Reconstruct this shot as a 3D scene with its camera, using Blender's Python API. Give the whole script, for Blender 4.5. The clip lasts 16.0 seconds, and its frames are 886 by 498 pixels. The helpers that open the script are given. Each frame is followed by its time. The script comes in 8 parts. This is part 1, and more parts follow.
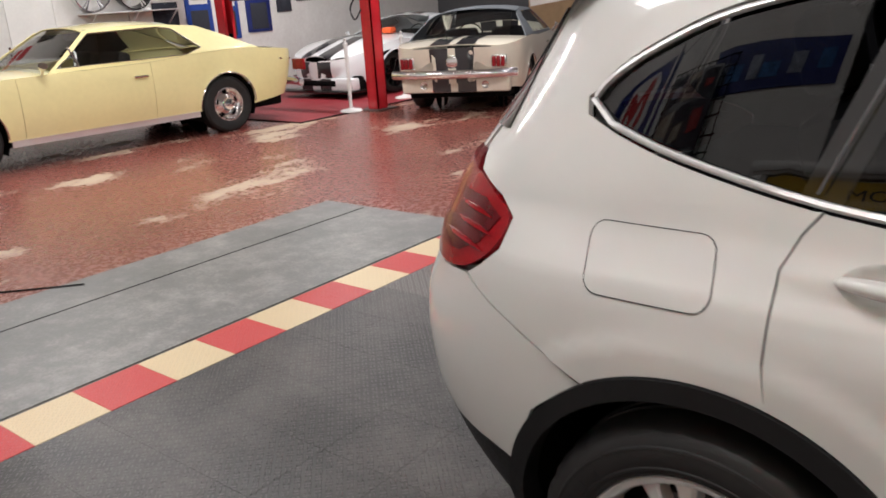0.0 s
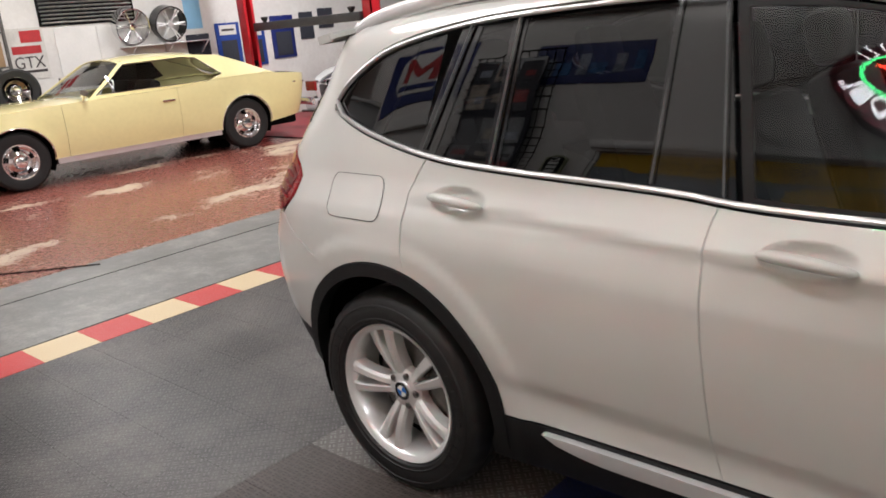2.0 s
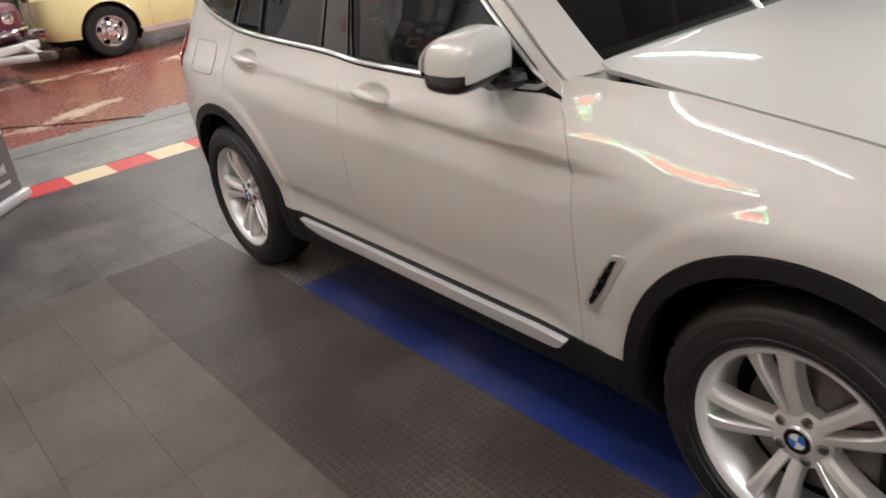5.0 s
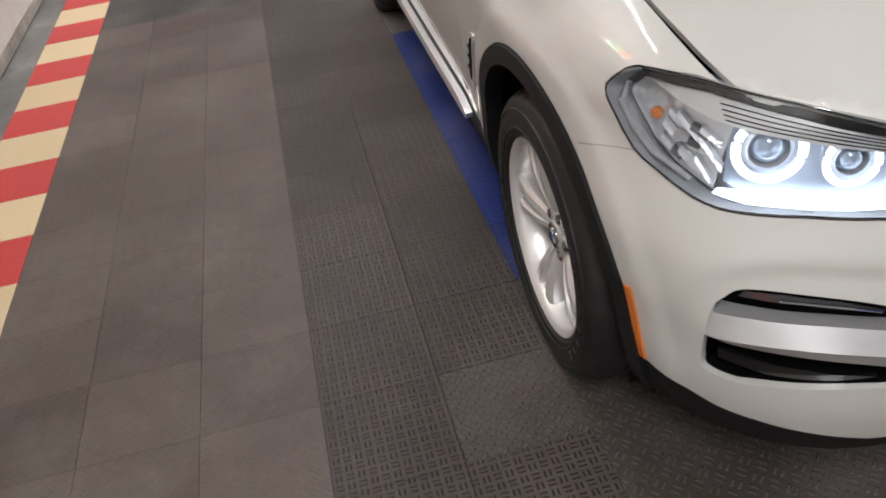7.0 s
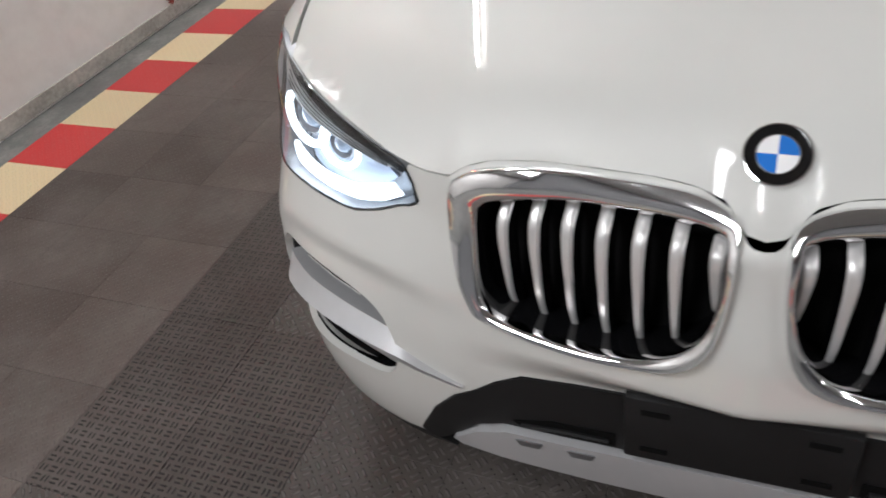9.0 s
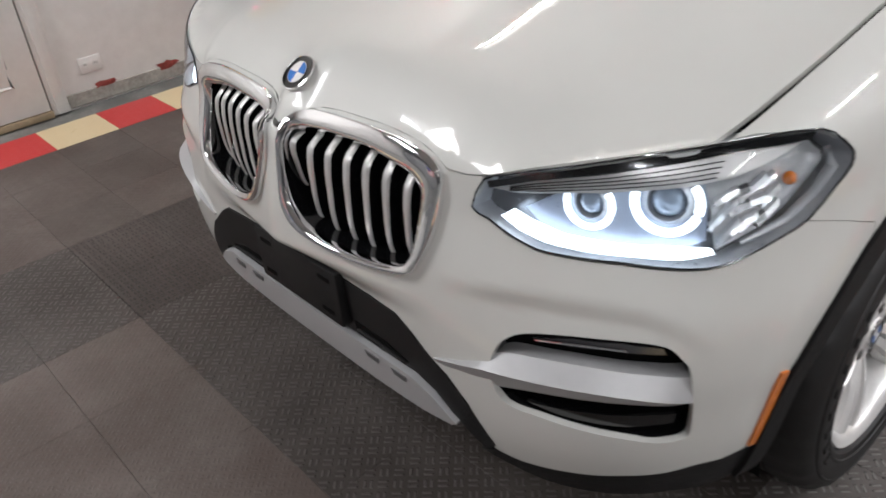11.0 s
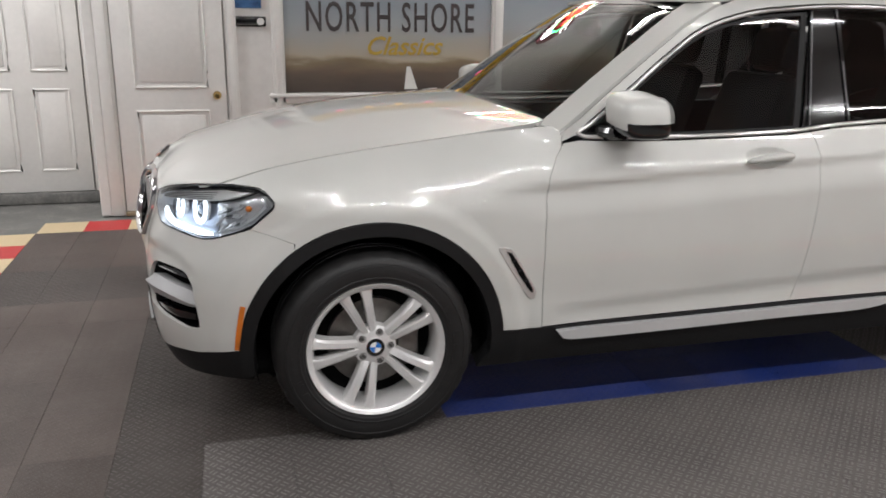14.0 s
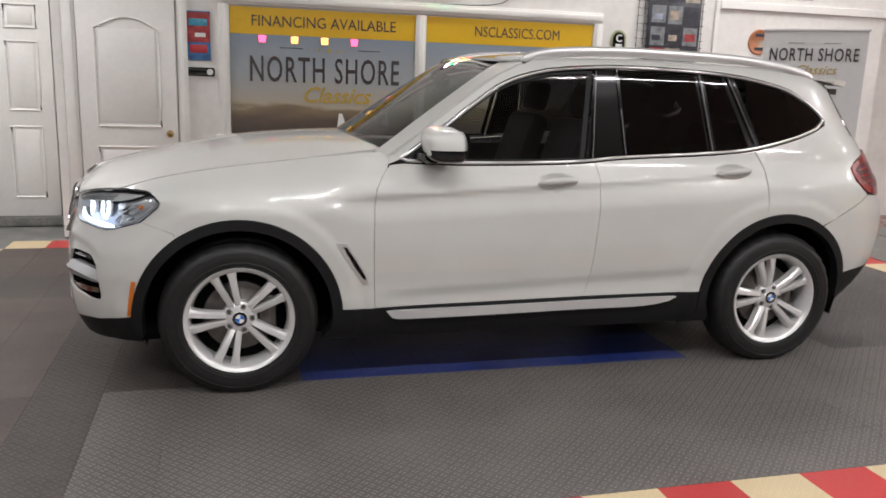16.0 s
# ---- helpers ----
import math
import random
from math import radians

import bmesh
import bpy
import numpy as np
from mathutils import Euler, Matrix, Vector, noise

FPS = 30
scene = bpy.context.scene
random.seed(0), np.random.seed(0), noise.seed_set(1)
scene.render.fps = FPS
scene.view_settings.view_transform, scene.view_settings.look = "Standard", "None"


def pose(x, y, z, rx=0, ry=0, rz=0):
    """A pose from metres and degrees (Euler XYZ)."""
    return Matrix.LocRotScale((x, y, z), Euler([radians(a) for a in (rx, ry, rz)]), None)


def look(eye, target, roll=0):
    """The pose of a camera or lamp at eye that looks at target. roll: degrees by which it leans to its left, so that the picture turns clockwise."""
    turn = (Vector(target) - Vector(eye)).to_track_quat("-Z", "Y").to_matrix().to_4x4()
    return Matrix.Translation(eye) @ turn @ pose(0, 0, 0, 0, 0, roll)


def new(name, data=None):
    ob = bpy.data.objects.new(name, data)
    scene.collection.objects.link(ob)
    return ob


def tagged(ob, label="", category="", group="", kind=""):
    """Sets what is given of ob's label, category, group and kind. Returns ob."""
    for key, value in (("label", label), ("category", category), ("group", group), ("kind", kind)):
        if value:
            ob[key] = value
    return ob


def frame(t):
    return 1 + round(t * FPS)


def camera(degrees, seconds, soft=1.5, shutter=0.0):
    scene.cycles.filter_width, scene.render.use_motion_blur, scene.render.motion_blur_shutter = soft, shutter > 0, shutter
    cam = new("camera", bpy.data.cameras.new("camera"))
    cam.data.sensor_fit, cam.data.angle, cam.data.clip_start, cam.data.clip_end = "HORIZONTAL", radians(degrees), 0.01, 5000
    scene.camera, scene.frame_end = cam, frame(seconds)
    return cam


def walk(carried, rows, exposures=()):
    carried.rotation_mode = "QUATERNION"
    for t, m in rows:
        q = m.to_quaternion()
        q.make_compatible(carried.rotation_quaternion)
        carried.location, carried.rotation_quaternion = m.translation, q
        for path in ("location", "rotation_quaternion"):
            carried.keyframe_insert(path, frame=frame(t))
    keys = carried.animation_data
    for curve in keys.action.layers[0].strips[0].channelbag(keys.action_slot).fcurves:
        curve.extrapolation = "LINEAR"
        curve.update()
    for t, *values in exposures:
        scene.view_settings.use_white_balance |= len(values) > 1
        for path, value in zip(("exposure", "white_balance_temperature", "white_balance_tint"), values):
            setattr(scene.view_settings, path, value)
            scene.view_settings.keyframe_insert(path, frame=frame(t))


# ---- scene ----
cam = camera(57.7, 16.0, soft=1.7, shutter=0.3)
PATH = [
    (0, (2.362, 2.274, 1.556), (3.567, 0.797, 0.952), -3.7),
    (0.5, (1.995, 2.453, 1.562), (3.243, 1.002, 0.982), -3.8),
    (1, (1.652, 2.493, 1.551), (2.934, 1.063, 0.993), -4.2),
    (1.5, (1.317, 2.545, 1.563), (2.619, 1.13, 1.012), -4.9),
    (2, (0.995, 2.612, 1.571), (2.311, 1.21, 1.021), -5.5),
    (2.5, (0.65, 2.596, 1.558), (1.988, 1.216, 1.005), -6.5),
    (3, (0.34, 2.664, 1.57), (1.704, 1.317, 1.0), -7.6),
    (5.5, (-1.008, 2.18, 1.618), (0.516, 1.278, 0.687), -8.7),
    (6, (-1.223, 1.96, 1.594), (0.33, 1.269, 0.54), -9.8),
    (6.5, (-1.365, 1.642, 1.557), (0.219, 1.197, 0.42), -9.7),
    (7, (-1.531, 1.386, 1.53), (0.065, 1.161, 0.345), -8.8),
    (7.5, (-1.593, 1.039, 1.499), (-0.013, 1.092, 0.273), -9.4),
    (8, (-1.629, 0.678, 1.491), (-0.088, 0.969, 0.25), -9.5),
    (10.5, (-1.535, -0.949, 1.485), (-0.366, 0.22, 0.359), -6.8),
    (11, (-1.519, -1.319, 1.476), (-0.434, -0.019, 0.412), -5.0),
    (11.5, (-1.362, -1.705, 1.481), (-0.356, -0.276, 0.51), -2.6),
    (12, (-1.156, -2.067, 1.483), (-0.271, -0.504, 0.601), -1.3),
    (12.5, (-1.009, -2.439, 1.484), (-0.289, -0.746, 0.701), -0.4),
    (13, (-0.746, -2.808, 1.48), (-0.149, -1.033, 0.778), 0.2),
    (13.5, (-0.587, -3.187, 1.478), (-0.064, -1.359, 0.858), 0.5),
    (14, (-0.466, -3.567, 1.499), (0.03, -1.709, 0.951), 0.8),
    (14.5, (-0.321, -3.916, 1.492), (0.164, -2.041, 0.995), 0.7),
    (15, (-0.288, -4.218, 1.479), (0.211, -2.336, 1.021), 1.3),
    (15.5, (-0.175, -4.441, 1.49), (0.328, -2.554, 1.058), 1.7),
    (16, (-0.024, -4.609, 1.487), (0.481, -2.719, 1.071), 2.0),
]
walk(cam, [(t, look(e, a, r)) for t, e, a, r in PATH], [(0, -0.19, 6420, 11), (1.5, -0.13, 6420, 11), (3, 0.03, 6380, 10), (5.5, 0.08, 6500, 11), (7, 0.10, 6480, 11), (8, 0.03, 6200, 9), (10.5, 0.03, 6280, 10), (11.5, -0.12, 6300, 10), (14, -0.13, 6400, 10), (16, -0.15, 6450, 11)])

# ---- world and light ----
world = bpy.data.worlds.new("world")
scene.world = world
world.use_nodes = True
world.node_tree.nodes["Background"].inputs[0].default_value = (0.8, 0.85, 1.0, 1)
world.node_tree.nodes["Background"].inputs[1].default_value = 0.05
CEIL = 4.2


def tube_lamp(x, y, size_x, size_y, power, color=(1.0, 0.985, 0.985)):
    lamp = bpy.data.lights.new("tube_light", "AREA")
    lamp.shape, lamp.size, lamp.size_y = "RECTANGLE", size_x, size_y
    lamp.energy, lamp.color = power, color
    ob = new("tube_light", lamp)
    ob.matrix_world = pose(x, y, CEIL - 0.17)
    return ob


# ---- node helpers ----
def calc(nt, op, a, b=None, c=None):
    n = nt.nodes.new("ShaderNodeMath")
    n.operation = op
    for i, v in enumerate((a, b, c)):
        if v is None:
            continue
        if isinstance(v, (int, float)):
            n.inputs[i].default_value = v
        else:
            nt.links.new(v, n.inputs[i])
    return n.outputs[0]


def noise_tex(nt, co, scale, detail=4, rough=0.55):
    n = nt.nodes.new("ShaderNodeTexNoise")
    n.inputs["Scale"].default_value, n.inputs["Detail"].default_value = scale, detail
    n.inputs["Roughness"].default_value = rough
    nt.links.new(co, n.inputs["Vector"])
    return n.outputs["Fac"]


def ramp(nt, fac, stops):
    n = nt.nodes.new("ShaderNodeValToRGB")
    els = n.color_ramp.elements
    while len(els) < len(stops):
        els.new(0.5)
    for e, (p, c) in zip(els, stops):
        e.position, e.color = p, (*c, 1) if len(c) == 3 else c
    nt.links.new(fac, n.inputs["Fac"])
    return n.outputs["Color"]


def mix(nt, fac, a, b, mode="MIX"):
    n = nt.nodes.new("ShaderNodeMix")
    n.data_type, n.blend_type = "RGBA", mode
    for sock, v in ((n.inputs[0], fac), (n.inputs[6], a), (n.inputs[7], b)):
        if isinstance(v, (int, float)):
            sock.default_value = v
        elif isinstance(v, tuple):
            sock.default_value = (*v, 1)
        else:
            nt.links.new(v, sock)
    return n.outputs[2]


def base_mat(name):
    m = bpy.data.materials.new(name)
    m.use_nodes = True
    nt = m.node_tree
    return m, nt, nt.nodes["Principled BSDF"]


def coords(nt):
    return nt.nodes.new("ShaderNodeTexCoord").outputs["Object"]


def add_bump(nt, bsdf, height, strength, dist=0.01):
    n = nt.nodes.new("ShaderNodeBump")
    n.inputs["Strength"].default_value, n.inputs["Distance"].default_value = strength, dist
    nt.links.new(height, n.inputs["Height"])
    nt.links.new(n.outputs[0], bsdf.inputs["Normal"])


def mat(name, color, rough=0.5, metal=0.0, coat=0.0, var=0.1, scale=6.0, bump=0.0, bscale=80.0, spec=0.5, coat_rough=0.03, rvar=0.1):
    """A painted, moulded or metal surface with two scales of wear."""
    m, nt, b = base_mat(name)
    co = coords(nt)
    big, small = noise_tex(nt, co, scale, 5), noise_tex(nt, co, scale * 9, 3)
    f = calc(nt, "MULTIPLY_ADD", small, 0.4, calc(nt, "MULTIPLY", big, 0.6))
    lo, hi = tuple(max(0, c * (1 - var)) for c in color), tuple(min(1, c * (1 + var)) for c in color)
    nt.links.new(ramp(nt, f, [(0.3, lo), (0.7, hi)]), b.inputs["Base Color"])
    nt.links.new(calc(nt, "MULTIPLY_ADD", calc(nt, "SUBTRACT", f, 0.5), rvar * 2, rough), b.inputs["Roughness"])
    b.inputs["Metallic"].default_value = metal
    b.inputs["Coat Weight"].default_value, b.inputs["Coat Roughness"].default_value = coat, coat_rough
    b.inputs["Specular IOR Level"].default_value = spec
    if bump:
        add_bump(nt, b, noise_tex(nt, co, bscale, 3), bump, 0.004)
    return m


def glow(name, color, strength):
    m, nt, b = base_mat(name)
    b.inputs["Base Color"].default_value = (*color, 1)
    b.inputs["Emission Color"].default_value = (*color, 1)
    b.inputs["Emission Strength"].default_value = strength
    return m


def glass(name, tint, rough=0.0):
    """Thin automotive glass: a tinted see-through sheet with a mirror-like face."""
    m, nt, b = base_mat(name)
    nt.nodes.remove(b)
    see, shine = nt.nodes.new("ShaderNodeBsdfTransparent"), nt.nodes.new("ShaderNodeBsdfGlossy")
    see.inputs[0].default_value = (*tint, 1)
    shine.inputs["Roughness"].default_value = rough
    fr, mx = nt.nodes.new("ShaderNodeFresnel"), nt.nodes.new("ShaderNodeMixShader")
    fr.inputs[0].default_value = 1.55
    nt.links.new(calc(nt, "MULTIPLY", fr.outputs[0], 1.12), mx.inputs[0])
    nt.links.new(see.outputs[0], mx.inputs[1])
    nt.links.new(shine.outputs[0], mx.inputs[2])
    nt.links.new(mx.outputs[0], nt.nodes["Material Output"].inputs[0])
    return m


def tile_mat(name, color, turn=0.0, rough=0.42, tread=0.5, dust=0.25, cell=0.0263, dark=0.9, bar_tone=(0.012, 0.011, 0.011), vary=0.12):
    """Moulded plastic garage tile: pairs of raised dashes, turned in every other cell, with dust and scuffs."""
    m, nt, b = base_mat(name)
    geo = nt.nodes.new("ShaderNodeNewGeometry").outputs["Position"]
    mp = nt.nodes.new("ShaderNodeMapping")
    mp.inputs["Rotation"].default_value[2] = radians(turn)
    mp.inputs["Scale"].default_value = (1 / cell, 1 / cell, 1)
    nt.links.new(geo, mp.inputs[0])
    sep = nt.nodes.new("ShaderNodeSeparateXYZ")
    nt.links.new(mp.outputs[0], sep.inputs[0])
    u, v = sep.outputs[0], sep.outputs[1]
    fu, fv = calc(nt, "FRACT", u), calc(nt, "FRACT", v)
    odd = calc(nt, "FLOORED_MODULO", calc(nt, "ADD", calc(nt, "FLOOR", u), calc(nt, "FLOOR", v)), 2.0)
    pick = lambda p, q: calc(nt, "ADD", calc(nt, "MULTIPLY", p, odd), calc(nt, "MULTIPLY", q, calc(nt, "SUBTRACT", 1.0, odd)))
    along, across = pick(fu, fv), pick(fv, fu)
    two = calc(nt, "PINGPONG", across, 0.5)
    bar = calc(nt, "SUBTRACT", 1.0, calc(nt, "SMOOTH_MAX", calc(nt, "DIVIDE", calc(nt, "ABSOLUTE", calc(nt, "SUBTRACT", two, 0.28)), 0.1),
                                         calc(nt, "DIVIDE", calc(nt, "ABSOLUTE", calc(nt, "SUBTRACT", along, 0.5)), 0.36), 0.2))
    bar = calc(nt, "MINIMUM", calc(nt, "MAXIMUM", calc(nt, "MULTIPLY", bar, 3.0), 0.0), 1.0)
    rnd = nt.nodes.new("ShaderNodeObjectInfo").outputs["Random"]
    n1, n2 = noise_tex(nt, geo, 1.7, 6, 0.65), noise_tex(nt, geo, 26, 4)
    shade = calc(nt, "MULTIPLY_ADD", rnd, vary, 1.0 - vary / 2)
    tone = mix(nt, 1.0, color, nt_grey(nt, shade), "MULTIPLY")
    dusty = calc(nt, "MULTIPLY", ramp_f(nt, n1, 0.42, 0.75), calc(nt, "MULTIPLY_ADD", n2, 0.8, 0.2))
    tone = mix(nt, calc(nt, "MULTIPLY", dusty, dust), tone, (0.42, 0.38, 0.35))
    # the tread's glint (pale) or shade (dark) is put into the dash colour
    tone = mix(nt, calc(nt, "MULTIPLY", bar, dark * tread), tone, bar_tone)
    nt.links.new(tone, b.inputs["Base Color"])
    nt.links.new(calc(nt, "MULTIPLY_ADD", bar, -0.12, calc(nt, "MULTIPLY_ADD", n1, 0.35, rough - 0.15)), b.inputs["Roughness"])
    b.inputs["Specular IOR Level"].default_value = 0.3
    add_bump(nt, b, calc(nt, "MULTIPLY_ADD", n2, 0.12, bar), min(1.0, tread * 2.2), 0.005)
    return m


def nt_grey(nt, fac):
    n = nt.nodes.new("ShaderNodeCombineColor")
    for i in range(3):
        nt.links.new(fac, n.inputs[i])
    return n.outputs[0]


def ramp_f(nt, fac, a, b):
    n = nt.nodes.new("ShaderNodeMapRange")
    n.inputs["From Min"].default_value, n.inputs["From Max"].default_value = a, b
    nt.links.new(fac, n.inputs["Value"])
    return n.outputs["Result"]


# ---- materials ----
def paint_mat():
    """White pearl clear-coated car paint with a fine flake and a film of dust."""
    m, nt, b = base_mat("pearl_white_paint")
    co = coords(nt)
    f = noise_tex(nt, co, 3, 4)
    flake = noise_tex(nt, co, 900, 1)
    nt.links.new(ramp(nt, calc(nt, "MULTIPLY_ADD", flake, 0.25, calc(nt, "MULTIPLY", f, 0.75)), [(0.3, (0.565, 0.565, 0.535)), (0.7, (0.605, 0.605, 0.575))]), b.inputs["Base Color"])
    b.inputs["Roughness"].default_value = 0.5
    b.inputs["Metallic"].default_value = 0.08
    b.inputs["Coat Weight"].default_value = 1.0
    nt.links.new(calc(nt, "MULTIPLY_ADD", noise_tex(nt, co, 2.2, 3), 0.012, 0.006), b.inputs["Coat Roughness"])
    return m


def wall_mat():
    m, nt, b = base_mat("white_painted_wall")
    geo = nt.nodes.new("ShaderNodeNewGeometry").outputs["Position"]
    n1, n2 = noise_tex(nt, geo, 1.1, 6, 0.7), noise_tex(nt, geo, 14, 5)
    col = ramp(nt, calc(nt, "MULTIPLY_ADD", n2, 0.3, calc(nt, "MULTIPLY", n1, 0.7)), [(0.3, (0.62, 0.59, 0.56)), (0.62, (0.76, 0.74, 0.71))])
    nt.links.new(col, b.inputs["Base Color"])
    b.inputs["Roughness"].default_value = 0.55
    add_bump(nt, b, noise_tex(nt, geo, 120, 3), 0.25, 0.003)
    return m


def concrete_mat():
    m, nt, b = base_mat("worn_grey_concrete")
    geo = nt.nodes.new("ShaderNodeNewGeometry").outputs["Position"]
    n1, n2, n3 = noise_tex(nt, geo, 0.9, 7, 0.7), noise_tex(nt, geo, 6, 6, 0.7), noise_tex(nt, geo, 60, 3)
    f = calc(nt, "MULTIPLY_ADD", n2, 0.45, calc(nt, "MULTIPLY_ADD", n3, 0.15, calc(nt, "MULTIPLY", n1, 0.4)))
    nt.links.new(ramp(nt, f, [(0.33, (0.065, 0.066, 0.063)), (0.5, (0.15, 0.148, 0.14)), (0.68, (0.33, 0.315, 0.29))]), b.inputs["Base Color"])
    nt.links.new(calc(nt, "MULTIPLY_ADD", n2, 0.4, 0.28), b.inputs["Roughness"])
    add_bump(nt, b, f, 0.3, 0.006)
    return m


def red_floor_mat():
    """Red floor paint worn through to pale concrete in long scrapes."""
    m, nt, b = base_mat("worn_red_floor_paint")
    geo = nt.nodes.new("ShaderNodeNewGeometry").outputs["Position"]
    mp = nt.nodes.new("ShaderNodeMapping")
    mp.inputs["Scale"].default_value = (1.0, 0.5, 1)
    nt.links.new(geo, mp.inputs[0])
    n1 = noise_tex(nt, mp.outputs[0], 1.05, 8, 0.68)
    n2, n3 = noise_tex(nt, geo, 0.6, 5), noise_tex(nt, geo, 20, 5, 0.7)
    red = ramp(nt, calc(nt, "MULTIPLY_ADD", n3, 0.4, calc(nt, "MULTIPLY", n2, 0.6)), [(0.3, (0.15, 0.045, 0.034)), (0.7, (0.26, 0.085, 0.062))])
    worn = ramp_f(nt, calc(nt, "MULTIPLY_ADD", n3, 0.24, n1), 0.685, 0.74)
    nt.links.new(mix(nt, worn, red, (0.46, 0.36, 0.26)), b.inputs["Base Color"])
    nt.links.new(calc(nt, "MULTIPLY_ADD", n3, 0.3, calc(nt, "MULTIPLY_ADD", worn, 0.3, 0.12)), b.inputs["Roughness"])
    add_bump(nt, b, calc(nt, "SUBTRACT", calc(nt, "MULTIPLY", n3, 0.3), worn), 0.10, 0.003)
    return m


PAINT = paint_mat()
WALL, CONCRETE, RED_FLOOR = wall_mat(), concrete_mat(), red_floor_mat()
GREY_WALL = mat("grey_painted_wall", (0.20, 0.20, 0.205), 0.6, var=0.15, scale=1.5, bump=0.2)
DARK_WALL = mat("unseen_wall_dark_grey", (0.09, 0.09, 0.095), 0.6, var=0.15, scale=1.5, bump=0.2)
CEILING = mat("ceiling_paint", (0.40, 0.395, 0.385), 0.8, var=0.1, scale=1.5)
TRIM = mat("glossy_white_trim", (0.74, 0.72, 0.69), 0.32, var=0.06, scale=3, bump=0.1)
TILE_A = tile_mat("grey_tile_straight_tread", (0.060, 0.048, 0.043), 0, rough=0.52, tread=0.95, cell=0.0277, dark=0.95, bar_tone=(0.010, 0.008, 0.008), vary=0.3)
# paler copy of E's diagonal tile: floor glare is put into its colour
TILE_B = tile_mat("grey_tile_diagonal_tread_lit", (0.100, 0.090, 0.084), 45, rough=0.45, tread=0.9, dust=0.3, cell=0.036, dark=0.9, bar_tone=(0.25, 0.236, 0.226))
TILE_C = tile_mat("grey_tile_worn", (0.080, 0.062, 0.054), 45, rough=0.5, tread=0.2, dust=0.34, vary=0.36)
# fainter, darker copy of B: shade by the nose is put into its colour
TILE_E = tile_mat("grey_tile_faint_tread_shaded", (0.052, 0.0435, 0.039), 45, rough=0.47, tread=0.75, dust=0.24, cell=0.036, dark=0.7, bar_tone=(0.14, 0.127, 0.12))
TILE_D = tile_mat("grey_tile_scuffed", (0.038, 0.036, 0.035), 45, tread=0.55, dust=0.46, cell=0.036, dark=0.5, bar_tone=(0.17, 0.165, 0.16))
TILE_BLUE = tile_mat("blue_tile", (0.012, 0.029, 0.158), 45, dust=0.2, vary=0.3)
TILE_RED = tile_mat("red_tile", (0.50, 0.035, 0.035), 45, tread=0.15, dust=0.12)
TILE_CREAM = tile_mat("cream_tile", (0.64, 0.51, 0.31), 45, tread=0.15, dust=0.12)
BLACK = mat("black_textured_plastic", (0.007, 0.007, 0.0075), 0.55, spec=0.3, var=0.25, scale=20, bump=0.25, bscale=700)
GLOSS_BLACK = mat("gloss_black", (0.004, 0.004, 0.0045), 0.12, var=0.1, coat=0.5)
RUBBER = mat("tyre_rubber", (0.011, 0.0105, 0.0105), 0.52, spec=0.42, var=0.35, scale=9, bump=0.15, bscale=200)
VOID = mat("underbody_black", (0.003, 0.003, 0.003), 0.9, spec=0.1, var=0.3)
CHROME = mat("chrome", (0.82, 0.82, 0.83), 0.07, 1.0, var=0.03, rvar=0.03)
SATIN = mat("satin_aluminium", (0.74, 0.73, 0.72), 0.4, 0.75, var=0.05)
ALLOY = mat("silver_alloy_paint", (0.74, 0.73, 0.72), 0.32, 0.4, coat=0.6, var=0.06, scale=10)
STEEL = mat("brake_steel", (0.16, 0.15, 0.14), 0.42, 0.9, var=0.3, scale=25)
SILVER_PLASTIC = mat("matt_silver_plastic", (0.44, 0.44, 0.445), 0.5, 0.35, var=0.05)
CABIN = mat("dark_cabin_trim", (0.006, 0.006, 0.007), 0.7, spec=0.2, var=0.3, bump=0.2)
GLASS_CLEAR = glass("clear_tinted_glass", (0.68, 0.72, 0.71))
GLASS_SCREEN = glass("windscreen_glass", (0.34, 0.37, 0.36))
GLASS_DARK = glass("privacy_glass", (0.045, 0.045, 0.048))
LENS = glass("headlamp_lens", (0.93, 0.95, 0.96))
RED_LENS = mat("red_lamp_lens", (0.24, 0.004, 0.008), 0.2, coat=0.3, var=0.3, scale=14, bump=0.15, bscale=60)
DARK_RED_LENS = mat("dark_red_lamp_lens", (0.09, 0.003, 0.006), 0.25, coat=0.2, var=0.3)
ORANGE_LENS = mat("amber_reflector", (0.62, 0.17, 0.02), 0.25, coat=0.8, var=0.15, scale=40, bump=0.2, bscale=500)
LAMP_GLOW = glow("daytime_lamp_glow", (0.86, 0.93, 1.0), 2.8)
PANEL_GLOW = glow("panel_glow", (1.0, 0.98, 0.97), 4.0)
TUBE_GLOW = glow("tube_glow", (1.0, 0.96, 0.9), 9.0)
ROUNDEL_BLUE = mat("roundel_blue", (0.02, 0.16, 0.55), 0.2, coat=1.0, var=0.03)
ROUNDEL_WHITE = mat("roundel_white", (0.8, 0.8, 0.8), 0.2, coat=1.0, var=0.03)


# ---- mesh helpers ----
def thing(name, label, category, group="", kind="", m=None):
    ob = new(name)
    ob.empty_display_size = 0.1
    if m is not None:
        ob.matrix_world = m
    return tagged(ob, label, category, group, kind)


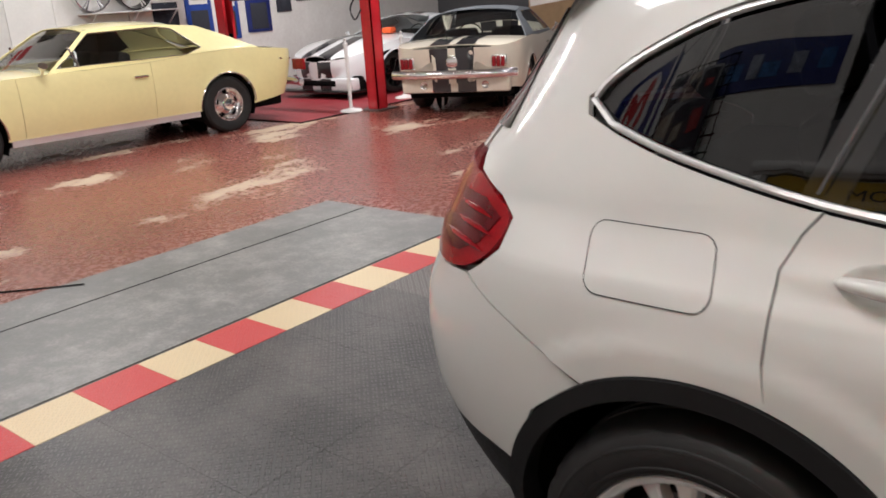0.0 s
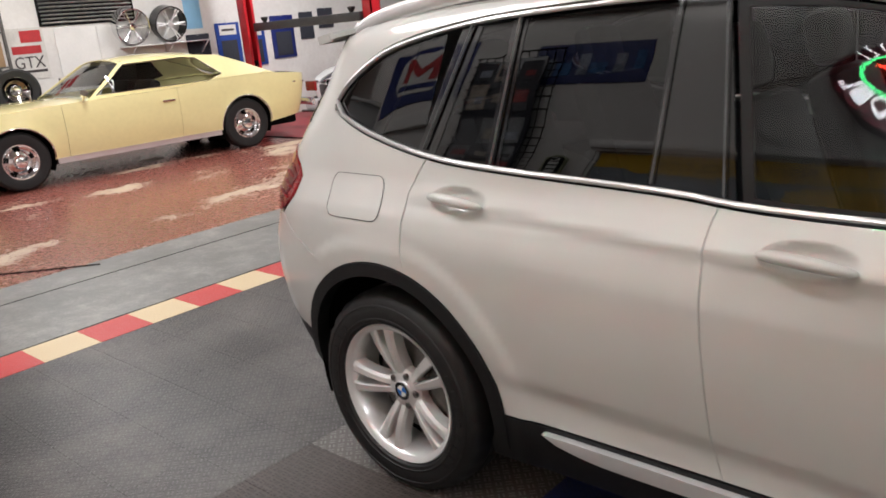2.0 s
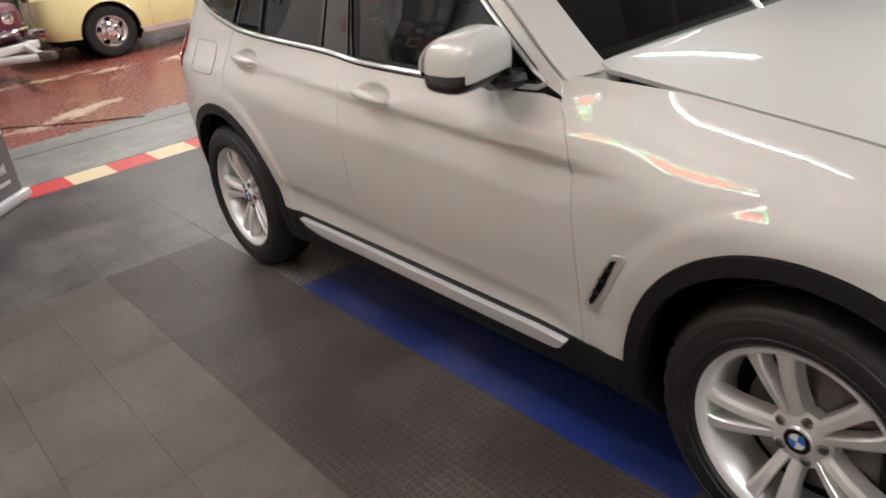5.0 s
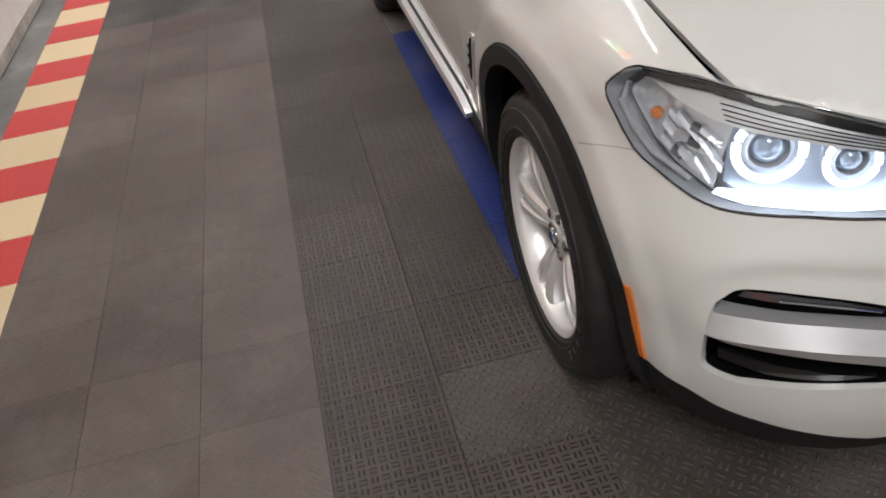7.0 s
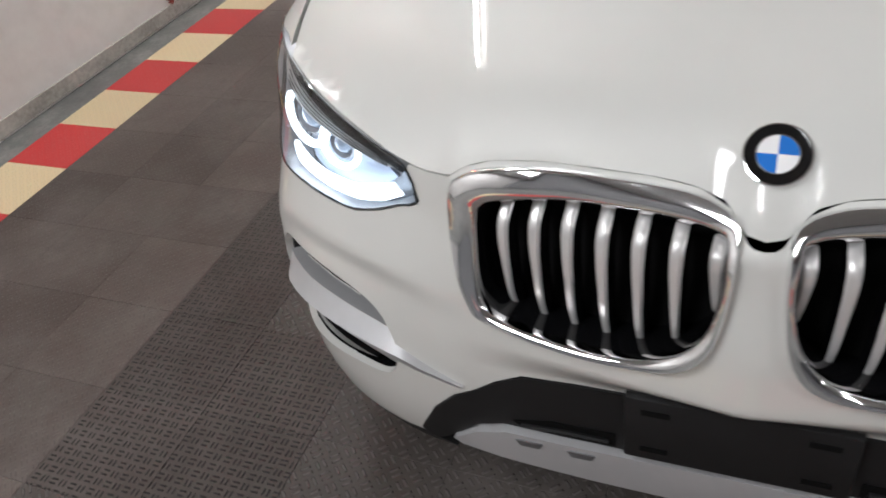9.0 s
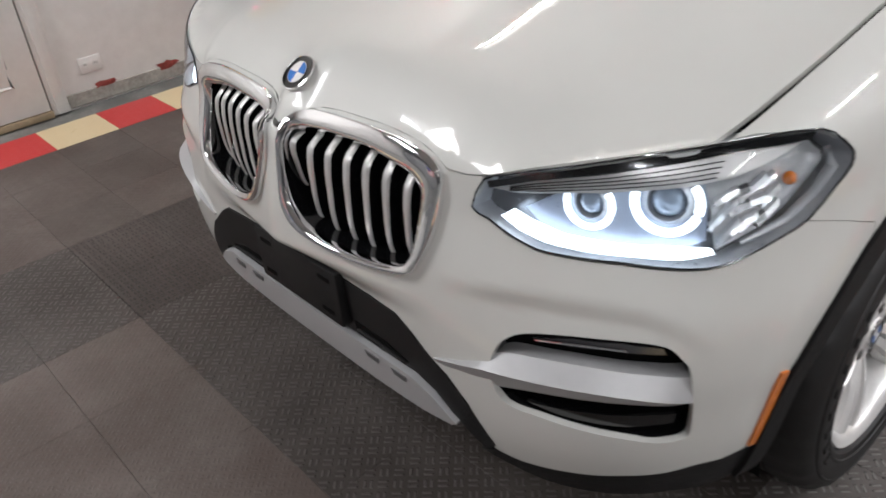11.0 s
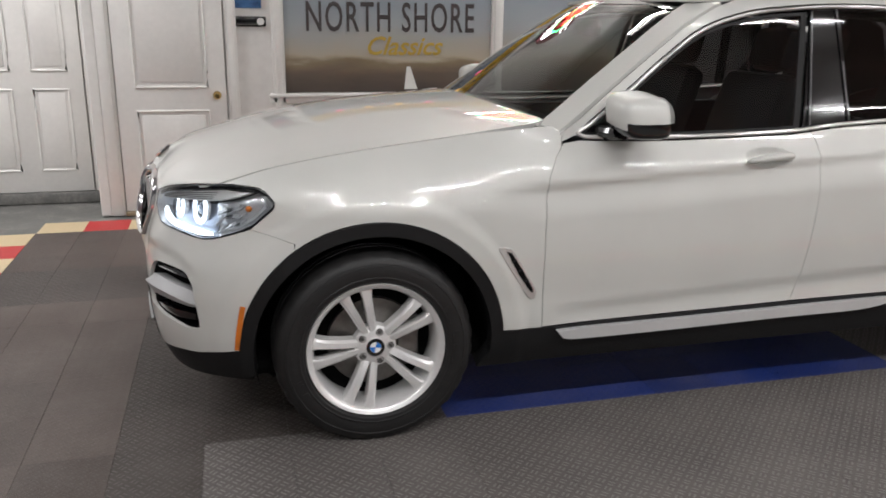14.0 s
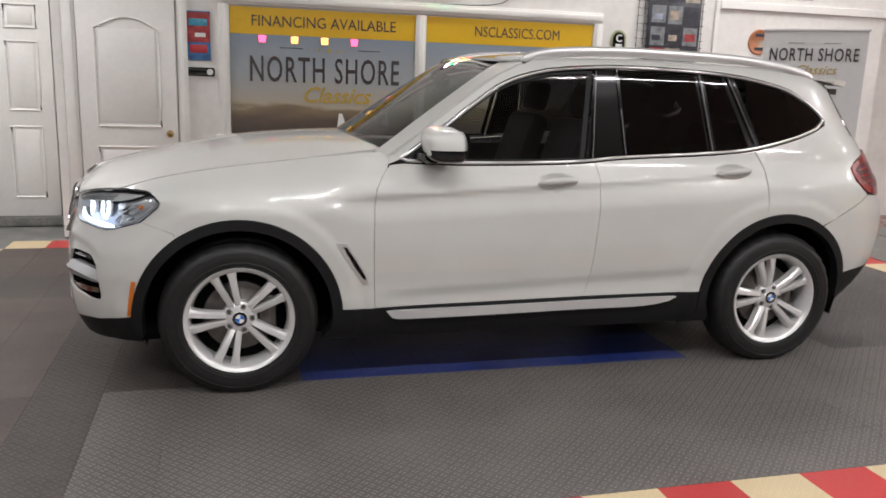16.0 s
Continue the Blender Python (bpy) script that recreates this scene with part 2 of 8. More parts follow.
def finish(name, bm, material, smooth=35):
    me = bpy.data.meshes.new(name)
    bm.normal_update()
    lay_n = bm.verts.layers.float_vector.get("surface_normal")
    turned = None
    if lay_n:
        bm.faces.index_update()
        turned = [tuple(l.vert[lay_n]) if all(v[lay_n].length > 0.5 for v in f.verts) else tuple(f.normal) for f in bm.faces for l in f.loops]
    bm.to_mesh(me)
    bm.free()
    for m in material if isinstance(material, (list, tuple)) else [material]:
        me.materials.append(m)
    if smooth:
        for p in me.polygons:
            p.use_smooth = True
        me.set_sharp_from_angle(angle=radians(smooth))
    if turned:
        me.normals_split_custom_set(turned)
    return me


def part(name, bm, material, parent=None, label="", smooth=35, m=None, kind=""):
    ob = new(name, finish(name, bm, material, smooth))
    if m is not None:
        ob.matrix_basis = m
    ob.parent = parent
    if label or kind:
        tagged(ob, label, kind=kind)
    return ob


def box(bm, x0, x1, y0, y1, z0, z1, bevel=0.0, m=None, mi=0, seg=2):
    old = set(bm.faces)
    vs = [bm.verts.new((x, y, z)) for x in (x0, x1) for y in (y0, y1) for z in (z0, z1)]
    fs = [bm.faces.new([vs[i] for i in q]) for q in ((0, 1, 3, 2), (4, 6, 7, 5), (0, 4, 5, 1), (2, 3, 7, 6), (0, 2, 6, 4), (1, 5, 7, 3))]
    if bevel:
        bmesh.ops.bevel(bm, geom=list({e for f in fs for e in f.edges}), offset=bevel, segments=seg, profile=0.5, affect="EDGES")
    fresh = [f for f in bm.faces if f not in old]
    for f in fresh:
        f.material_index = mi
    if m is not None:
        bmesh.ops.transform(bm, matrix=m, verts=list({v for f in fresh for v in f.verts}))
    return fresh


def box_bm(*a, **k):
    bm = bmesh.new()
    box(bm, *a, **k)
    return bm


def lathe(bm, prof, seg=48, axis="y", m=None, mi=0):
    """A profile of (radius, along) turned about an axis."""
    rings = []
    for r, h in prof:
        ring = []
        for i in range(seg):
            a = 2 * math.pi * i / seg
            c, s = r * math.cos(a), r * math.sin(a)
            co = Vector((c, h, s) if axis == "y" else (c, s, h) if axis == "z" else (h, c, s))
            ring.append(bm.verts.new(m @ co if m is not None else co))
        rings.append(ring)
    for a, b in zip(rings, rings[1:]):
        for i in range(seg):
            j = (i + 1) % seg
            f = bm.faces.new((a[i], b[i], b[j], a[j]))
            f.material_index = mi
    return rings


def lathe_bm(*a, **k):
    bm = bmesh.new()
    lathe(bm, *a, **k)
    bmesh.ops.recalc_face_normals(bm, faces=bm.faces)
    return bm


def tube(bm, pts, r, seg=8, caps=True, mi=0, flat=1.0, up=(0, 0, 1)):
    """A round or flattened bar along points."""
    pts = [Vector(p) for p in pts]
    rings = []
    for i, p in enumerate(pts):
        t = (pts[min(i + 1, len(pts) - 1)] - pts[max(i - 1, 0)]).normalized()
        u = Vector(up)
        if abs(t.dot(u)) > 0.95:
            u = Vector((1, 0, 0))
        a = t.cross(u).normalized()
        b = a.cross(t).normalized()
        rr = r[i] if isinstance(r, (list, tuple)) else r
        rings.append([bm.verts.new(p + a * (rr * flat * math.cos(2 * math.pi * k / seg)) + b * (rr * math.sin(2 * math.pi * k / seg))) for k in range(seg)])
    for A, B in zip(rings, rings[1:]):
        for k in range(seg):
            f = bm.faces.new((A[k], A[(k + 1) % seg], B[(k + 1) % seg], B[k]))
            f.material_index = mi
    if caps:
        bm.faces.new(rings[0][::-1]).material_index = mi
        bm.faces.new(rings[-1]).material_index = mi


def tube_bm(*a, **k):
    bm = bmesh.new()
    tube(bm, *a, **k)
    bmesh.ops.recalc_face_normals(bm, faces=bm.faces)
    return bm


def smooth_pts(pts, n=6, closed=False):
    """A soft curve through points (Catmull-Rom)."""
    P = [np.array(p, float) for p in pts]
    N, out = len(P), []
    for i in range(N if closed else N - 1):
        g = (lambda k: P[k % N]) if closed else (lambda k: P[max(0, min(N - 1, k))])
        a, b, c, d = g(i - 1), g(i), g(i + 1), g(i + 2)
        for s in range(n):
            t = s / n
            out.append(0.5 * (2 * b + (c - a) * t + (2 * a - 5 * b + 4 * c - d) * t * t + (3 * b - a - 3 * c + d) * t ** 3))
    if not closed:
        out.append(P[-1])
    return [tuple(map(float, p)) for p in out]


def curve1(pts):
    """A smooth function through (x, value) points."""
    xs, ys = np.array([p[0] for p in pts], float), np.array([p[1] for p in pts], float)
    d = np.gradient(ys, xs)
    dx = np.diff(ys) / np.diff(xs)
    for i in range(1, len(xs) - 1):
        d[i] = 0 if dx[i - 1] * dx[i] <= 0 else 2 * dx[i - 1] * dx[i] / (dx[i - 1] + dx[i])
    d[0], d[-1] = dx[0], dx[-1]

    def fn(x):
        x = np.clip(np.asarray(x, float), xs[0], xs[-1])
        k = np.clip(np.searchsorted(xs, x) - 1, 0, len(xs) - 2)
        h = xs[k + 1] - xs[k]
        t = (x - xs[k]) / h
        return (2 * t**3 - 3 * t**2 + 1) * ys[k] + (t**3 - 2 * t**2 + t) * h * d[k] + (-2 * t**3 + 3 * t**2) * ys[k + 1] + (t**3 - t**2) * h * d[k + 1]
    return fn


def inside(poly, pts):
    """Which of pts lie in a polygon."""
    poly, pts = np.asarray(poly), np.asarray(pts)
    x, y = pts[:, 0], pts[:, 1]
    res = np.zeros(len(pts), bool)
    for (x0, y0), (x1, y1) in zip(poly, np.roll(poly, -1, 0)):
        if y0 != y1:
            res ^= ((y0 > y) != (y1 > y)) & (x < (x1 - x0) * (y - y0) / (y1 - y0) + x0)
    return res


def even(poly, step, closed=True):
    out = []
    n = len(poly)
    for i in range(n if closed else n - 1):
        a, b = np.array(poly[i], float), np.array(poly[(i + 1) % n], float)
        k = max(1, int(math.ceil(np.linalg.norm(b - a) / step)))
        out += [tuple(a + (b - a) * j / k) for j in range(k)]
    if not closed:
        out.append(tuple(map(float, poly[-1])))
    return out


def sheet(poly, fn, step=0.03, holes=(), flange=0.014, flip=False, bm=None, mi=0, lift=0.0, grid=(1.0, 1.0), exact=True):
    """A panel: an outline in a surface's own two coordinates, laid on the surface fn(u, v) -> (points, normals), with its edges turned in."""
    from mathutils.geometry import delaunay_2d_cdt
    loops = [even(p, step) for p in (poly, *holes)]
    pts, edges = [], []
    for lp in loops:
        k = len(pts)
        pts += lp
        edges += [(k + i, k + (i + 1) % len(lp)) for i in range(len(lp))]
    P = np.array(pts)
    lo, hi = P.min(0), P.max(0)
    su, sv = step * grid[0], step * grid[1]
    G = np.array([(u, v) for u in np.arange(lo[0] + su / 2, hi[0], su) for v in np.arange(lo[1] + sv / 2, hi[1], sv)] or [(1e9, 1e9)])
    ok = inside(loops[0], G)
    for h in loops[1:]:
        ok &= ~inside(h, G)
    G = G[ok]
    if len(G):
        d = np.min(np.linalg.norm((G[:, None, :] - P[None]) / (grid[0], grid[1]), axis=2), axis=1)
        G = G[d > step * 0.45]
    allp = [Vector(p) for p in (*pts, *map(tuple, G))]
    v2, _, faces, *_ = delaunay_2d_cdt(allp, edges, [], 0, 1e-7)
    V = np.array([tuple(v) for v in v2])
    cen = np.array([V[list(f)].mean(0) for f in faces])
    keep = inside(loops[0], cen)
    for h in loops[1:]:
        keep &= ~inside(h, cen)
    X, N = fn(V[:, 0], V[:, 1])
    X = X + N * lift
    bm = bm or bmesh.new()
    lay_n = bm.verts.layers.float_vector.new("surface_normal") if exact else None
    vs = [bm.verts.new(x) for x in X]
    if exact:
        for v, n in zip(vs, N):
            v[lay_n] = n
    fs = []
    for f, k in zip(faces, keep):
        if k:
            a, b, c = (X[i] for i in f)
            order = list(f) if np.dot(np.cross(b - a, c - a), N[f[0]]) > 0 else list(f)[::-1]
            nf = bm.faces.new([vs[i] for i in order])
            nf.material_index = mi
            fs.append(nf)
    normal = {v: Vector(n) for v, n in zip(vs, N)}
    if flange:
        rim = [e for f in fs for e in f.edges if len(e.link_faces) == 1]
        low = {}
        for e in rim:
            for v in e.verts:
                if v not in low:
                    low[v] = bm.verts.new(v.co - normal[v] * flange)
        for e in rim:
            f = e.link_faces[0]
            a, b = e.verts
            loop = [l.vert for l in f.loops]
            if loop[(loop.index(a) + 1) % 3] != b:
                a, b = b, a
            nf = bm.faces.new((b, a, low[a], low[b]))
            nf.material_index = mi
    for v in [v for v in vs if not v.link_faces]:
        bm.verts.remove(v)
    return bm


def surf_fn(pos):
    """Points and unit normals of a surface from its position function."""
    def fn(u, v, h=0.004):
        p = pos(u, v)
        n = np.cross(pos(u + h, v) - pos(u - h, v), pos(u, v + h) - pos(u, v - h))
        n /= np.linalg.norm(n, axis=1)[:, None] + 1e-12
        return p, n
    return fn


def text_bm(words, size, width=None, depth=0.0015, shear=0.0, bold=0.0, align="CENTER", spacing=1.0):
    """Lettering from the built-in font as a thin mesh in the xz plane, facing -y."""
    cu = bpy.data.curves.new("lettering", "FONT")
    cu.body, cu.size, cu.extrude, cu.shear, cu.offset = words, size, depth, shear, bold
    cu.space_character = spacing
    cu.align_x, cu.align_y, cu.resolution_u = align, "CENTER", 3
    ob = new("lettering", cu)
    me = bpy.data.meshes.new_from_object(ob.evaluated_get(bpy.context.evaluated_depsgraph_get()))
    bm = bmesh.new()
    bm.from_mesh(me)
    bpy.data.objects.remove(ob)
    bpy.data.meshes.remove(me)
    xs = [v.co.x for v in bm.verts] or [0]
    k = width / (max(xs) - min(xs)) if width else 1.0
    bmesh.ops.transform(bm, matrix=pose(0, 0, 0, 90) @ Matrix.Diagonal((k, 1, 1, 1)), verts=bm.verts)
    return bm


# ---- room ----
TX = 0.3048
X_OUT = 5.345
Y_IN, Y_OUT = 2.50, -2.13
WALL_Y = 2.99
FAR_X, FAR_Y, FRONT_X = 14.5, -13.0, -7.0


def structure(name, bm, material, label, category, smooth=0):
    return tagged(part(name, bm, material, smooth=smooth), label, category, kind="structure")


structure("floor", box_bm(FRONT_X, 5.70, FAR_Y, 3.9, -0.25, -0.012), CONCRETE, "grey concrete floor slab under the garage tiles", "floor")
structure("floor_concrete", box_bm(5.70, 7.15, -2.14, 3.9, -0.25, -0.004), CONCRETE, "worn smooth grey concrete floor strip with stains", "floor")
bm = box_bm(7.15, FAR_X, FAR_Y, 3.9, -0.25, -0.004)
box(bm, 5.70, 7.15, FAR_Y, -2.14, -0.25, -0.004)
structure("floor_red", bm, RED_FLOOR, "red painted concrete floor with worn pale patches", "floor")
bm = bmesh.new()
box(bm, FRONT_X, FAR_X, FAR_Y, 3.9, CEIL, CEIL + 0.2)
structure("ceiling", bm, CEILING, "plain off-white workshop ceiling", "ceiling")
structure("wall_far", box_bm(FAR_X, FAR_X + 0.2, FAR_Y, 3.9, -0.25, CEIL), WALL, "white painted block wall behind parked cars", "wall")
# wall_side is unseen, added dark so the car's glass reflects little light
structure("wall_side", box_bm(FRONT_X, FAR_X, FAR_Y - 0.2, FAR_Y, -0.25, CEIL), DARK_WALL, "plain dark grey closing wall, unseen, kept dark for the reflections", "wall")
structure("wall_front", box_bm(FRONT_X - 0.2, FRONT_X, FAR_Y, 3.9, -0.25, CEIL), GREY_WALL, "plain grey painted wall", "wall")

# ceiling tube fixtures, two long rows over the tiles and one over the parked cars
# the last one, by the sign wall, is unseen: added to brighten the doors
for x, y, power in ((-3.4, -3.9, 105), (0.4, -3.9, 112), (4.2, -3.9, 112), (-1.6, -9.2, 110), (2.4, -9.2, 110), (8.4, -1.6, 135), (11.8, -1.6, 150), (8.4, -6.9, 150), (11.8, -6.9, 150), (2.4, 2.4, 40)):
    t = thing("tube_fixture", "white twin-tube ceiling light fixture, lit", "ceiling light", "ceiling lights", m=pose(x, y, CEIL))
    part("housing", box_bm(-1.2, 1.2, -0.09, 0.09, -0.09, 0.0, bevel=0.01), TRIM, t)
    for dy in (-0.045, 0.045):
        part("tube", tube_bm([(-1.17, dy, -0.12), (1.17, dy, -0.12)], 0.014), TUBE_GLOW, t)
    tube_lamp(x, y, 2.3, 0.04, power)
# broad fill panels near the sign wall, unseen, added to brighten wall and car
for x, y in ((-3.6, 1.8), (5.2, 1.8)):
    t = thing("fill_panel", "broad frosted fill panel at the ceiling, lit, unseen and added", "ceiling light", "ceiling light panels", m=pose(x, y, CEIL))
    part("frame", box_bm(-1.25, 1.25, -0.55, 0.55, -0.10, 0.0, bevel=0.01), TRIM, t)
    part("diffuser", box_bm(-1.2, 1.2, -0.5, 0.5, -0.115, -0.104), PANEL_GLOW, t)
    tube_lamp(x, y, 2.3, 0.95, 150 if x < 0 else 62)


# ---- passenger-side wall ----
bm = bmesh.new()
box(bm, -1.38, 6.9, WALL_Y, WALL_Y + 0.5, -0.25, CEIL)
structure("wall_signs", bm, WALL, "white painted wall carrying signs, scuffed at the foot", "wall")
structure("wall_recess", box_bm(FRONT_X, -1.38, 3.60, 3.9, -0.25, CEIL), WALL, "white painted wall set back beside a corner", "wall")
structure("wall_bay", box_bm(6.9, FAR_X, 3.6, 3.9, -0.25, CEIL), WALL, "white painted wall", "wall")


# ---- the white sport utility vehicle ----
R_ARCH, R_CLAD, AX2, HUB_Z = 0.430, 0.479, 2.864, 0.355
w_side = curve1([(0.18, 0.84), (0.26, 0.885), (0.34, 0.908), (0.42, 0.918), (0.50, 0.921), (0.58, 0.929), (0.70, 0.938), (0.85, 0.940), (0.93, 0.936), (0.98, 0.926),
                 (1.04, 0.892), (1.10, 0.862), (1.15, 0.850), (1.30, 0.805), (1.45, 0.760), (1.54, 0.730), (1.59, 0.700), (1.62, 0.665), (1.64, 0.60)])
x_front = curve1([(0.18, -0.71), (0.26, -0.76), (0.34, -0.79), (0.45, -0.806), (0.56, -0.812), (0.70, -0.797), (0.82, -0.768), (0.90, -0.755), (0.94, -0.748), (1.2, -0.74)])
n_front = curve1([(0.2, 4.3), (0.387, 4.5), (0.543, 4.65), (0.65, 4.4), (0.75, 3.85), (0.82, 3.6), (0.90, 3.45), (0.95, 3.2), (1.2, 2.9)])
x_rear = curve1([(0.18, 3.50), (0.30, 3.64), (0.45, 3.80), (0.56, 3.87), (0.70, 3.885), (0.80, 3.87), (0.90, 3.82), (1.0, 3.79), (1.10, 3.75), (1.20, 3.67), (1.32, 3.57), (1.45, 3.48), (1.56, 3.42), (1.64, 3.36)])
z_roof = curve1([(1.10, 1.565), (1.30, 1.608), (1.6, 1.638), (2.0, 1.65), (2.5, 1.642), (2.9, 1.617), (3.2, 1.585), (3.45, 1.55)])
z_edge = curve1([(1.10, 1.585), (1.3, 1.587), (1.6, 1.603), (2.0, 1.61), (2.5, 1.605), (2.9, 1.583), (3.2, 1.553), (3.5, 1.52)])
XC, XR = 0.25, 2.75
# the bonnet gap in plan and height; the wing falls steeply outboard of it
BONNET_EDGE = [(0.62, 0.768), (0.40, 0.776), (0.20, 0.785), (0.0, 0.794), (-0.15, 0.799), (-0.25, 0.800), (-0.35, 0.796), (-0.45, 0.783), (-0.53, 0.767)]
y_gap = curve1([(-0.85, 0.690), (-0.70, 0.730), *BONNET_EDGE[::-1], (0.8, 0.760)])
z_gap = curve1([(-0.85, 0.80), (-0.70, 0.872), (-0.60, 0.917), (-0.53, 0.946), (-0.45, 0.974), (-0.35, 1.004), (-0.2, 1.033), (0.0, 1.062), (0.2, 1.085), (0.4, 1.108), (0.62, 1.135), (0.8, 1.15)])
q_wing = curve1([(-0.55, 5.6), (-0.45, 4.8), (-0.385, 3.7), (-0.30, 2.7), (-0.15, 2.1), (0.05, 1.7), (0.8, 1.6)])
Z_LOW = 0.84


def soft(t):
    t = np.clip(t, 0, 1)
    return t * t * (3 - 2 * t)


def side_half(x, z):
    """Half width of the body at a station and height."""
    x, z = np.broadcast_arrays(np.asarray(x, float), np.asarray(z, float))

    def base(z):
        ze = z_edge(x)
        zz = np.where(z > 1.2, 1.2 + (z - 1.2) * (1.605 - 1.2) / (ze - 1.2), z)
        n = n_front(z)
        y = w_side(zz) * (1 - np.clip((XC - x) / (XC - x_front(z)), 0, 0.9999) ** n) ** (1 / n)
        return y * (1 - np.clip((x - XR) / (x_rear(z) - XR), 0, 0.9999) ** 3.1) ** (1 / 3.1)
    y = base(z)
    # the wing rolls over to the bonnet gap
    y0 = base(np.minimum(z, Z_LOW))
    u = np.clip((z - Z_LOW) / (z_gap(x) - Z_LOW), 0, 1.15)
    roll = y0 - (y0 - y_gap(x)) * u ** q_wing(x)
    y = y + soft((0.72 - x) / 0.40) * np.where(z < 1.3, roll - y, 0)
    # swollen wheel arches and the creases of the doors
    for cx in (0.0, AX2):
        r = np.hypot(x - cx, z - HUB_Z)
        y = y + 0.009 * soft((0.585 - r) / 0.055) * soft((0.98 - z) / 0.12)
    along = soft((x - 0.36) / 0.34) * soft((2.95 - x) / 0.55)
    d = 0.974 + 0.055 * (x - 1.2) - z
    y = y - 0.014 * along * soft(d / 0.036) * soft((0.145 - d) / 0.105)
    low = 0.505 + 0.0425 * (x - 1.2) - z
    y = y - 0.012 * soft(low / 0.06) * soft(1 - (low - 0.06) / 0.16) * soft((x - 0.60) / 0.25) * soft((2.5 - x) / 0.3)
    return y


def outward(fn, core):
    """The same surface with normals that point away from a core line."""
    def f(u, v):
        p, n = fn(u, v)
        q = p - core(p)
        return p, n * np.where((n * q).sum(1) < 0, -1.0, 1.0)[:, None]
    return f


def side(s):
    return outward(surf_fn(lambda x, z: np.stack([x, s * side_half(x, z), z], 1)), lambda p: p * (1, 0, 1))


def beak(y, z):
    """How far the grilles stand forward of the bumper's sweep."""
    ease = lambda t: np.clip(t, 0, 1) ** 2 * (3 - 2 * np.clip(t, 0, 1))
    return 0.062 * np.clip(1.02 - np.abs(y) / 0.42, 0, 1) * ease((z - 0.575) / 0.07) * ease((0.925 - z) / 0.075)


crease_z = curve1([(0.0, 0.668), (0.30, 0.680), (0.44, 0.702), (0.56, 0.723), (0.66, 0.731), (0.74, 0.726), (0.80, 0.703), (0.85, 0.66), (0.95, 0.60)])


def front_pos(s, b, z):
    """The nose, by an angle b round the plan (0 at the side, 90 at the middle) and the height."""
    n = n_front(z)
    a = np.radians(np.clip(b, 0.0, 100.0))
    r = (np.abs(np.cos(a)) ** n + np.sin(a) ** n) ** (-1 / n)
    c, d = r * np.cos(a), r * np.sin(a)
    x = XC - (XC - x_front(z)) * d
    y = w_side(z) * c
    yy = np.abs(y)
    zc = crease_z(yy)
    x = x + 0.014 * soft((zc - z) / 0.046) * soft((z - zc + 0.36) / 0.30) * soft((yy - 0.38) / 0.20) * soft((0.865 - yy) / 0.09)
    x = x - beak(y, z)
    r = np.hypot(x, z - HUB_Z)
    y = y + 0.009 * soft((0.585 - r) / 0.055) * np.clip(c, 0, 1)
    return np.stack([x, s * y, z], 1)


def b_of_y(y, z):
    n = float(n_front(z))
    c = min(1.0, abs(y) / float(w_side(z)))
    return math.degrees(math.atan2((1 - c ** n) ** (1 / n), c))


def b_of_x(x, z):
    n = float(n_front(z))
    d = min(1.0, max(0.0, (XC - x) / (XC - float(x_front(z)))))
    return math.degrees(math.atan2(d, (1 - d ** n) ** (1 / n)))


def nose(s):
    """The nose over (half girth in metres, z), so that steps are even."""
    fn0 = lambda g, z: front_pos(s, 90 - g / 0.0145, z)
    return outward(surf_fn(fn0), lambda p: p * (0, 0, 1) + (XC, 0, 0))


def contour_x(y, z):
    """Station of the nose outline at a half width."""
    n = float(n_front(z))
    return XC - (XC - float(x_front(z))) * (1 - min(1.0, abs(y) / float(w_side(z))) ** n) ** (1 / n) - float(beak(y, z))


def gy(y, z):
    return (90 - b_of_y(y, z)) * 0.0145


def gx(x, z):
    return (90 - b_of_x(x, z)) * 0.0145


hood_floor = curve1([(0.0, 0.872), (0.02, 0.875), (0.045, 0.896), (0.08, 0.909), (0.14, 0.916), (0.27, 0.920), (0.35, 0.912), (0.39, 0.898), (0.42, 0.877), (0.45, 0.877), (0.49, 0.886),
                     (0.57, 0.914), (0.64, 0.932), (0.71, 0.946), (0.77, 0.955), (0.85, 0.960), (1.2, 0.960)])


z_crown = curve1([(-0.85, 0.925), (-0.79, 0.949), (-0.74, 0.969), (-0.66, 0.996), (-0.49, 1.037), (-0.23, 1.097), (0.1, 1.147), (0.5, 1.172), (0.8, 1.177)])


def dome_z(x, y):
    zc = z_crown(x)
    return zc - (zc - z_gap(x)) * (y / y_gap(x)) ** 2.4


# how far the bonnet dips to its front edge, as one broad and one tight roll
LIP_Y = np.linspace(-0.86, 0.86, 345)
LIP_X = np.array([contour_x(y, float(hood_floor(abs(y))) + 0.001) for y in LIP_Y])
LIP_DROP = dome_z(LIP_X, np.abs(LIP_Y)) - hood_floor(np.abs(LIP_Y))
KERNEL = np.exp(-0.5 * (np.arange(-40, 41) * 0.005 / 0.08) ** 2)
LIP_BROAD = np.convolve(np.pad(LIP_DROP, 40, mode="edge"), KERNEL / KERNEL.sum(), mode="valid")


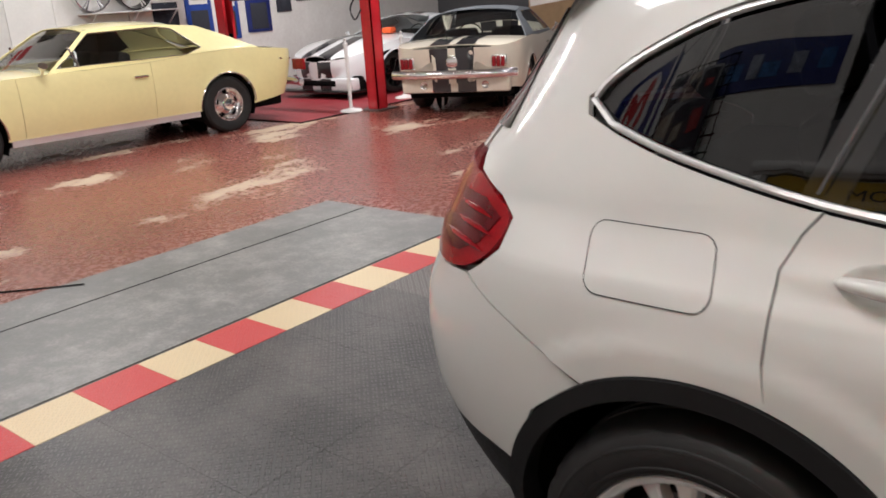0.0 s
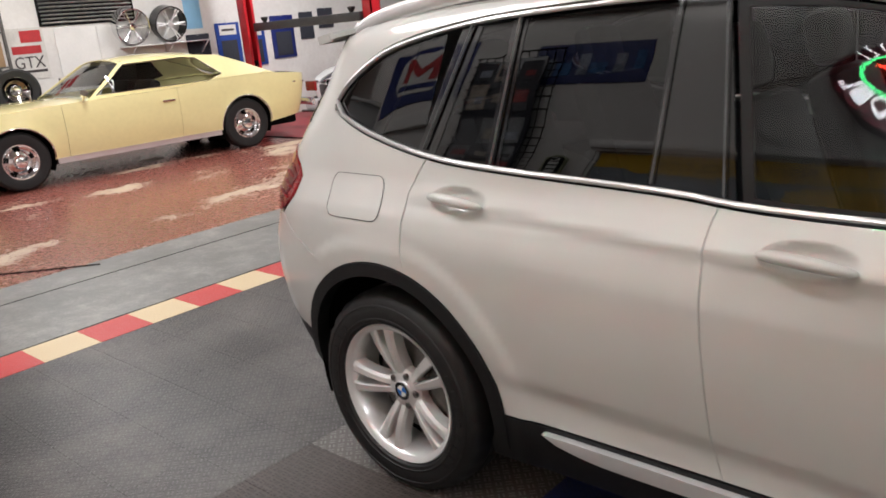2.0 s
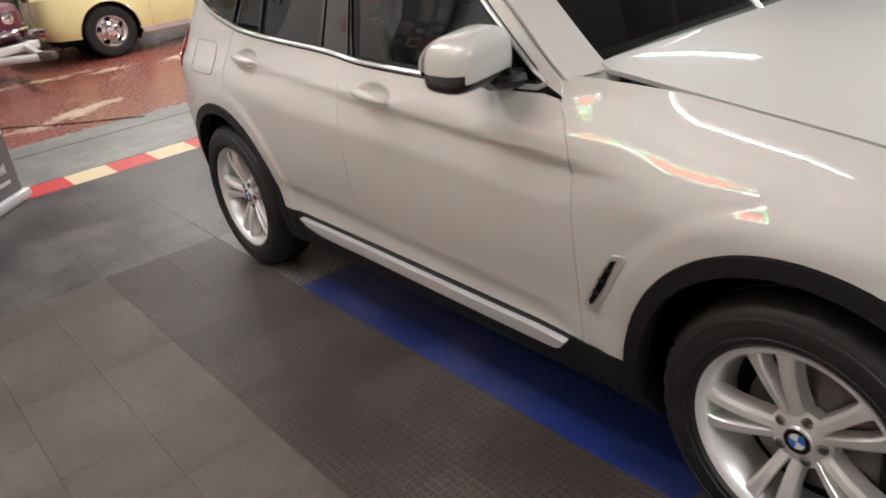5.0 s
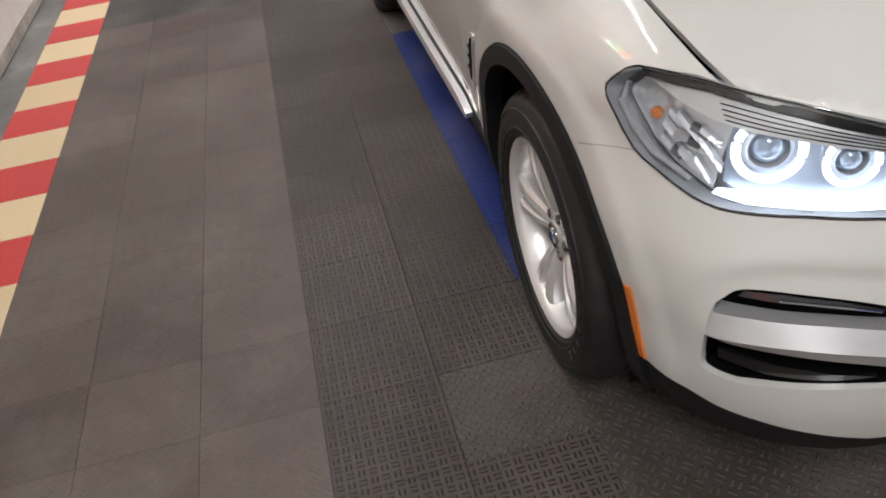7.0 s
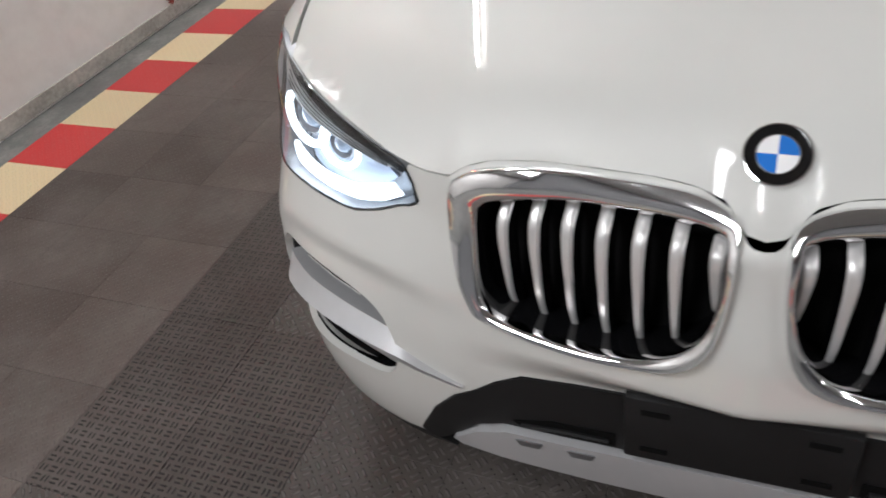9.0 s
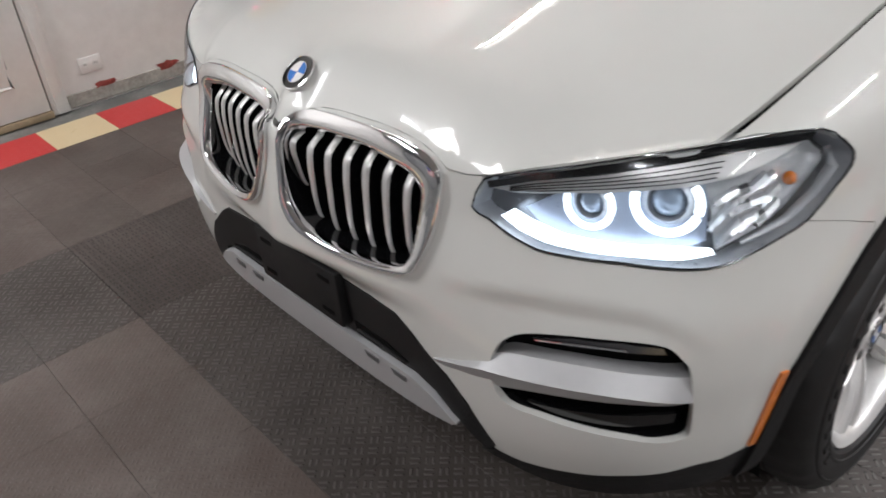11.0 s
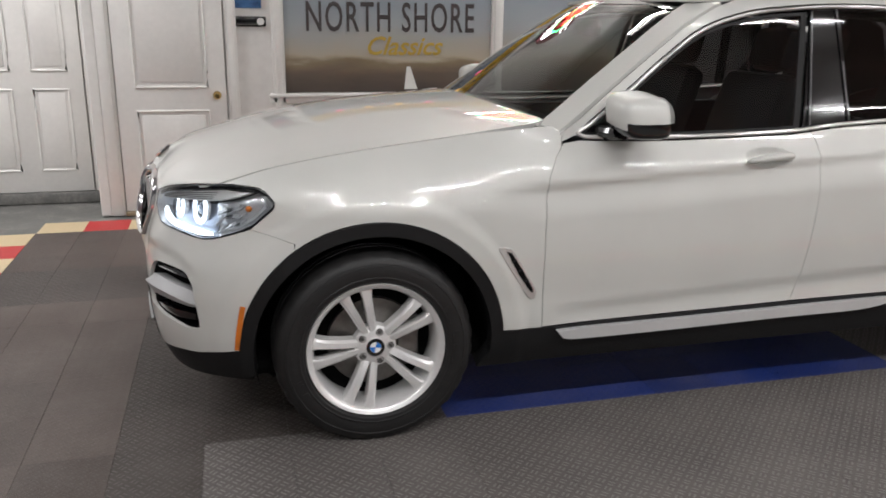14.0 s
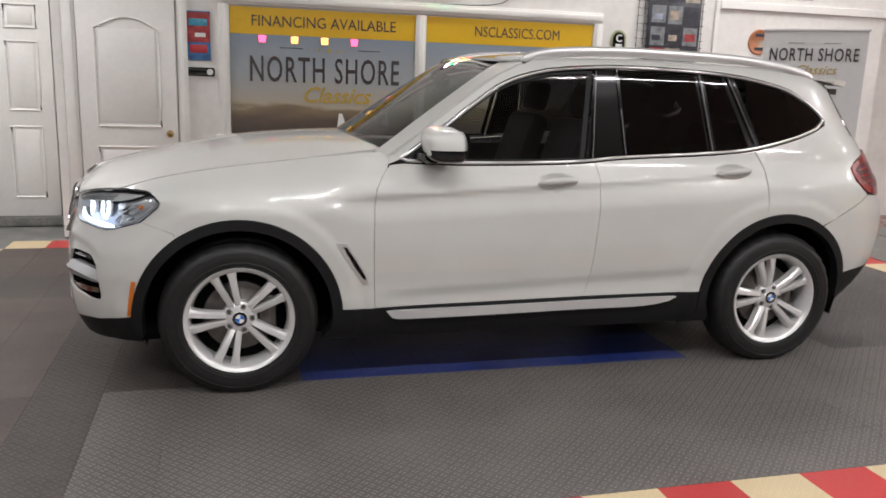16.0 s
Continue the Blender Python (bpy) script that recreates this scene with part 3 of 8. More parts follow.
def hood_z(x, y):
    """Height of the bonnet at a plan position."""
    x, y = np.broadcast_arrays(np.asarray(x, float), np.abs(np.asarray(y, float)))
    xf, drop, broad = (np.interp(y, LIP_Y, a) for a in (LIP_X, LIP_DROP, LIP_BROAD))
    d = np.maximum(x - xf, 0)
    run = 0.13 + 0.10 * soft((y - 0.38) / 0.25)
    return dome_z(x, y) - broad * np.clip(1 - d / run, 0, 1) ** 2.2 - (drop - broad) * np.clip(1 - d / 0.015, 0, 1) ** 1.3


def hood_fn(s=1):
    return outward(surf_fn(lambda x, y: np.stack([x, y, hood_z(x, y)], 1)), lambda p: p * (1, 1, 0))


def roof_fn():
    return outward(surf_fn(lambda x, y: np.stack([x, y, z_roof(x) - (z_roof(x) - z_edge(x)) * np.abs(y / 0.70) ** 2.4], 1)), lambda p: p * (1, 1, 0))


x_pillar = curve1([(1.05, 0.58), (1.12, 0.70), (1.28, 0.92), (1.40, 1.09), (1.50, 1.24), (1.56, 1.36), (1.60, 1.47)])
x_screen = curve1([(1.05, 0.40), (1.12, 0.50), (1.28, 0.745), (1.40, 0.925), (1.50, 1.08), (1.58, 1.20), (1.62, 1.30)])


def screen_fn():
    def p(y, z):
        w = w_side(z) - 0.015
        return np.stack([x_screen(z) + (x_pillar(z) - x_screen(z)) * np.abs(y / w) ** 2.2, y, z], 1)
    return outward(surf_fn(p), lambda q: q * (0, 1, 0) + (2.0, 0, 0.6))


def rear_pos(s, g, z):
    b = np.radians(np.clip(90 - g / 0.0145, 0, 90))
    c, d = np.maximum(np.cos(b), 1e-9) ** (2 / 3.1), np.maximum(np.sin(b), 1e-9) ** (2 / 3.1)
    ze = z_edge(np.full(np.shape(z), 3.3))
    zz = np.where(z > 1.2, 1.2 + (z - 1.2) * (1.605 - 1.2) / (ze - 1.2), z)
    return np.stack([XR + (x_rear(z) - XR) * d, s * w_side(zz) * c, z], 1)


def tail(s):
    return outward(surf_fn(lambda g, z: rear_pos(s, g, z)), lambda p: p * (0, 0, 1) + (XR, 0, 0))


def gr(x, z):
    """Girth at the tail of a station x."""
    b = math.degrees(math.asin(min(1, max(0, (x - XR) / (float(x_rear(z)) - XR))) ** 1.55))
    return (90 - b) * 0.0145


def arc(cx, cz, r, a0, a1, n=28):
    return [(cx + r * math.cos(math.radians(a0 + (a1 - a0) * i / n)), cz + r * math.sin(math.radians(a0 + (a1 - a0) * i / n))) for i in range(n + 1)]


BELT = smooth_pts([(0.70, 1.105), (0.90, 1.098), (1.14, 1.094), (1.64, 1.104), (1.90, 1.127), (2.40, 1.152), (2.68, 1.178), (2.95, 1.238), (3.11, 1.290)], 4)
TOP = smooth_pts([(3.165, 1.328), (3.125, 1.372), (3.03, 1.432), (2.87, 1.497), (2.58, 1.547), (2.24, 1.566), (1.94, 1.57), (1.70, 1.558), (1.50, 1.535), (1.30, 1.475), (1.13, 1.37), (1.0, 1.275), (0.80, 1.135)], 4)
BELT = [(x, z - 0.006) for x, z in BELT]
belt_z = curve1([(p[0], p[1]) for p in BELT])
top_z = curve1(sorted((p[0], p[1]) for p in TOP))


def belt_run(x0, x1, dz=0.0):
    return [(float(x), float(belt_z(x)) + dz) for x in np.linspace(x0, x1, 12)]


def top_run(x0, x1, dz=0.0):
    return [(float(x), float(top_z(x)) + dz) for x in np.linspace(x0, x1, 14)]


def rim_mesh():
    """Five pairs of slim spokes in a round barrel; outer face towards -y."""
    bm = bmesh.new()
    R = 0.247
    lathe(bm, [(R - 0.002, 0.17), (R - 0.02, 0.165), (R - 0.03, 0.06), (R - 0.018, 0.012), (R - 0.010, 0.0), (R + 0.004, -0.006), (R + 0.008, 0.004), (R + 0.006, 0.02)], 72)
    for k in range(5):
        for side_ in (-1, 1):
            a = math.radians(90 + 72 * k)
            da = side_ * 0.16
            path = []
            for t, off, hw in ((0.0, 0.0150, 0.0150), (0.2, 0.0195, 0.0156), (0.4, 0.0250, 0.0164), (0.6, 0.0310, 0.0174), (0.78, 0.0370, 0.0190), (0.90, 0.0420, 0.0225), (1.0, 0.0465, 0.0300)):
                r = 0.045 + t * (R - 0.058)
                off *= side_
                c, s_ = math.cos(a), math.sin(a)
                path.append((r * c - off * s_, 0.012 + 0.03 * (1 - t) ** 1.5 - 0.008 * math.sin(math.pi * t), r * s_ + off * c, hw))
            rings = []
            for i, (px, py, pz, hw) in enumerate(path):
                c, s_ = math.cos(a - da), math.sin(a - da)
                tx, tz = -s_, c
                rings.append([bm.verts.new((px + tx * q * hw, py + d, pz + tz * q * hw)) for q, d in ((-side_, 0.045), (-side_, 0.004), (-0.80 * side_, -0.001), (0.35 * side_, 0.001), (0.92 * side_, 0.010), (side_, 0.05))])
            for A, B in zip(rings, rings[1:]):
                for i in range(5):
                    bm.faces.new((A[i], A[i + 1], B[i + 1], B[i]))
    lathe(bm, [(0.0001, 0.030), (0.034, 0.030), (0.037, 0.034), (0.062, 0.036), (0.078, 0.046), (0.082, 0.075)], 40)
    bmesh.ops.recalc_face_normals(bm, faces=bm.faces)
    return bm


def roundel(parent, m, r):
    """Round badge: black ring with quartered blue and white middle; a plain shape without letters."""
    bm = bmesh.new()
    lathe(bm, [(r, 0.004), (r, 0.0), (r * 0.97, -0.0015), (r * 0.94, -0.001), (r * 0.62, -0.001)], 40)
    ob = part("badge", bm, GLOSS_BLACK, parent, "round badge with quartered middle", m=m)
    bm = bmesh.new()
    for q in range(4):
        c = bm.verts.new((0, -0.0018, 0))
        prev = None
        for i in range(9):
            a = math.radians(90 * q + 90 * i / 8)
            v = bm.verts.new((0.62 * r * math.cos(a), -0.0018, 0.62 * r * math.sin(a)))
            if prev:
                bm.faces.new((c, prev, v)).material_index = q % 2
            prev = v
    part("badge_centre", bm, [ROUNDEL_BLUE, ROUNDEL_WHITE], ob, smooth=0)
    bm = bmesh.new()
    lathe(bm, [(r * 0.66, 0.0), (r * 0.655, -0.0022), (r * 0.62, -0.002)], 40)
    lathe(bm, [(r * 1.04, 0.004), (r * 1.03, -0.001), (r * 0.98, -0.0016)], 40)
    part("badge_ring", bm, CHROME, ob)
    return ob


def wheel(parent, x, s, name="wheel", turn=0.0, steer=0.0):
    """Tyre on a five double-spoke alloy, with bolts, badge, disc and caliper behind."""
    flip = 0 if s < 0 else 180
    w = new(name)
    w.parent = parent
    w.matrix_basis = pose(x, s * 0.922, HUB_Z, 0, 0, flip + steer) @ pose(0, 0, 0, 0, turn, 0)
    bm = bmesh.new()
    Rt = 0.367
    prof = [(0.250, 0.018), (0.254, -0.002), (0.262, -0.012), (0.290, -0.018), (0.318, -0.016), (0.341, -0.008), (0.354, 0.004), (0.362, 0.020), (Rt, 0.05), (Rt, 0.074), (0.358, 0.077), (0.358, 0.085), (Rt, 0.088),
            (Rt, 0.108), (0.358, 0.111), (0.358, 0.119), (Rt, 0.122), (Rt, 0.15), (0.357, 0.178), (0.345, 0.2), (0.31, 0.215), (0.26, 0.2), (0.25, 0.18)]
    lathe(bm, prof, 96)
    # shoulder blocks: every other pair of shoulder rings is drawn in
    bm.verts.ensure_lookup_table()
    for ring in (6, 7, 8):
        for i in range(96):
            if i % 3 == 0:
                v = bm.verts[ring * 96 + i]
                v.co.x *= 0.985
                v.co.z *= 0.985
    bmesh.ops.recalc_face_normals(bm, faces=bm.faces)
    for v in bm.verts:
        v.co.z = max(v.co.z, 0.0012 - HUB_Z)
    part("tyre", bm, RUBBER, w, "black rubber tyre", m=pose(0, 0, 0, 0, -turn, 0))
    bm = bmesh.new()
    lathe(bm, [(0.272, -0.0150), (0.274, -0.0180), (0.278, -0.0180), (0.280, -0.0165)], 96)
    lathe(bm, [(0.318, -0.0155), (0.320, -0.0180), (0.324, -0.0165), (0.326, -0.0125)], 96)
    for k in range(36):
        if k % 18 in (3, 4, 5, 6, 7, 8, 9, 10):
            a = math.radians(k * 10)
            box(bm, -0.009, 0.009, -0.0205, -0.012, 0.283, 0.303, m=pose(0, 0, 0, 0, -math.degrees(a), 0))
    bmesh.ops.recalc_face_normals(bm, faces=bm.faces)
    part("sidewall_lettering", bm, RUBBER, w)
    part("rim", rim_mesh(), ALLOY, w, "silver five double-spoke alloy rim")
    for k in range(5):
        a = math.radians(54 + 72 * k)
        bm = bmesh.new()
        lathe(bm, [(0.0001, 0.031), (0.0075, 0.031), (0.009, 0.034), (0.009, 0.05)], 6)
        lathe(bm, [(0.0095, 0.036), (0.0125, 0.0335), (0.0135, 0.0345), (0.0135, 0.04)], 14)
        part("wheel_bolt", bm, BOLT_DARK, w, m=pose(0.056 * math.cos(a), 0, 0.056 * math.sin(a)))
    roundel(w, pose(0, 0.028, 0, 0, 30, 0), 0.033)
    part("brake_disc", lathe_bm([(0.07, 0.075), (0.09, 0.09), (0.165, 0.095), (0.168, 0.1), (0.168, 0.115), (0.09, 0.12)], 48), STEEL, w, "grey cast brake disc")
    bm = bmesh.new()
    lathe(bm, [(0.0001, 0.135), (0.225, 0.135), (0.23, 0.16)], 48)
    part("wheel_back", bm, VOID, w)
    bm = bmesh.new()
    box(bm, 0.09, 0.17, 0.07, 0.15, -0.10, 0.10, bevel=0.015, m=pose(0, 0, 0, 0, -turn + (0 if s < 0 else 180) * 0, 0))
    part("brake_caliper", bm, STEEL, w)
    return w


def build_suv():
    car = thing("suv", "pearl white sport utility vehicle with black arches on garage tiles", "car")
    G = 0.0012
    for s in (-1, 1):
        S, N, T = side(s), nose(s), tail(s)
        # wing: wheel arch, door line, bonnet line
        arc_f = arc(0, HUB_Z, R_CLAD, 125.3, 4)
        poly = [(-0.276, 0.7675), *arc_f, (0.477, 0.390), (0.633 - G, 0.386), (0.624 - G, 0.60), (0.621 - G, 0.75), (0.622 - G, 0.88), (0.631 - G, 0.965), (0.664 - G, 1.03), (0.690, 1.064), (0.690, 1.115)]
        poly += [(float(x), float(z_gap(x)) - 0.003) for x in np.linspace(0.66, -0.522, 60)] + [(-0.500, 0.9535), (-0.471, 0.9575), (-0.430, 0.956), (-0.387, 0.952), (-0.352, 0.929), (-0.333, 0.905), (-0.338, 0.884), (-0.365, 0.859), (-0.416, 0.8135), (-0.385, 0.804), (-0.335, 0.7895)]
        bm = sheet(poly, S, 0.018)
        part("wing", bm, PAINT, car, smooth=50)
        # air vent behind the wheel
        v = smooth_pts([(0.446, 0.704), (0.456, 0.714), (0.488, 0.710), (0.510, 0.685), (0.552, 0.617), (0.590, 0.553), (0.598, 0.526), (0.588, 0.507), (0.566, 0.521), (0.508, 0.606)], 2, closed=True)
        vent = part("side_vent", sheet(v, S, 0.02, lift=0.004, flange=0.02), SATIN, car, "satin-rimmed side air vent", smooth=50)
        v2 = [(0.474, 0.700), (0.492, 0.694), (0.540, 0.622), (0.584, 0.549), (0.584, 0.532), (0.570, 0.543), (0.520, 0.614)]
        part("vent_mesh", sheet(v2, S, 0.02, lift=0.0065, flange=0.01), VOID, vent)
        for xa, za, xb, zb in ((0.492, 0.660, 0.512, 0.668), (0.518, 0.620, 0.537, 0.630), (0.545, 0.579, 0.563, 0.588)):
            P, Nn = S(np.array([xa, xb]), np.array([za, zb]))
            part("vent_fin", tube_bm([p + n * 0.008 for p, n in zip(P, Nn)], 0.003, 6), BLACK, vent)
        # doors
        B_GAP = smooth_pts([(1.722, 0.409), (1.738, 0.46), (1.748, 0.533), (1.757, 0.635), (1.767, 0.78), (1.771, 0.90), (1.772, 1.0), (1.766, 1.055), (1.754, 1.092)], 2)
        fd = [(0.633 + G, 0.389), *[(float(x), 0.389 + 0.018 * (x - 0.63)) for x in np.linspace(0.7, 1.68, 6)], *[(x - G, z) for x, z in B_GAP], *belt_run(1.75, 0.76, -0.014), (0.70, 1.075), (0.664 + G, 1.03), (0.631 + G, 0.965), (0.622 + G, 0.88), (0.621 + G, 0.75), (0.624 + G, 0.60)]
        door = part("front_door", sheet(fd, S, 0.018, holes=[cup_line(1.54, 1.004)]), PAINT, car, smooth=50)
        handle(door, 1.54, 1.004, s)
        rd = [(1.722 + G, 0.409), (2.0, 0.411), (2.30, 0.412), *arc(AX2, HUB_Z, R_CLAD, 173, 106, 16), (2.735, 0.83), (2.745 - G, 0.90), (2.742 - G, 1.06), (2.715 - G, 1.12), (2.685 - G, 1.160), *belt_run(2.68, 1.755, -0.014), *[(x + G, z) for x, z in B_GAP[-2:0:-1]]]
        door = part("rear_door", sheet(rd, S, 0.018, holes=[cup_line(2.543, 1.052)]), PAINT, car, smooth=50)
        handle(door, 2.543, 1.052, s)
        # body side: pillars, roof frame and rear quarter in one pressing
        q = [(0.672, 1.074), *[(float(x_pillar(z)) + 0.012, float(z)) for z in np.linspace(1.11, 1.56, 12)], (1.46, 1.588), *[(float(x), float(z_edge(x)) - 0.004) for x in np.linspace(1.55, 3.25, 16)], (3.33, 1.49), (3.40, 1.36), (3.47, 1.25), (3.52, 1.19),
             (3.50, 1.142), (3.39, 1.105), (3.338, 1.068), (3.355, 1.00), (3.415, 0.952), (3.46, 0.925), (3.42, 0.90), (3.30, 0.85), (3.20, 0.805), (3.105, 0.765), *arc(AX2, HUB_Z, R_CLAD, 60, 107, 12), (2.737, 0.832), (2.747 + G, 0.90), (2.744 + G, 1.06), (2.717 + G, 1.12), (2.687 + G, 1.162), *belt_run(2.70, 3.10, -0.014), (3.175, 1.298), (3.182, 1.333)]
        q += [(x + 0.0, z + 0.014) for x, z in TOP[1:]] + [(0.765, 1.108)]
        part("body_side", sheet(q, S, 0.028), PAINT, car, smooth=50)
        part("pillar_trim", sheet(q, S, 0.04, lift=-0.024, flange=0), CABIN, car, smooth=50)
        if s > 0:
            flap = [(2.985 + sx * 0.098 + 0.034 * math.cos(math.radians(a)) + 0.1 * (sz * 0.034), 1.033 + sz * 0.034 + 0.034 * math.sin(math.radians(a)))
                    for sx, sz, a0 in ((1, 1, 0), (-1, 1, 90), (-1, -1, 180), (1, -1, 270)) for a in (a0, a0 + 22, a0 + 45, a0 + 68, a0 + 90)]
            part("fuel_flap", sheet(flap, S, 0.03, lift=0.0012, flange=0.004), PAINT, car, smooth=50)
            ring = [(x, z) for x, z in even(flap, 0.02)]
            P, Nn = S(np.array([r[0] for r in ring]), np.array([r[1] for r in ring]))
            bm = bmesh.new()
            tube(bm, [*[p + n * 0.0012 for p, n in zip(P, Nn)], P[0] + Nn[0] * 0.0012], 0.0012, 5, caps=False)
            part("flap_gap", bm, BLACK, car)
        # window trim, glass and pillar covers
        line = [(0.755, 1.108), *BELT[2:], *TOP, (0.765, 1.118)]
        P, Nn = S(np.array([p[0] for p in line]), np.array([p[1] for p in line]))
        bm = bmesh.new()
        tube(bm, [p + n * 0.001 for p, n in zip(P, Nn)] + [P[0] + Nn[0] * 0.001], 0.008, 6, caps=False)
        part("window_trim", bm, SATIN, car, "bright aluminium window surround", smooth=60)
        def pane(name, poly, m_, label):
            ob = part(name, sheet(poly, S, 0.04, flange=0.003, lift=-0.008), m_, car, label, smooth=60)
            ob.visible_shadow = False
        fg = [*belt_run(0.80, 1.70, 0.006), (1.77, 1.55), *[(x, z - 0.012) for x, z in TOP if 0.86 < x < 1.74]]
        pane("front_door_glass", fg, GLASS_CLEAR, "lightly tinted window glass")
        part("window_seal", sheet(fg, S, 0.04, holes=[shrunk(fg, 0.94)], lift=-0.005, flange=0.01), BLACK, car, "black window seal", smooth=50)
        rg = [*belt_run(1.945, 2.425, 0.006), *top_run(2.372, 1.915, -0.012)]
        pane("rear_door_glass", rg, GLASS_DARK, "dark privacy glass")
        vg = [*belt_run(2.46, 2.665, 0.006), *top_run(2.53, 2.40, -0.012)]
        pane("rear_vent_glass", vg, GLASS_DARK, "dark privacy glass")
        qg = [*belt_run(2.72, 3.09, 0.01), (3.145, 1.316), (3.152, 1.328), *[(x, z - 0.012) for x, z in TOP[1:] if 2.585 < x < 3.14]]
        pane("quarter_glass", qg, GLASS_DARK, "dark privacy glass")
        bp = [*belt_run(1.715, 1.93, 0.003), *top_run(1.905, 1.785, -0.008)]
        part("pillar_cover", sheet(bp, S, 0.04, flange=0.01, lift=-0.004), GLOSS_BLACK, car, "gloss black pillar cover", smooth=50)
        for a, b in (((1.745, 1.115), (1.79, 1.548)), ((1.93, 1.135), (1.905, 1.563)), ((2.435, 1.157), (2.385, 1.553)), ((2.70, 1.19), (2.555, 1.543))):
            w_ = 0.008 if a[0] < 2 else 0.010
            bar = [(a[0] - w_, a[1]), (a[0] + w_, a[1]), (b[0] + w_, b[1]), (b[0] - w_, b[1])]
            part("window_bar", sheet(bar, S, 0.05, flange=0.012, lift=0.001), GLOSS_BLACK, car, smooth=50)
            # a thin grey tube stands in for the reflected line along each bar
            P, Nn = S(np.array([a[0], b[0]]), np.array([a[1], b[1]]))
            part("bar_edge", tube_bm([p + n * 0.003 for p, n in zip(P, Nn)], 0.0024, 5), EDGE_GREY, car)
        # the dark channel of the open pillar zones, behind the panes
        ch = [*belt_run(2.41, 2.46, 0.004), *top_run(2.41, 2.36, -0.01)]
        part("pillar_cover", sheet(ch, S, 0.05, flange=0.01, lift=-0.006), GLOSS_BLACK, car, smooth=50)
        ch = [*belt_run(2.66, 2.73, 0.004), *top_run(2.60, 2.52, -0.01)]
        part("pillar_cover", sheet(ch, S, 0.05, flange=0.01, lift=-0.006), GLOSS_BLACK, car, smooth=50)
        # cladding: arches and sill
        for cx, a0, a1 in ((0.0, -10, 190), (AX2, -6, 188)):
            outer = arc(cx, HUB_Z, R_CLAD - 0.003, a0, a1, 40)
            inner = arc(cx, HUB_Z, R_ARCH, a1, a0, 40)
            part("arch_cladding", sheet(outer + inner, S, 0.03, flange=0.05, lift=0.008), BLACK, car, "black textured wheel arch cladding", smooth=50)
        sill = [(0.385, 0.24), (2.47, 0.24), (2.46, 0.30), (2.40, 0.408), (2.30, 0.408), (1.717, 0.404), (0.63, 0.384), (0.475, 0.386), (0.40, 0.26)]
        part("sill_cladding", sheet(sill, S, 0.03, flange=0.06, lift=0.004), BLACK, car, "black textured sill cladding", smooth=50)
        bar = smooth_pts([(0.69, 0.372), (0.76, 0.375), (1.2, 0.380), (1.7, 0.389), (2.1, 0.394), (2.25, 0.393)], 4)
        bar += smooth_pts([(2.20, 0.372), (2.05, 0.352), (1.7, 0.348), (1.2, 0.338), (0.80, 0.334), (0.715, 0.344)], 4)
        part("sill_strip", sheet(bar, S, 0.03, flange=0.03, lift=0.027), SILL_SILVER, car, "silver sill strip", smooth=50)
        # front bumper half
        bumper_half(car, s, N, S)
        headlamp(car, s, N)
        # tail lamp, wrapping the corner
        lamp = [(gr(x, z), z) for x, z in ((3.345, 1.065), (3.365, 1.005), (3.42, 0.96), (3.49, 0.93), (3.60, 0.915), (3.70, 0.93))] + [(0.34, 1.0), (0.34, 1.10)] + [(gr(x, z), z) for x, z in ((3.68, 1.145), (3.60, 1.15), (3.49, 1.135), (3.40, 1.10))]
        lamp = smooth_pts(lamp, 3, closed=True)
        tl = part("tail_lamp", sheet(lamp, T, 0.025, flange=0.03, lift=0.006), RED_LENS, car, "red wraparound tail lamp", smooth=50)
        inner = [(gr(x, z), z) for x, z in ((3.37, 1.06), (3.42, 1.0), (3.50, 0.965), (3.60, 0.955), (3.64, 1.0), (3.56, 1.03), (3.55, 1.09), (3.44, 1.09))]
        part("lamp_insert", sheet(inner, T, 0.025, flange=0.004, lift=0.009), DARK_RED_LENS, tl, smooth=50)
        for k, (xa, xb) in enumerate(((3.40, 3.60), (3.385, 3.55), (3.40, 3.55))):
            xs_ = np.linspace(xa, xb, 9)
            zs_ = 0.985 + 0.034 * k + 0.01 * np.sin((xs_ - xa) * 12)
            P, Nn = T(np.array([gr(a, b) for a, b in zip(xs_, zs_)]), zs_)
            part("lamp_rib", tube_bm([p + n * 0.010 for p, n in zip(P, Nn)], [0.002 + 0.006 * float(np.sin(np.pi * q / 8)) for q in range(9)], 6), RED_LENS, tl)
        # rear bumper and hatch half
        rb = [(gr(x, z), z) for x, z in ((3.11, 0.755), (3.20, 0.80), (3.30, 0.845), (3.42, 0.895), (3.47, 0.92), (3.60, 0.905), (3.70, 0.915))] + [(0.32, 0.90), (0.0, 0.90), (0.0, 0.50)] + [(gr(x, z), z) for x, z in ((3.60, 0.50), (3.40, 0.49), (3.30, 0.475), (3.285, 0.57), (3.25, 0.65), (3.18, 0.71))]
        part("rear_bumper", sheet(rb, T, 0.03), PAINT, car, smooth=50)
        rl = [(gr(x, z), z) for x, z in ((3.29, 0.472), (3.40, 0.485), (3.60, 0.495))] + [(0.0, 0.495), (0.0, 0.25)] + [(gr(x, z), z) for x, z in ((3.55, 0.27), (3.40, 0.30), (3.31, 0.32))]
        part("rear_valance", sheet(rl, T, 0.03, flange=0.05), BLACK, car, "black textured lower bumper", smooth=50)
        hatch = [(0.34, 0.905), (0.34, 1.17), (gr(3.55, 1.18), 1.18), (gr(3.49, 1.25), 1.25), (gr(3.42, 1.36), 1.36), (gr(3.355, 1.48), 1.48), (gr(3.30, 1.54), 1.54), (0.0, 1.56), (0.0, 0.905)]
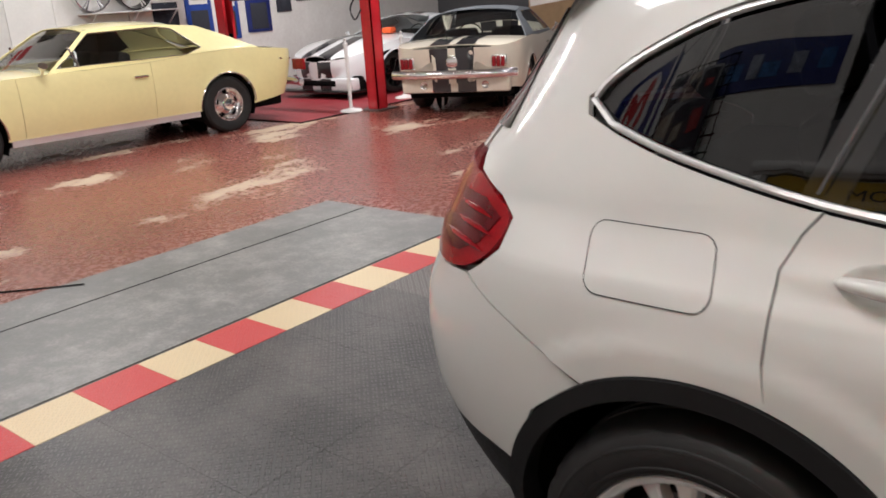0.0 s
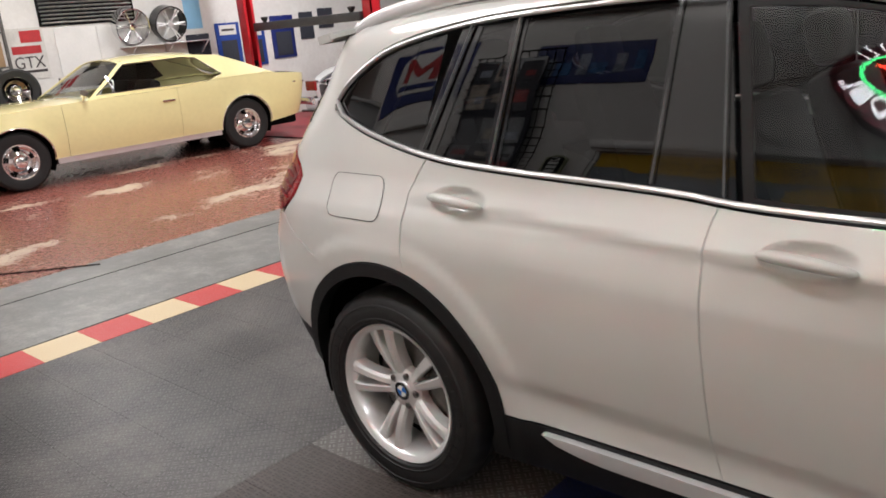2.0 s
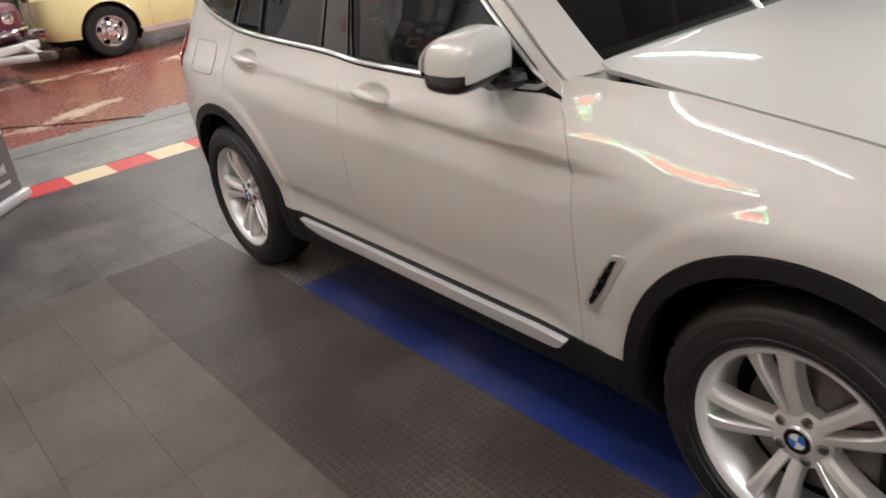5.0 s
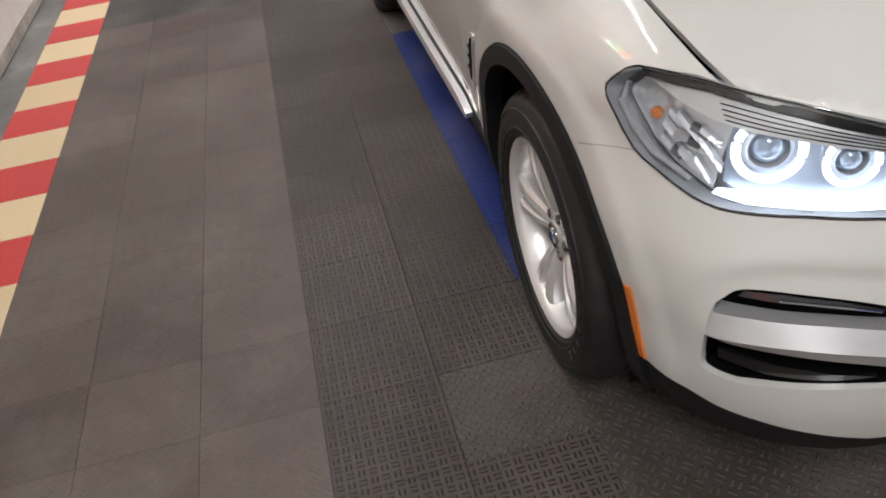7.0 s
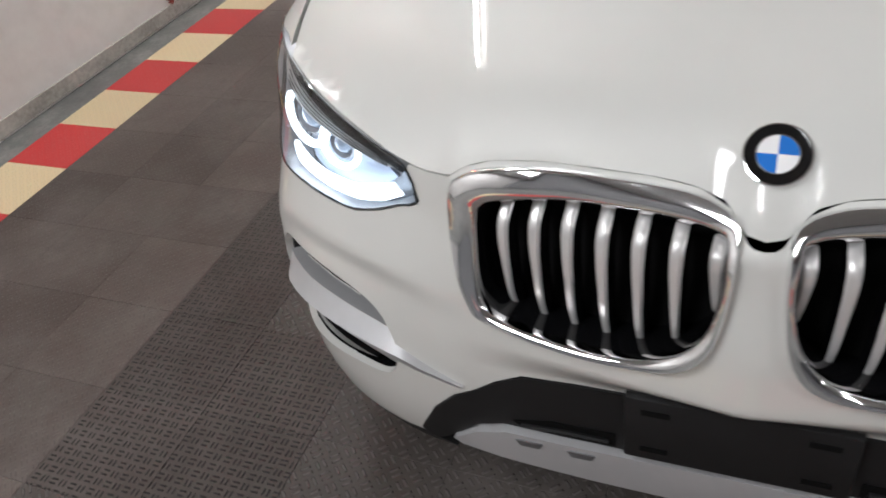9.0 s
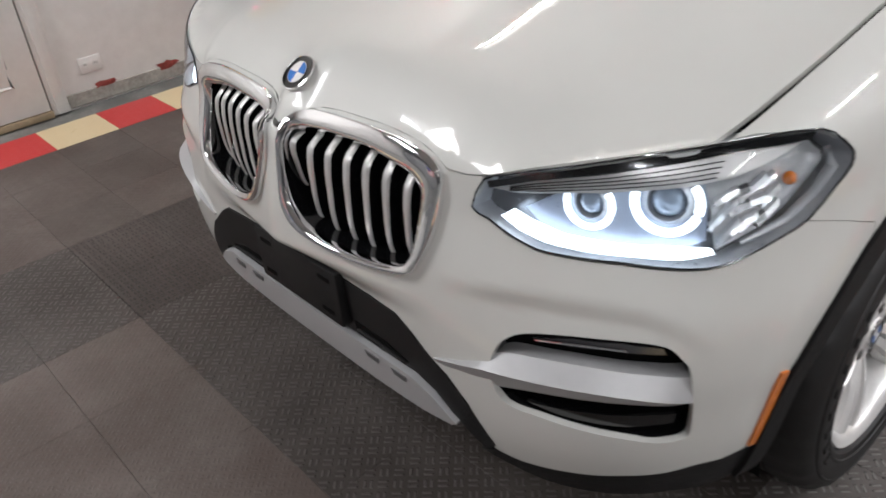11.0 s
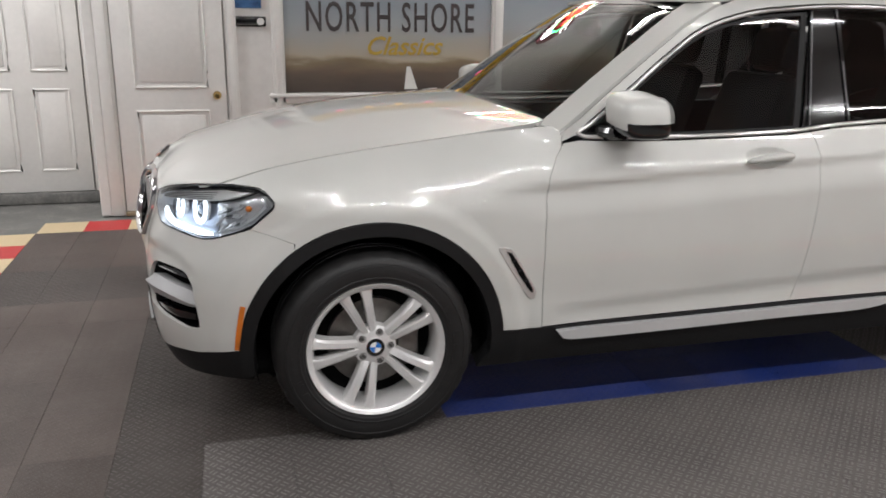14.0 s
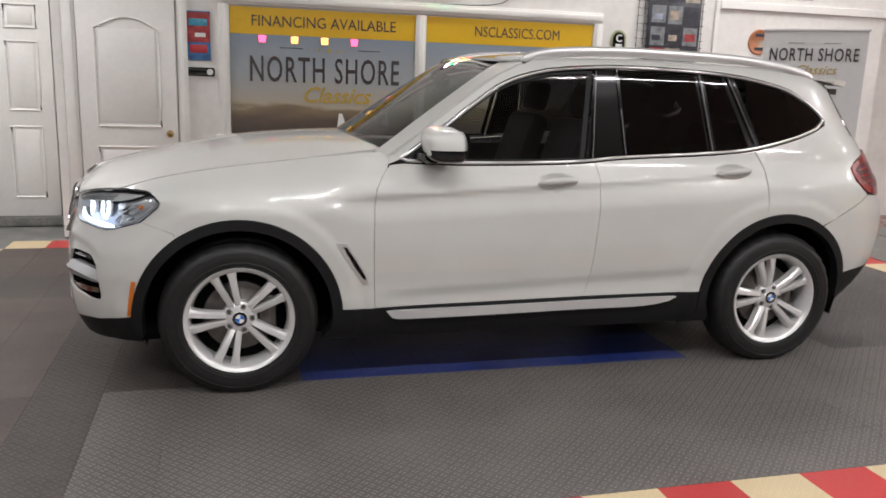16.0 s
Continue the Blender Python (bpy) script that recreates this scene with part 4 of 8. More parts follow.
        glass_h = [(0.0, 1.22), (0.0, 1.50), (0.50, 1.47), (0.62, 1.35), (0.70, 1.24)]
        part("tailgate", sheet(hatch, T, 0.035), PAINT, car, smooth=50)
        part("rear_window", sheet(glass_h, T, 0.04, flange=0.004, lift=0.004), GLOSS_BLACK, car, "dark rear window", smooth=50)
        part("spoiler_fin", sheet([(gr(3.35, 1.50), 1.505), (gr(3.45, 1.47), 1.47), (gr(3.50, 1.30), 1.30), (gr(3.41, 1.40), 1.40)], T, 0.03, flange=0.01, lift=0.006), GLOSS_BLACK, car, "gloss black spoiler side fin", smooth=50)
        # side marker
        mk = [(-0.492, 0.385), (-0.472, 0.385), (-0.448, 0.548), (-0.466, 0.552)]
        part("side_marker", sheet([(gx(x, z), z) for x, z in mk], N, 0.02, flange=0.006, lift=0.005), ORANGE_LENS, car, "amber side marker", smooth=50)
        mirror(car, s)
        # roof rail
        rail = [(x, s * 0.645, float(z_roof(x)) - (float(z_roof(x)) - float(z_edge(x))) * (0.645 / 0.70) ** 2.4 + 0.018 + dz) for x, dz in ((1.42, -0.025), (1.50, -0.004), (1.65, 0.010), (2.0, 0.016), (2.6, 0.013), (2.9, 0.004), (3.05, -0.010), (3.14, -0.032))]
        part("roof_rail", tube_bm(smooth_pts(rail, 4), 0.027, 10, flat=0.55), SATIN, car, "satin aluminium roof rail", smooth=60)
        wheel(car, 0.0, s, turn=-19)
        wheel(car, AX2, s, turn=-16)
        # wheel housings
        for cx in (0.0, AX2):
            bm = bmesh.new()
            lathe(bm, [(0.002, s * 0.55), (0.44, s * 0.55), (0.445, s * 0.60), (0.435, s * 0.88)], 40, m=pose(cx, 0, HUB_Z + 0.02))
            bmesh.ops.delete(bm, geom=[f for f in bm.faces if f.calc_center_median().z < 0.235], context="FACES")
            part("wheel_housing", bm, VOID, car)
    # bonnet
    half = smooth_pts([(0.62, 0.0), (0.625, 0.30), (0.655, 0.55), (0.675, 0.735)], 4)
    rim_r = half + smooth_pts([(x, y - 0.003) for x, y in BONNET_EDGE[:-1]] + [(-0.522, 0.765)], 3) + smooth_pts([(contour_x(y, float(hood_floor(y)) + 0.001) + 0.002, y) for y in (0.755, 0.70, 0.655, 0.62, 0.58, 0.54, 0.51, 0.49, 0.47, 0.45, 0.43, 0.415, 0.40, 0.385, 0.36, 0.33, 0.29, 0.24, 0.18, 0.13, 0.09, 0.06, 0.045, 0.03, 0.02, 0.0)], 2)
    poly = rim_r + [(x, -y) for x, y in rim_r[::-1][1:-1]]
    part("bonnet", sheet(poly, hood_fn(), 0.022), PAINT, car, smooth=50)
    n = hood_fn()(np.array([-0.742]), np.array([0.0]))
    p, q = n[0][0], n[1][0]
    roundel(car, Matrix.Translation(Vector(p) + Vector(q) * 0.003) @ Vector((-q[0], -q[1], -q[2])).to_track_quat("Y", "Z").to_matrix().to_4x4(), 0.0375)
    # roof, screen, cowl
    poly = [(1.245, 0.0), (1.262, 0.35), (1.305, 0.58), (1.40, 0.665)]
    r = smooth_pts(poly, 4) + [(float(x), 0.672 - 0.03 * max(0, (x - 2.4))) for x in np.linspace(1.55, 3.3, 14)] + smooth_pts([(3.36, 0.60), (3.44, 0.3), (3.46, 0.0)], 3)
    part("roof", sheet(r + [(x, -y) for x, y in r[::-1][1:-1]], roof_fn(), 0.05), PAINT, car, smooth=50)
    pr = [(1.60, 0), (1.61, 0.25), (1.66, 0.42), (2.75, 0.42), (2.80, 0.3), (2.81, 0)]
    part("sunroof", sheet(pr + [(x, -y) for x, y in pr[::-1][1:-1]], roof_fn(), 0.06, lift=0.001, flange=0.004), GLOSS_BLACK, car, "dark glass panoramic roof", smooth=50)
    sp = [(3.25, 0.0), (3.26, 0.30), (3.27, 0.54), (3.30, 0.635), (3.42, 0.60), (3.49, 0.3), (3.50, 0)]
    part("roof_spoiler", sheet(sp + [(x, -y) for x, y in sp[::-1][1:-1]], roof_fn(), 0.04, lift=0.008, flange=0.03), PAINT, car, "body-coloured roof spoiler", smooth=50)
    sc = [(0.0, 1.105), (0.40, 1.10), (0.66, 1.095), (0.80, 1.10)]
    top = [(float(w_side(z)) - 0.045, float(z)) for z in np.linspace(1.14, 1.56, 10)] + [(0.45, 1.592), (0.0, 1.603)]
    r = sc + top
    ob = part("windscreen", sheet(r + [(-y, z) for y, z in r[::-1][1:-1]], screen_fn(), 0.05, flange=0.004), GLASS_SCREEN, car, "windscreen glass", smooth=60)
    ob.visible_shadow = False
    for s in (-1, 1):
        zs_ = [float(z) for z in np.linspace(1.10, 1.575, 14)]
        strip = [(s * (float(w_side(z)) - 0.014), z) for z in zs_] + [(s * (float(w_side(z)) - 0.128 - 0.1 * max(0.0, z - 1.45)), z) for z in zs_[::-1]]
        part("pillar_face", sheet(strip, screen_fn(), 0.025, flange=0.02, lift=0.004), PAINT, car, smooth=60)
        # the foot of the pillar, from the wing up to the screen
        low_, high_ = [], []
        for t in np.linspace(0, 1, 9):
            x, y = 0.690 - 0.075 * t, 0.0
            z = 1.070 + 0.02 * t
            y0 = float(side_half(np.array([0.686]), np.array([1.070]))[0])
            y = y0 + (0.735 - y0) * t
            low_.append(Vector((x, s * y, float(hood_z(np.array([min(x, 0.685)]), np.array([y]))[0]) - 0.004 if t > 0.3 else 1.066 + 0.06 * t)))
            yb = float(w_side(1.118)) - 0.004 - 0.085 * t
            k = min(1.0, yb / (float(w_side(1.118)) - 0.015))
            high_.append(Vector((float(x_screen(1.118)) + (float(x_pillar(1.118)) - float(x_screen(1.118))) * k ** 2.2 + 0.012 * (1 - t), s * yb, 1.118)))
        bm = bmesh.new()
        rows_ = [[bm.verts.new(a.lerp(b, q) + Vector((-0.004, s * 0.004, 0.004)) * math.sin(math.pi * q)) for a, b in zip(low_, high_)] for q in (0.0, 0.25, 0.5, 0.75, 1.0)]
        for A, B in zip(rows_, rows_[1:]):
            for i in range(8):
                bm.faces.new((A[i], A[i + 1], B[i + 1], B[i]))
        bmesh.ops.recalc_face_normals(bm, faces=bm.faces)
        part("pillar_foot", bm, PAINT, car, smooth=60)
    band = [(w, z) for w, z in [(0.0, 1.58), (0.40, 1.57), (0.56, 1.55), (0.60, 1.565), (0.45, 1.594), (0.0, 1.605)]]
    part("screen_shade", sheet(band + [(-y, z) for y, z in band[::-1][1:-1]], screen_fn(), 0.05, flange=0.002, lift=0.002), GLOSS_BLACK, car, smooth=50)
    bm = bmesh.new()
    vs = []
    for y in np.linspace(-0.74, 0.74, 25):
        t = abs(y) / 0.74
        x0, x1 = 0.59 + 0.06 * t ** 2, 0.50 + 0.24 * t ** 2.2
        vs.append([bm.verts.new((x0, y, 1.10 - 0.03 * t)), bm.verts.new((x0 + 0.03, y, 1.075 - 0.02 * t)), bm.verts.new((x1 + 0.06, y, 1.085)), bm.verts.new((x1 + 0.10, y, 1.10))])
    for A, B in zip(vs, vs[1:]):
        for i in range(3):
            bm.faces.new((A[i], A[i + 1], B[i + 1], B[i]))
    part("cowl_panel", bm, BLACK, car, "black plastic scuttle panel")
    for y0, y1 in ((-0.62, 0.10), (-0.05, 0.62)):
        f = screen_fn()
        P, Nn = f(np.linspace(y0, y1, 12), np.linspace(1.125, 1.118, 12))
        part("wiper", tube_bm([p + q * 0.012 for p, q in zip(P, Nn)], 0.007, 6), BLACK, car)
    front_middle(car)
    cabin(car)
    # floor pan closes the body from below
    bm = bmesh.new()
    box(bm, -0.55, 3.35, -0.78, 0.78, 0.23, 0.30, bevel=0.03)
    part("underbody", bm, VOID, car)
    for x0, x1 in ((-0.72, -0.45), (0.45, 2.40), (3.1, 3.4)):
        part("inner_body", box_bm(max(x0, -0.62), x1, -0.55, 0.55, 0.30, 0.55, bevel=0.03), VOID, car)
    return car



def cup_line(x, z):
    return [(x + 0.115 * math.cos(a) * (1 - 0.1 * math.cos(a)), z + 0.042 * math.sin(a)) for a in np.linspace(0, 2 * math.pi, 28)[:-1]]


def handle(door, x, z, s):
    """Pull handle over a shallow cup."""
    S = side(s)
    cup = cup_line(x, z)
    def hollow(u, v):
        P, M = S(u, v)
        return P - M * (0.020 * soft(1 - np.clip(((u - x) / 0.115) ** 2 + ((v - z) / 0.042) ** 2, 0, 1)))[:, None]

    def fn(u, v):
        h = 0.002
        n = np.cross(hollow(u + h, v) - hollow(u - h, v), hollow(u, v + h) - hollow(u, v - h))
        n /= np.linalg.norm(n, axis=1)[:, None]
        return hollow(u, v), n * np.sign((n * S(u, v)[1]).sum(1))[:, None]
    part("handle_cup", sheet(cup, fn, 0.009, flange=0), PAINT, door, smooth=60)
    ts = np.linspace(-1, 1, 17)
    P, N_ = S(x + 0.106 * ts, z - 0.006 + 0.007 * ts)
    lift = 0.006 + 0.022 * (1 - ts**2) ** 0.7
    part("door_handle", tube_bm([p + n * l for p, n, l in zip(P, N_, lift)], [0.004 + 0.0125 * (1 - t**2) ** 0.4 for t in ts], 12, flat=1.1), PAINT, door, "body-coloured door handle", smooth=70)


def mirror(car, s):
    """Door mirror: painted shell over a black base on a stalk."""
    c = Vector((0.945, s * 0.968, 1.174))
    bm = bmesh.new()
    bmesh.ops.create_uvsphere(bm, u_segments=32, v_segments=20, radius=1.0)
    for v in bm.verts:
        x, y, z = v.co
        e = lambda a, p: math.copysign(abs(a) ** p, a)
        x, y, z = e(x, 0.7), e(y, 0.42), e(z, 0.5)
        if z < 0:
            z *= 0.75
        v.co = (0.105 * x * (0.92 if x > 0 else 1.0) - 0.012 * z, 0.108 * y * (1 - 0.10 * max(z, 0)), 0.085 * z - 0.012 * s * y)
        if v.co.x > 0.072:
            v.co.x = 0.072
    for f in bm.faces:
        f.material_index = 1 if f.calc_center_median().z < -0.022 else 0
    mr = part("door_mirror", bm, [PAINT, GLOSS_BLACK], car, "white door mirror with black lower shell", smooth=60, m=Matrix.Translation(c))
    bm = bmesh.new()
    lathe(bm, [(0.0001, 0.0735), (1.0, 0.0735)], 28, axis="x")
    for v in bm.verts:
        v.co.y *= 0.108
        v.co.z = v.co.z * 0.066 + 0.005
    part("mirror_glass", bm, CHROME, mr)
    bm = bmesh.new()
    tube(bm, smooth_pts([(0.90, s * 0.93, 1.122), (0.89, s * 0.90, 1.115), (0.865, s * 0.845, 1.115)], 3), [0.03] * 7, 10, flat=1.6)
    part("mirror_stalk", bm, GLOSS_BLACK, car, "black mirror stalk")
    S = side(s)
    sail = [(0.79, 1.112), (0.93, 1.108), (0.96, 1.15), (0.99, 1.25), (0.90, 1.19)]
    part("mirror_sail", sheet(sail, S, 0.03, lift=-0.004, flange=0.01), GLOSS_BLACK, car, smooth=50)


def shrunk(poly, k):
    cx, cz = sum(p[0] for p in poly) / len(poly), sum(p[1] for p in poly) / len(poly)
    return [(cx + (u - cx) * k, cz + (v - cz) * k) for u, v in poly]


def loop_mid(a, b, f):
    return [(u + (p - u) * f, v + (q - v) * f) for (u, v), (p, q) in zip(a, b)]


def bumper_half(car, s, N, S):
    """Half of the front bumper with its fog intake and grille opening cut out."""
    B = lambda pts: [(gy(y, z) if k == "y" else gx(y, z), z) for k, y, z in pts]
    intake = smooth_pts(B([("y", 0.535, 0.552), ("y", 0.549, 0.600), ("y", 0.569, 0.626), ("y", 0.603, 0.645), ("y", 0.669, 0.659), ("y", 0.745, 0.662), ("y", 0.792, 0.653), ("x", -0.640, 0.633), ("x", -0.626, 0.604), ("x", -0.616, 0.534), ("x", -0.608, 0.465), ("x", -0.622, 0.450), ("y", 0.79, 0.450), ("y", 0.755, 0.462), ("y", 0.693, 0.473), ("y", 0.629, 0.480), ("y", 0.581, 0.480), ("y", 0.550, 0.498)]), 3, closed=True)
    kid = smooth_pts(B([("y", y_, z_) for y_, z_ in ((0.026, 0.868), (0.036, 0.889), (0.077, 0.904), (0.141, 0.911), (0.266, 0.915), (0.351, 0.906), (0.391, 0.892), (0.412, 0.868), (0.413, 0.802), (0.404, 0.751), (0.386, 0.706), (0.360, 0.683), (0.251, 0.672), (0.165, 0.675), (0.085, 0.690), (0.046, 0.728), (0.030, 0.795))]), 4, closed=True)
    hole = smooth_pts(B([("y", y_, z_) for y_, z_ in ((0.041, 0.862), (0.052, 0.876), (0.103, 0.882), (0.165, 0.883), (0.254, 0.880), (0.335, 0.864), (0.360, 0.852), (0.371, 0.832), (0.372, 0.790), (0.370, 0.742), (0.360, 0.708), (0.332, 0.692), (0.251, 0.684), (0.165, 0.687), (0.100, 0.706), (0.060, 0.745), (0.043, 0.800))]), 4, closed=True)
    out = [(0.0, 0.868), *B([("y", 0.012, 0.869), ("y", 0.020, 0.873), ("y", 0.030, 0.886), ("y", 0.045, 0.8975), ("y", 0.08, 0.911), ("y", 0.14, 0.9185), ("y", 0.27, 0.922), ("y", 0.35, 0.914), ("y", 0.392, 0.8995), ("y", 0.418, 0.8795), ("y", 0.45, 0.8795), ("y", 0.483, 0.885), ("y", 0.486, 0.876), ("y", 0.468, 0.832), ("y", 0.476, 0.824), ("y", 0.505, 0.815), ("y", 0.543, 0.799), ("y", 0.593, 0.785), ("y", 0.636, 0.783), ("y", 0.712, 0.781), ("y", 0.777, 0.772), ("x", -0.576, 0.769), ("x", -0.538, 0.774), ("x", -0.467, 0.796), ("x", -0.418, 0.8125), ("x", -0.385, 0.803), ("x", -0.335, 0.7885), ("x", -0.279, 0.7665)])]
    out += [(gx(x, z), z) for x, z in arc(0, HUB_Z, R_CLAD, 125.5, 177, 14)]
    out += B([("x", -0.505, 0.377), ("x", -0.567, 0.367), ("x", -0.62, 0.357), ("y", 0.748, 0.355), ("y", 0.661, 0.341), ("y", 0.575, 0.326), ("y", 0.522, 0.330), ("y", 0.483, 0.432), ("y", 0.437, 0.487), ("y", 0.398, 0.515), ("y", 0.358, 0.549), ("y", 0.314, 0.574), ("y", 0.23, 0.580), ("y", 0.0, 0.585)])
    part("front_bumper", sheet(out, N, 0.013, holes=[intake, loop_mid(kid, hole, 0.3)]), PAINT, car, smooth=50)
    bm = sheet(intake, N, 0.03, lift=-0.06, flange=0)
    rim_pts = even(intake, 0.011)
    back = part("fog_intake", bm, VOID, car, "black fog lamp intake", smooth=50)
    P, Nn = N(np.array([p[0] for p in rim_pts]), np.array([p[1] for p in rim_pts]))
    bm = bmesh.new()
    A = [bm.verts.new(p - n * 0.0125) for p, n in zip(P, Nn)]
    C = [bm.verts.new(p - n * 0.061) for p, n in zip(P, Nn)]
    for i in range(len(A)):
        bm.faces.new((A[i], A[i - 1], C[i - 1], C[i]))
    part("intake_wall", bm, GLOSS_BLACK, back)
    # folded silver blade: an upper face, a lower face and a turned-in back
    top = B([("y", 0.412, 0.520), ("y", 0.47, 0.540), ("y", 0.528, 0.569), ("y", 0.56, 0.588), ("y", 0.62, 0.599), ("y", 0.69, 0.605), ("y", 0.759, 0.600), ("x", -0.652, 0.592), ("x", -0.621, 0.588)])
    ridge = B([("y", 0.414, 0.518), ("y", 0.46, 0.534), ("y", 0.512, 0.549), ("y", 0.575, 0.558), ("y", 0.633, 0.566), ("y", 0.69, 0.570), ("y", 0.740, 0.569), ("y", 0.792, 0.560), ("x", -0.619, 0.545)])
    low = B([("y", 0.436, 0.488), ("y", 0.478, 0.496), ("y", 0.53, 0.504), ("y", 0.58, 0.518), ("y", 0.635, 0.530), ("y", 0.70, 0.537), ("y", 0.755, 0.537), ("y", 0.808, 0.530), ("x", -0.617, 0.532)])
    bm = bmesh.new()
    rails = []
    for line, h in ((top, -0.050), (top, -0.010), (ridge, 0.013), (low, -0.008), (low, -0.050)):
        uv = smooth_pts(line, 5)
        P, Nn = N(np.array([p[0] for p in uv]), np.array([p[1] for p in uv]))
        n_ = len(uv)
        fade = [h if h < 0.01 else 0.004 + (h - 0.004) * min(1.0, q / 8, max(0.0, (n_ - 1 - q) / 5)) for q in range(n_)]
        rails.append([bm.verts.new(p + n * f) for p, n, f in zip(P, Nn, fade)])
    for A, C in zip(rails, rails[1:]):
        for i in range(len(A) - 1):
            bm.faces.new((A[i], A[i + 1], C[i + 1], C[i]))
    bm.faces.new([r[-1] for r in rails])
    bm.faces.new([r[0] for r in rails][::-1])
    bmesh.ops.recalc_face_normals(bm, faces=bm.faces)
    part("bumper_blade", bm, SILVER_PLASTIC, car, "matt silver folded bumper blade", smooth=25)
    fog = B([("y", 0.60, 0.628), ("y", 0.67, 0.645), ("y", 0.74, 0.648), ("x", -0.66, 0.640), ("x", -0.655, 0.628), ("y", 0.72, 0.634), ("y", 0.65, 0.629)])
    part("fog_lamp", sheet(fog, N, 0.014, lift=-0.020, flange=0.012), FOG_DARK, car, "slim dark fog lamp", smooth=50)
    P, Nn = N(np.array([gy(y_, z_) for y_, z_ in ((0.61, 0.628), (0.67, 0.637), (0.75, 0.637))]), np.array([0.628, 0.637, 0.637]))
    part("fog_trim", tube_bm([p - n * 0.016 for p, n in zip(P, Nn)], 0.0022, 6), CHROME, car)
    low_ = B([("y", 0.60, 0.490), ("y", 0.70, 0.500), ("y", 0.78, 0.502), ("x", -0.63, 0.500), ("x", -0.63, 0.478), ("y", 0.76, 0.474), ("y", 0.66, 0.481)])
    part("intake_vane", sheet(low_, N, 0.016, lift=-0.016, flange=0.025), GLOSS_BLACK, car, smooth=50)
    lip = B([("x", -0.474, 0.373), ("x", -0.505, 0.373), ("x", -0.567, 0.363), ("x", -0.62, 0.353), ("y", 0.748, 0.351), ("y", 0.661, 0.337), ("y", 0.575, 0.322), ("y", 0.524, 0.325)]) + B([("y", 0.47, 0.285), ("y", 0.60, 0.255), ("y", 0.75, 0.252), ("x", -0.50, 0.255), ("x", -0.435, 0.250), ("x", -0.452, 0.30)])
    part("front_lip", sheet(lip, N, 0.026, lift=-0.002, flange=0.05), BLACK, car, "black textured bumper lip", smooth=50)
    apron = B([("y", 0.0, 0.583), ("y", 0.23, 0.578), ("y", 0.314, 0.572), ("y", 0.358, 0.547), ("y", 0.398, 0.513), ("y", 0.437, 0.485), ("y", 0.483, 0.430), ("y", 0.526, 0.345), ("y", 0.50, 0.318), ("y", 0.452, 0.366), ("y", 0.40, 0.425), ("y", 0.352, 0.446), ("y", 0.0, 0.446)])
    intk = B([("y", 0.17, 0.484), ("y", 0.27, 0.482), ("y", 0.335, 0.463), ("y", 0.32, 0.452), ("y", 0.17, 0.452)])
    part("front_apron", sheet(apron, N, 0.026, lift=0.003, flange=0.03), BLACK, car, "black textured centre apron", smooth=50)
    part("lower_intake", sheet(intk, N, 0.03, lift=0.005, flange=0.003), VOID, car, smooth=50)
    P, Nn = N(np.array([gy(y_, z_) for y_, z_ in ((0.18, 0.466), (0.25, 0.466), (0.32, 0.459))]), np.array([0.466, 0.466, 0.459]))
    part("intake_bar", tube_bm([p + n * 0.007 for p, n in zip(P, Nn)], 0.004, 6), BLACK, car)
    skid = B([("y", 0.0, 0.441), ("y", 0.345, 0.439), ("y", 0.40, 0.416), ("y", 0.450, 0.372), ("y", 0.435, 0.360), ("y", 0.36, 0.350), ("y", 0.20, 0.343), ("y", 0.0, 0.341)])
    part("skid_plate", sheet(skid, N, 0.026, lift=0.014, flange=0.04), SILVER_PLASTIC, car, "matt silver skid plate", smooth=50)
    for y0, y1 in ((0.20, 0.245), (0.285, 0.33)):
        rec = B([("y", y0, 0.428), ("y", y1, 0.427), ("y", y1 - 0.006, 0.412), ("y", y0 + 0.006, 0.413)])
        part("skid_recess", sheet(rec, N, 0.02, lift=0.016, flange=0.002), EDGE_GREY, car, smooth=50)
    # kidney grille half: a broad chrome frame round deep dark blades with silver front edges
    bm = bmesh.new()
    loops = []
    for f, h in ((0.0, -0.012), (0.0, 0.008), (0.06, 0.014), (0.14, 0.0165), (0.55, 0.0155), (0.86, 0.011), (0.96, 0.006), (1.0, -0.004), (1.0, -0.075)):
        uv = loop_mid(kid, hole, f)
        P, Nn = N(np.array([p[0] for p in uv]), np.array([p[1] for p in uv]))
        loops.append([bm.verts.new(p + n * h) for p, n in zip(P, Nn)])
    for q, (A, C) in enumerate(zip(loops, loops[1:])):
        for i in range(len(A)):
            bm.faces.new((A[i - 1], A[i], C[i], C[i - 1])).material_index = 1 if q == 7 else 0
    bmesh.ops.recalc_face_normals(bm, faces=bm.faces)
    k = part("kidney_grille", bm, [CHROME, GLOSS_BLACK], car, "chrome kidney grille with dark slats", smooth=40)
    part("grille_backing", sheet(hole, N, 0.03, lift=-0.075, flange=0), VOID, k, smooth=50)
    depth = curve1([(0.0, -0.044), (0.10, -0.034), (0.4, -0.015), (0.70, -0.003), (0.78, -0.003), (1.0, -0.024)])
    for i in range(7):
        g = gy(0.052 + 0.0475 * i, 0.78)
        cuts = [v0 + (v1 - v0) * (g - u0) / (u1 - u0) for (u0, v0), (u1, v1) in zip(hole, hole[1:] + hole[:1]) if (u0 - g) * (u1 - g) < 0]
        if len(cuts) < 2:
            continue
        m_ = 19
        t = np.linspace(0, 1, m_)
        zs_ = min(cuts) + 0.001 + (max(cuts) - min(cuts) - 0.002) * t
        P, Nn = N(np.full(m_, g), zs_)
        Nn = np.repeat(Nn.mean(axis=0)[None], m_, 0)
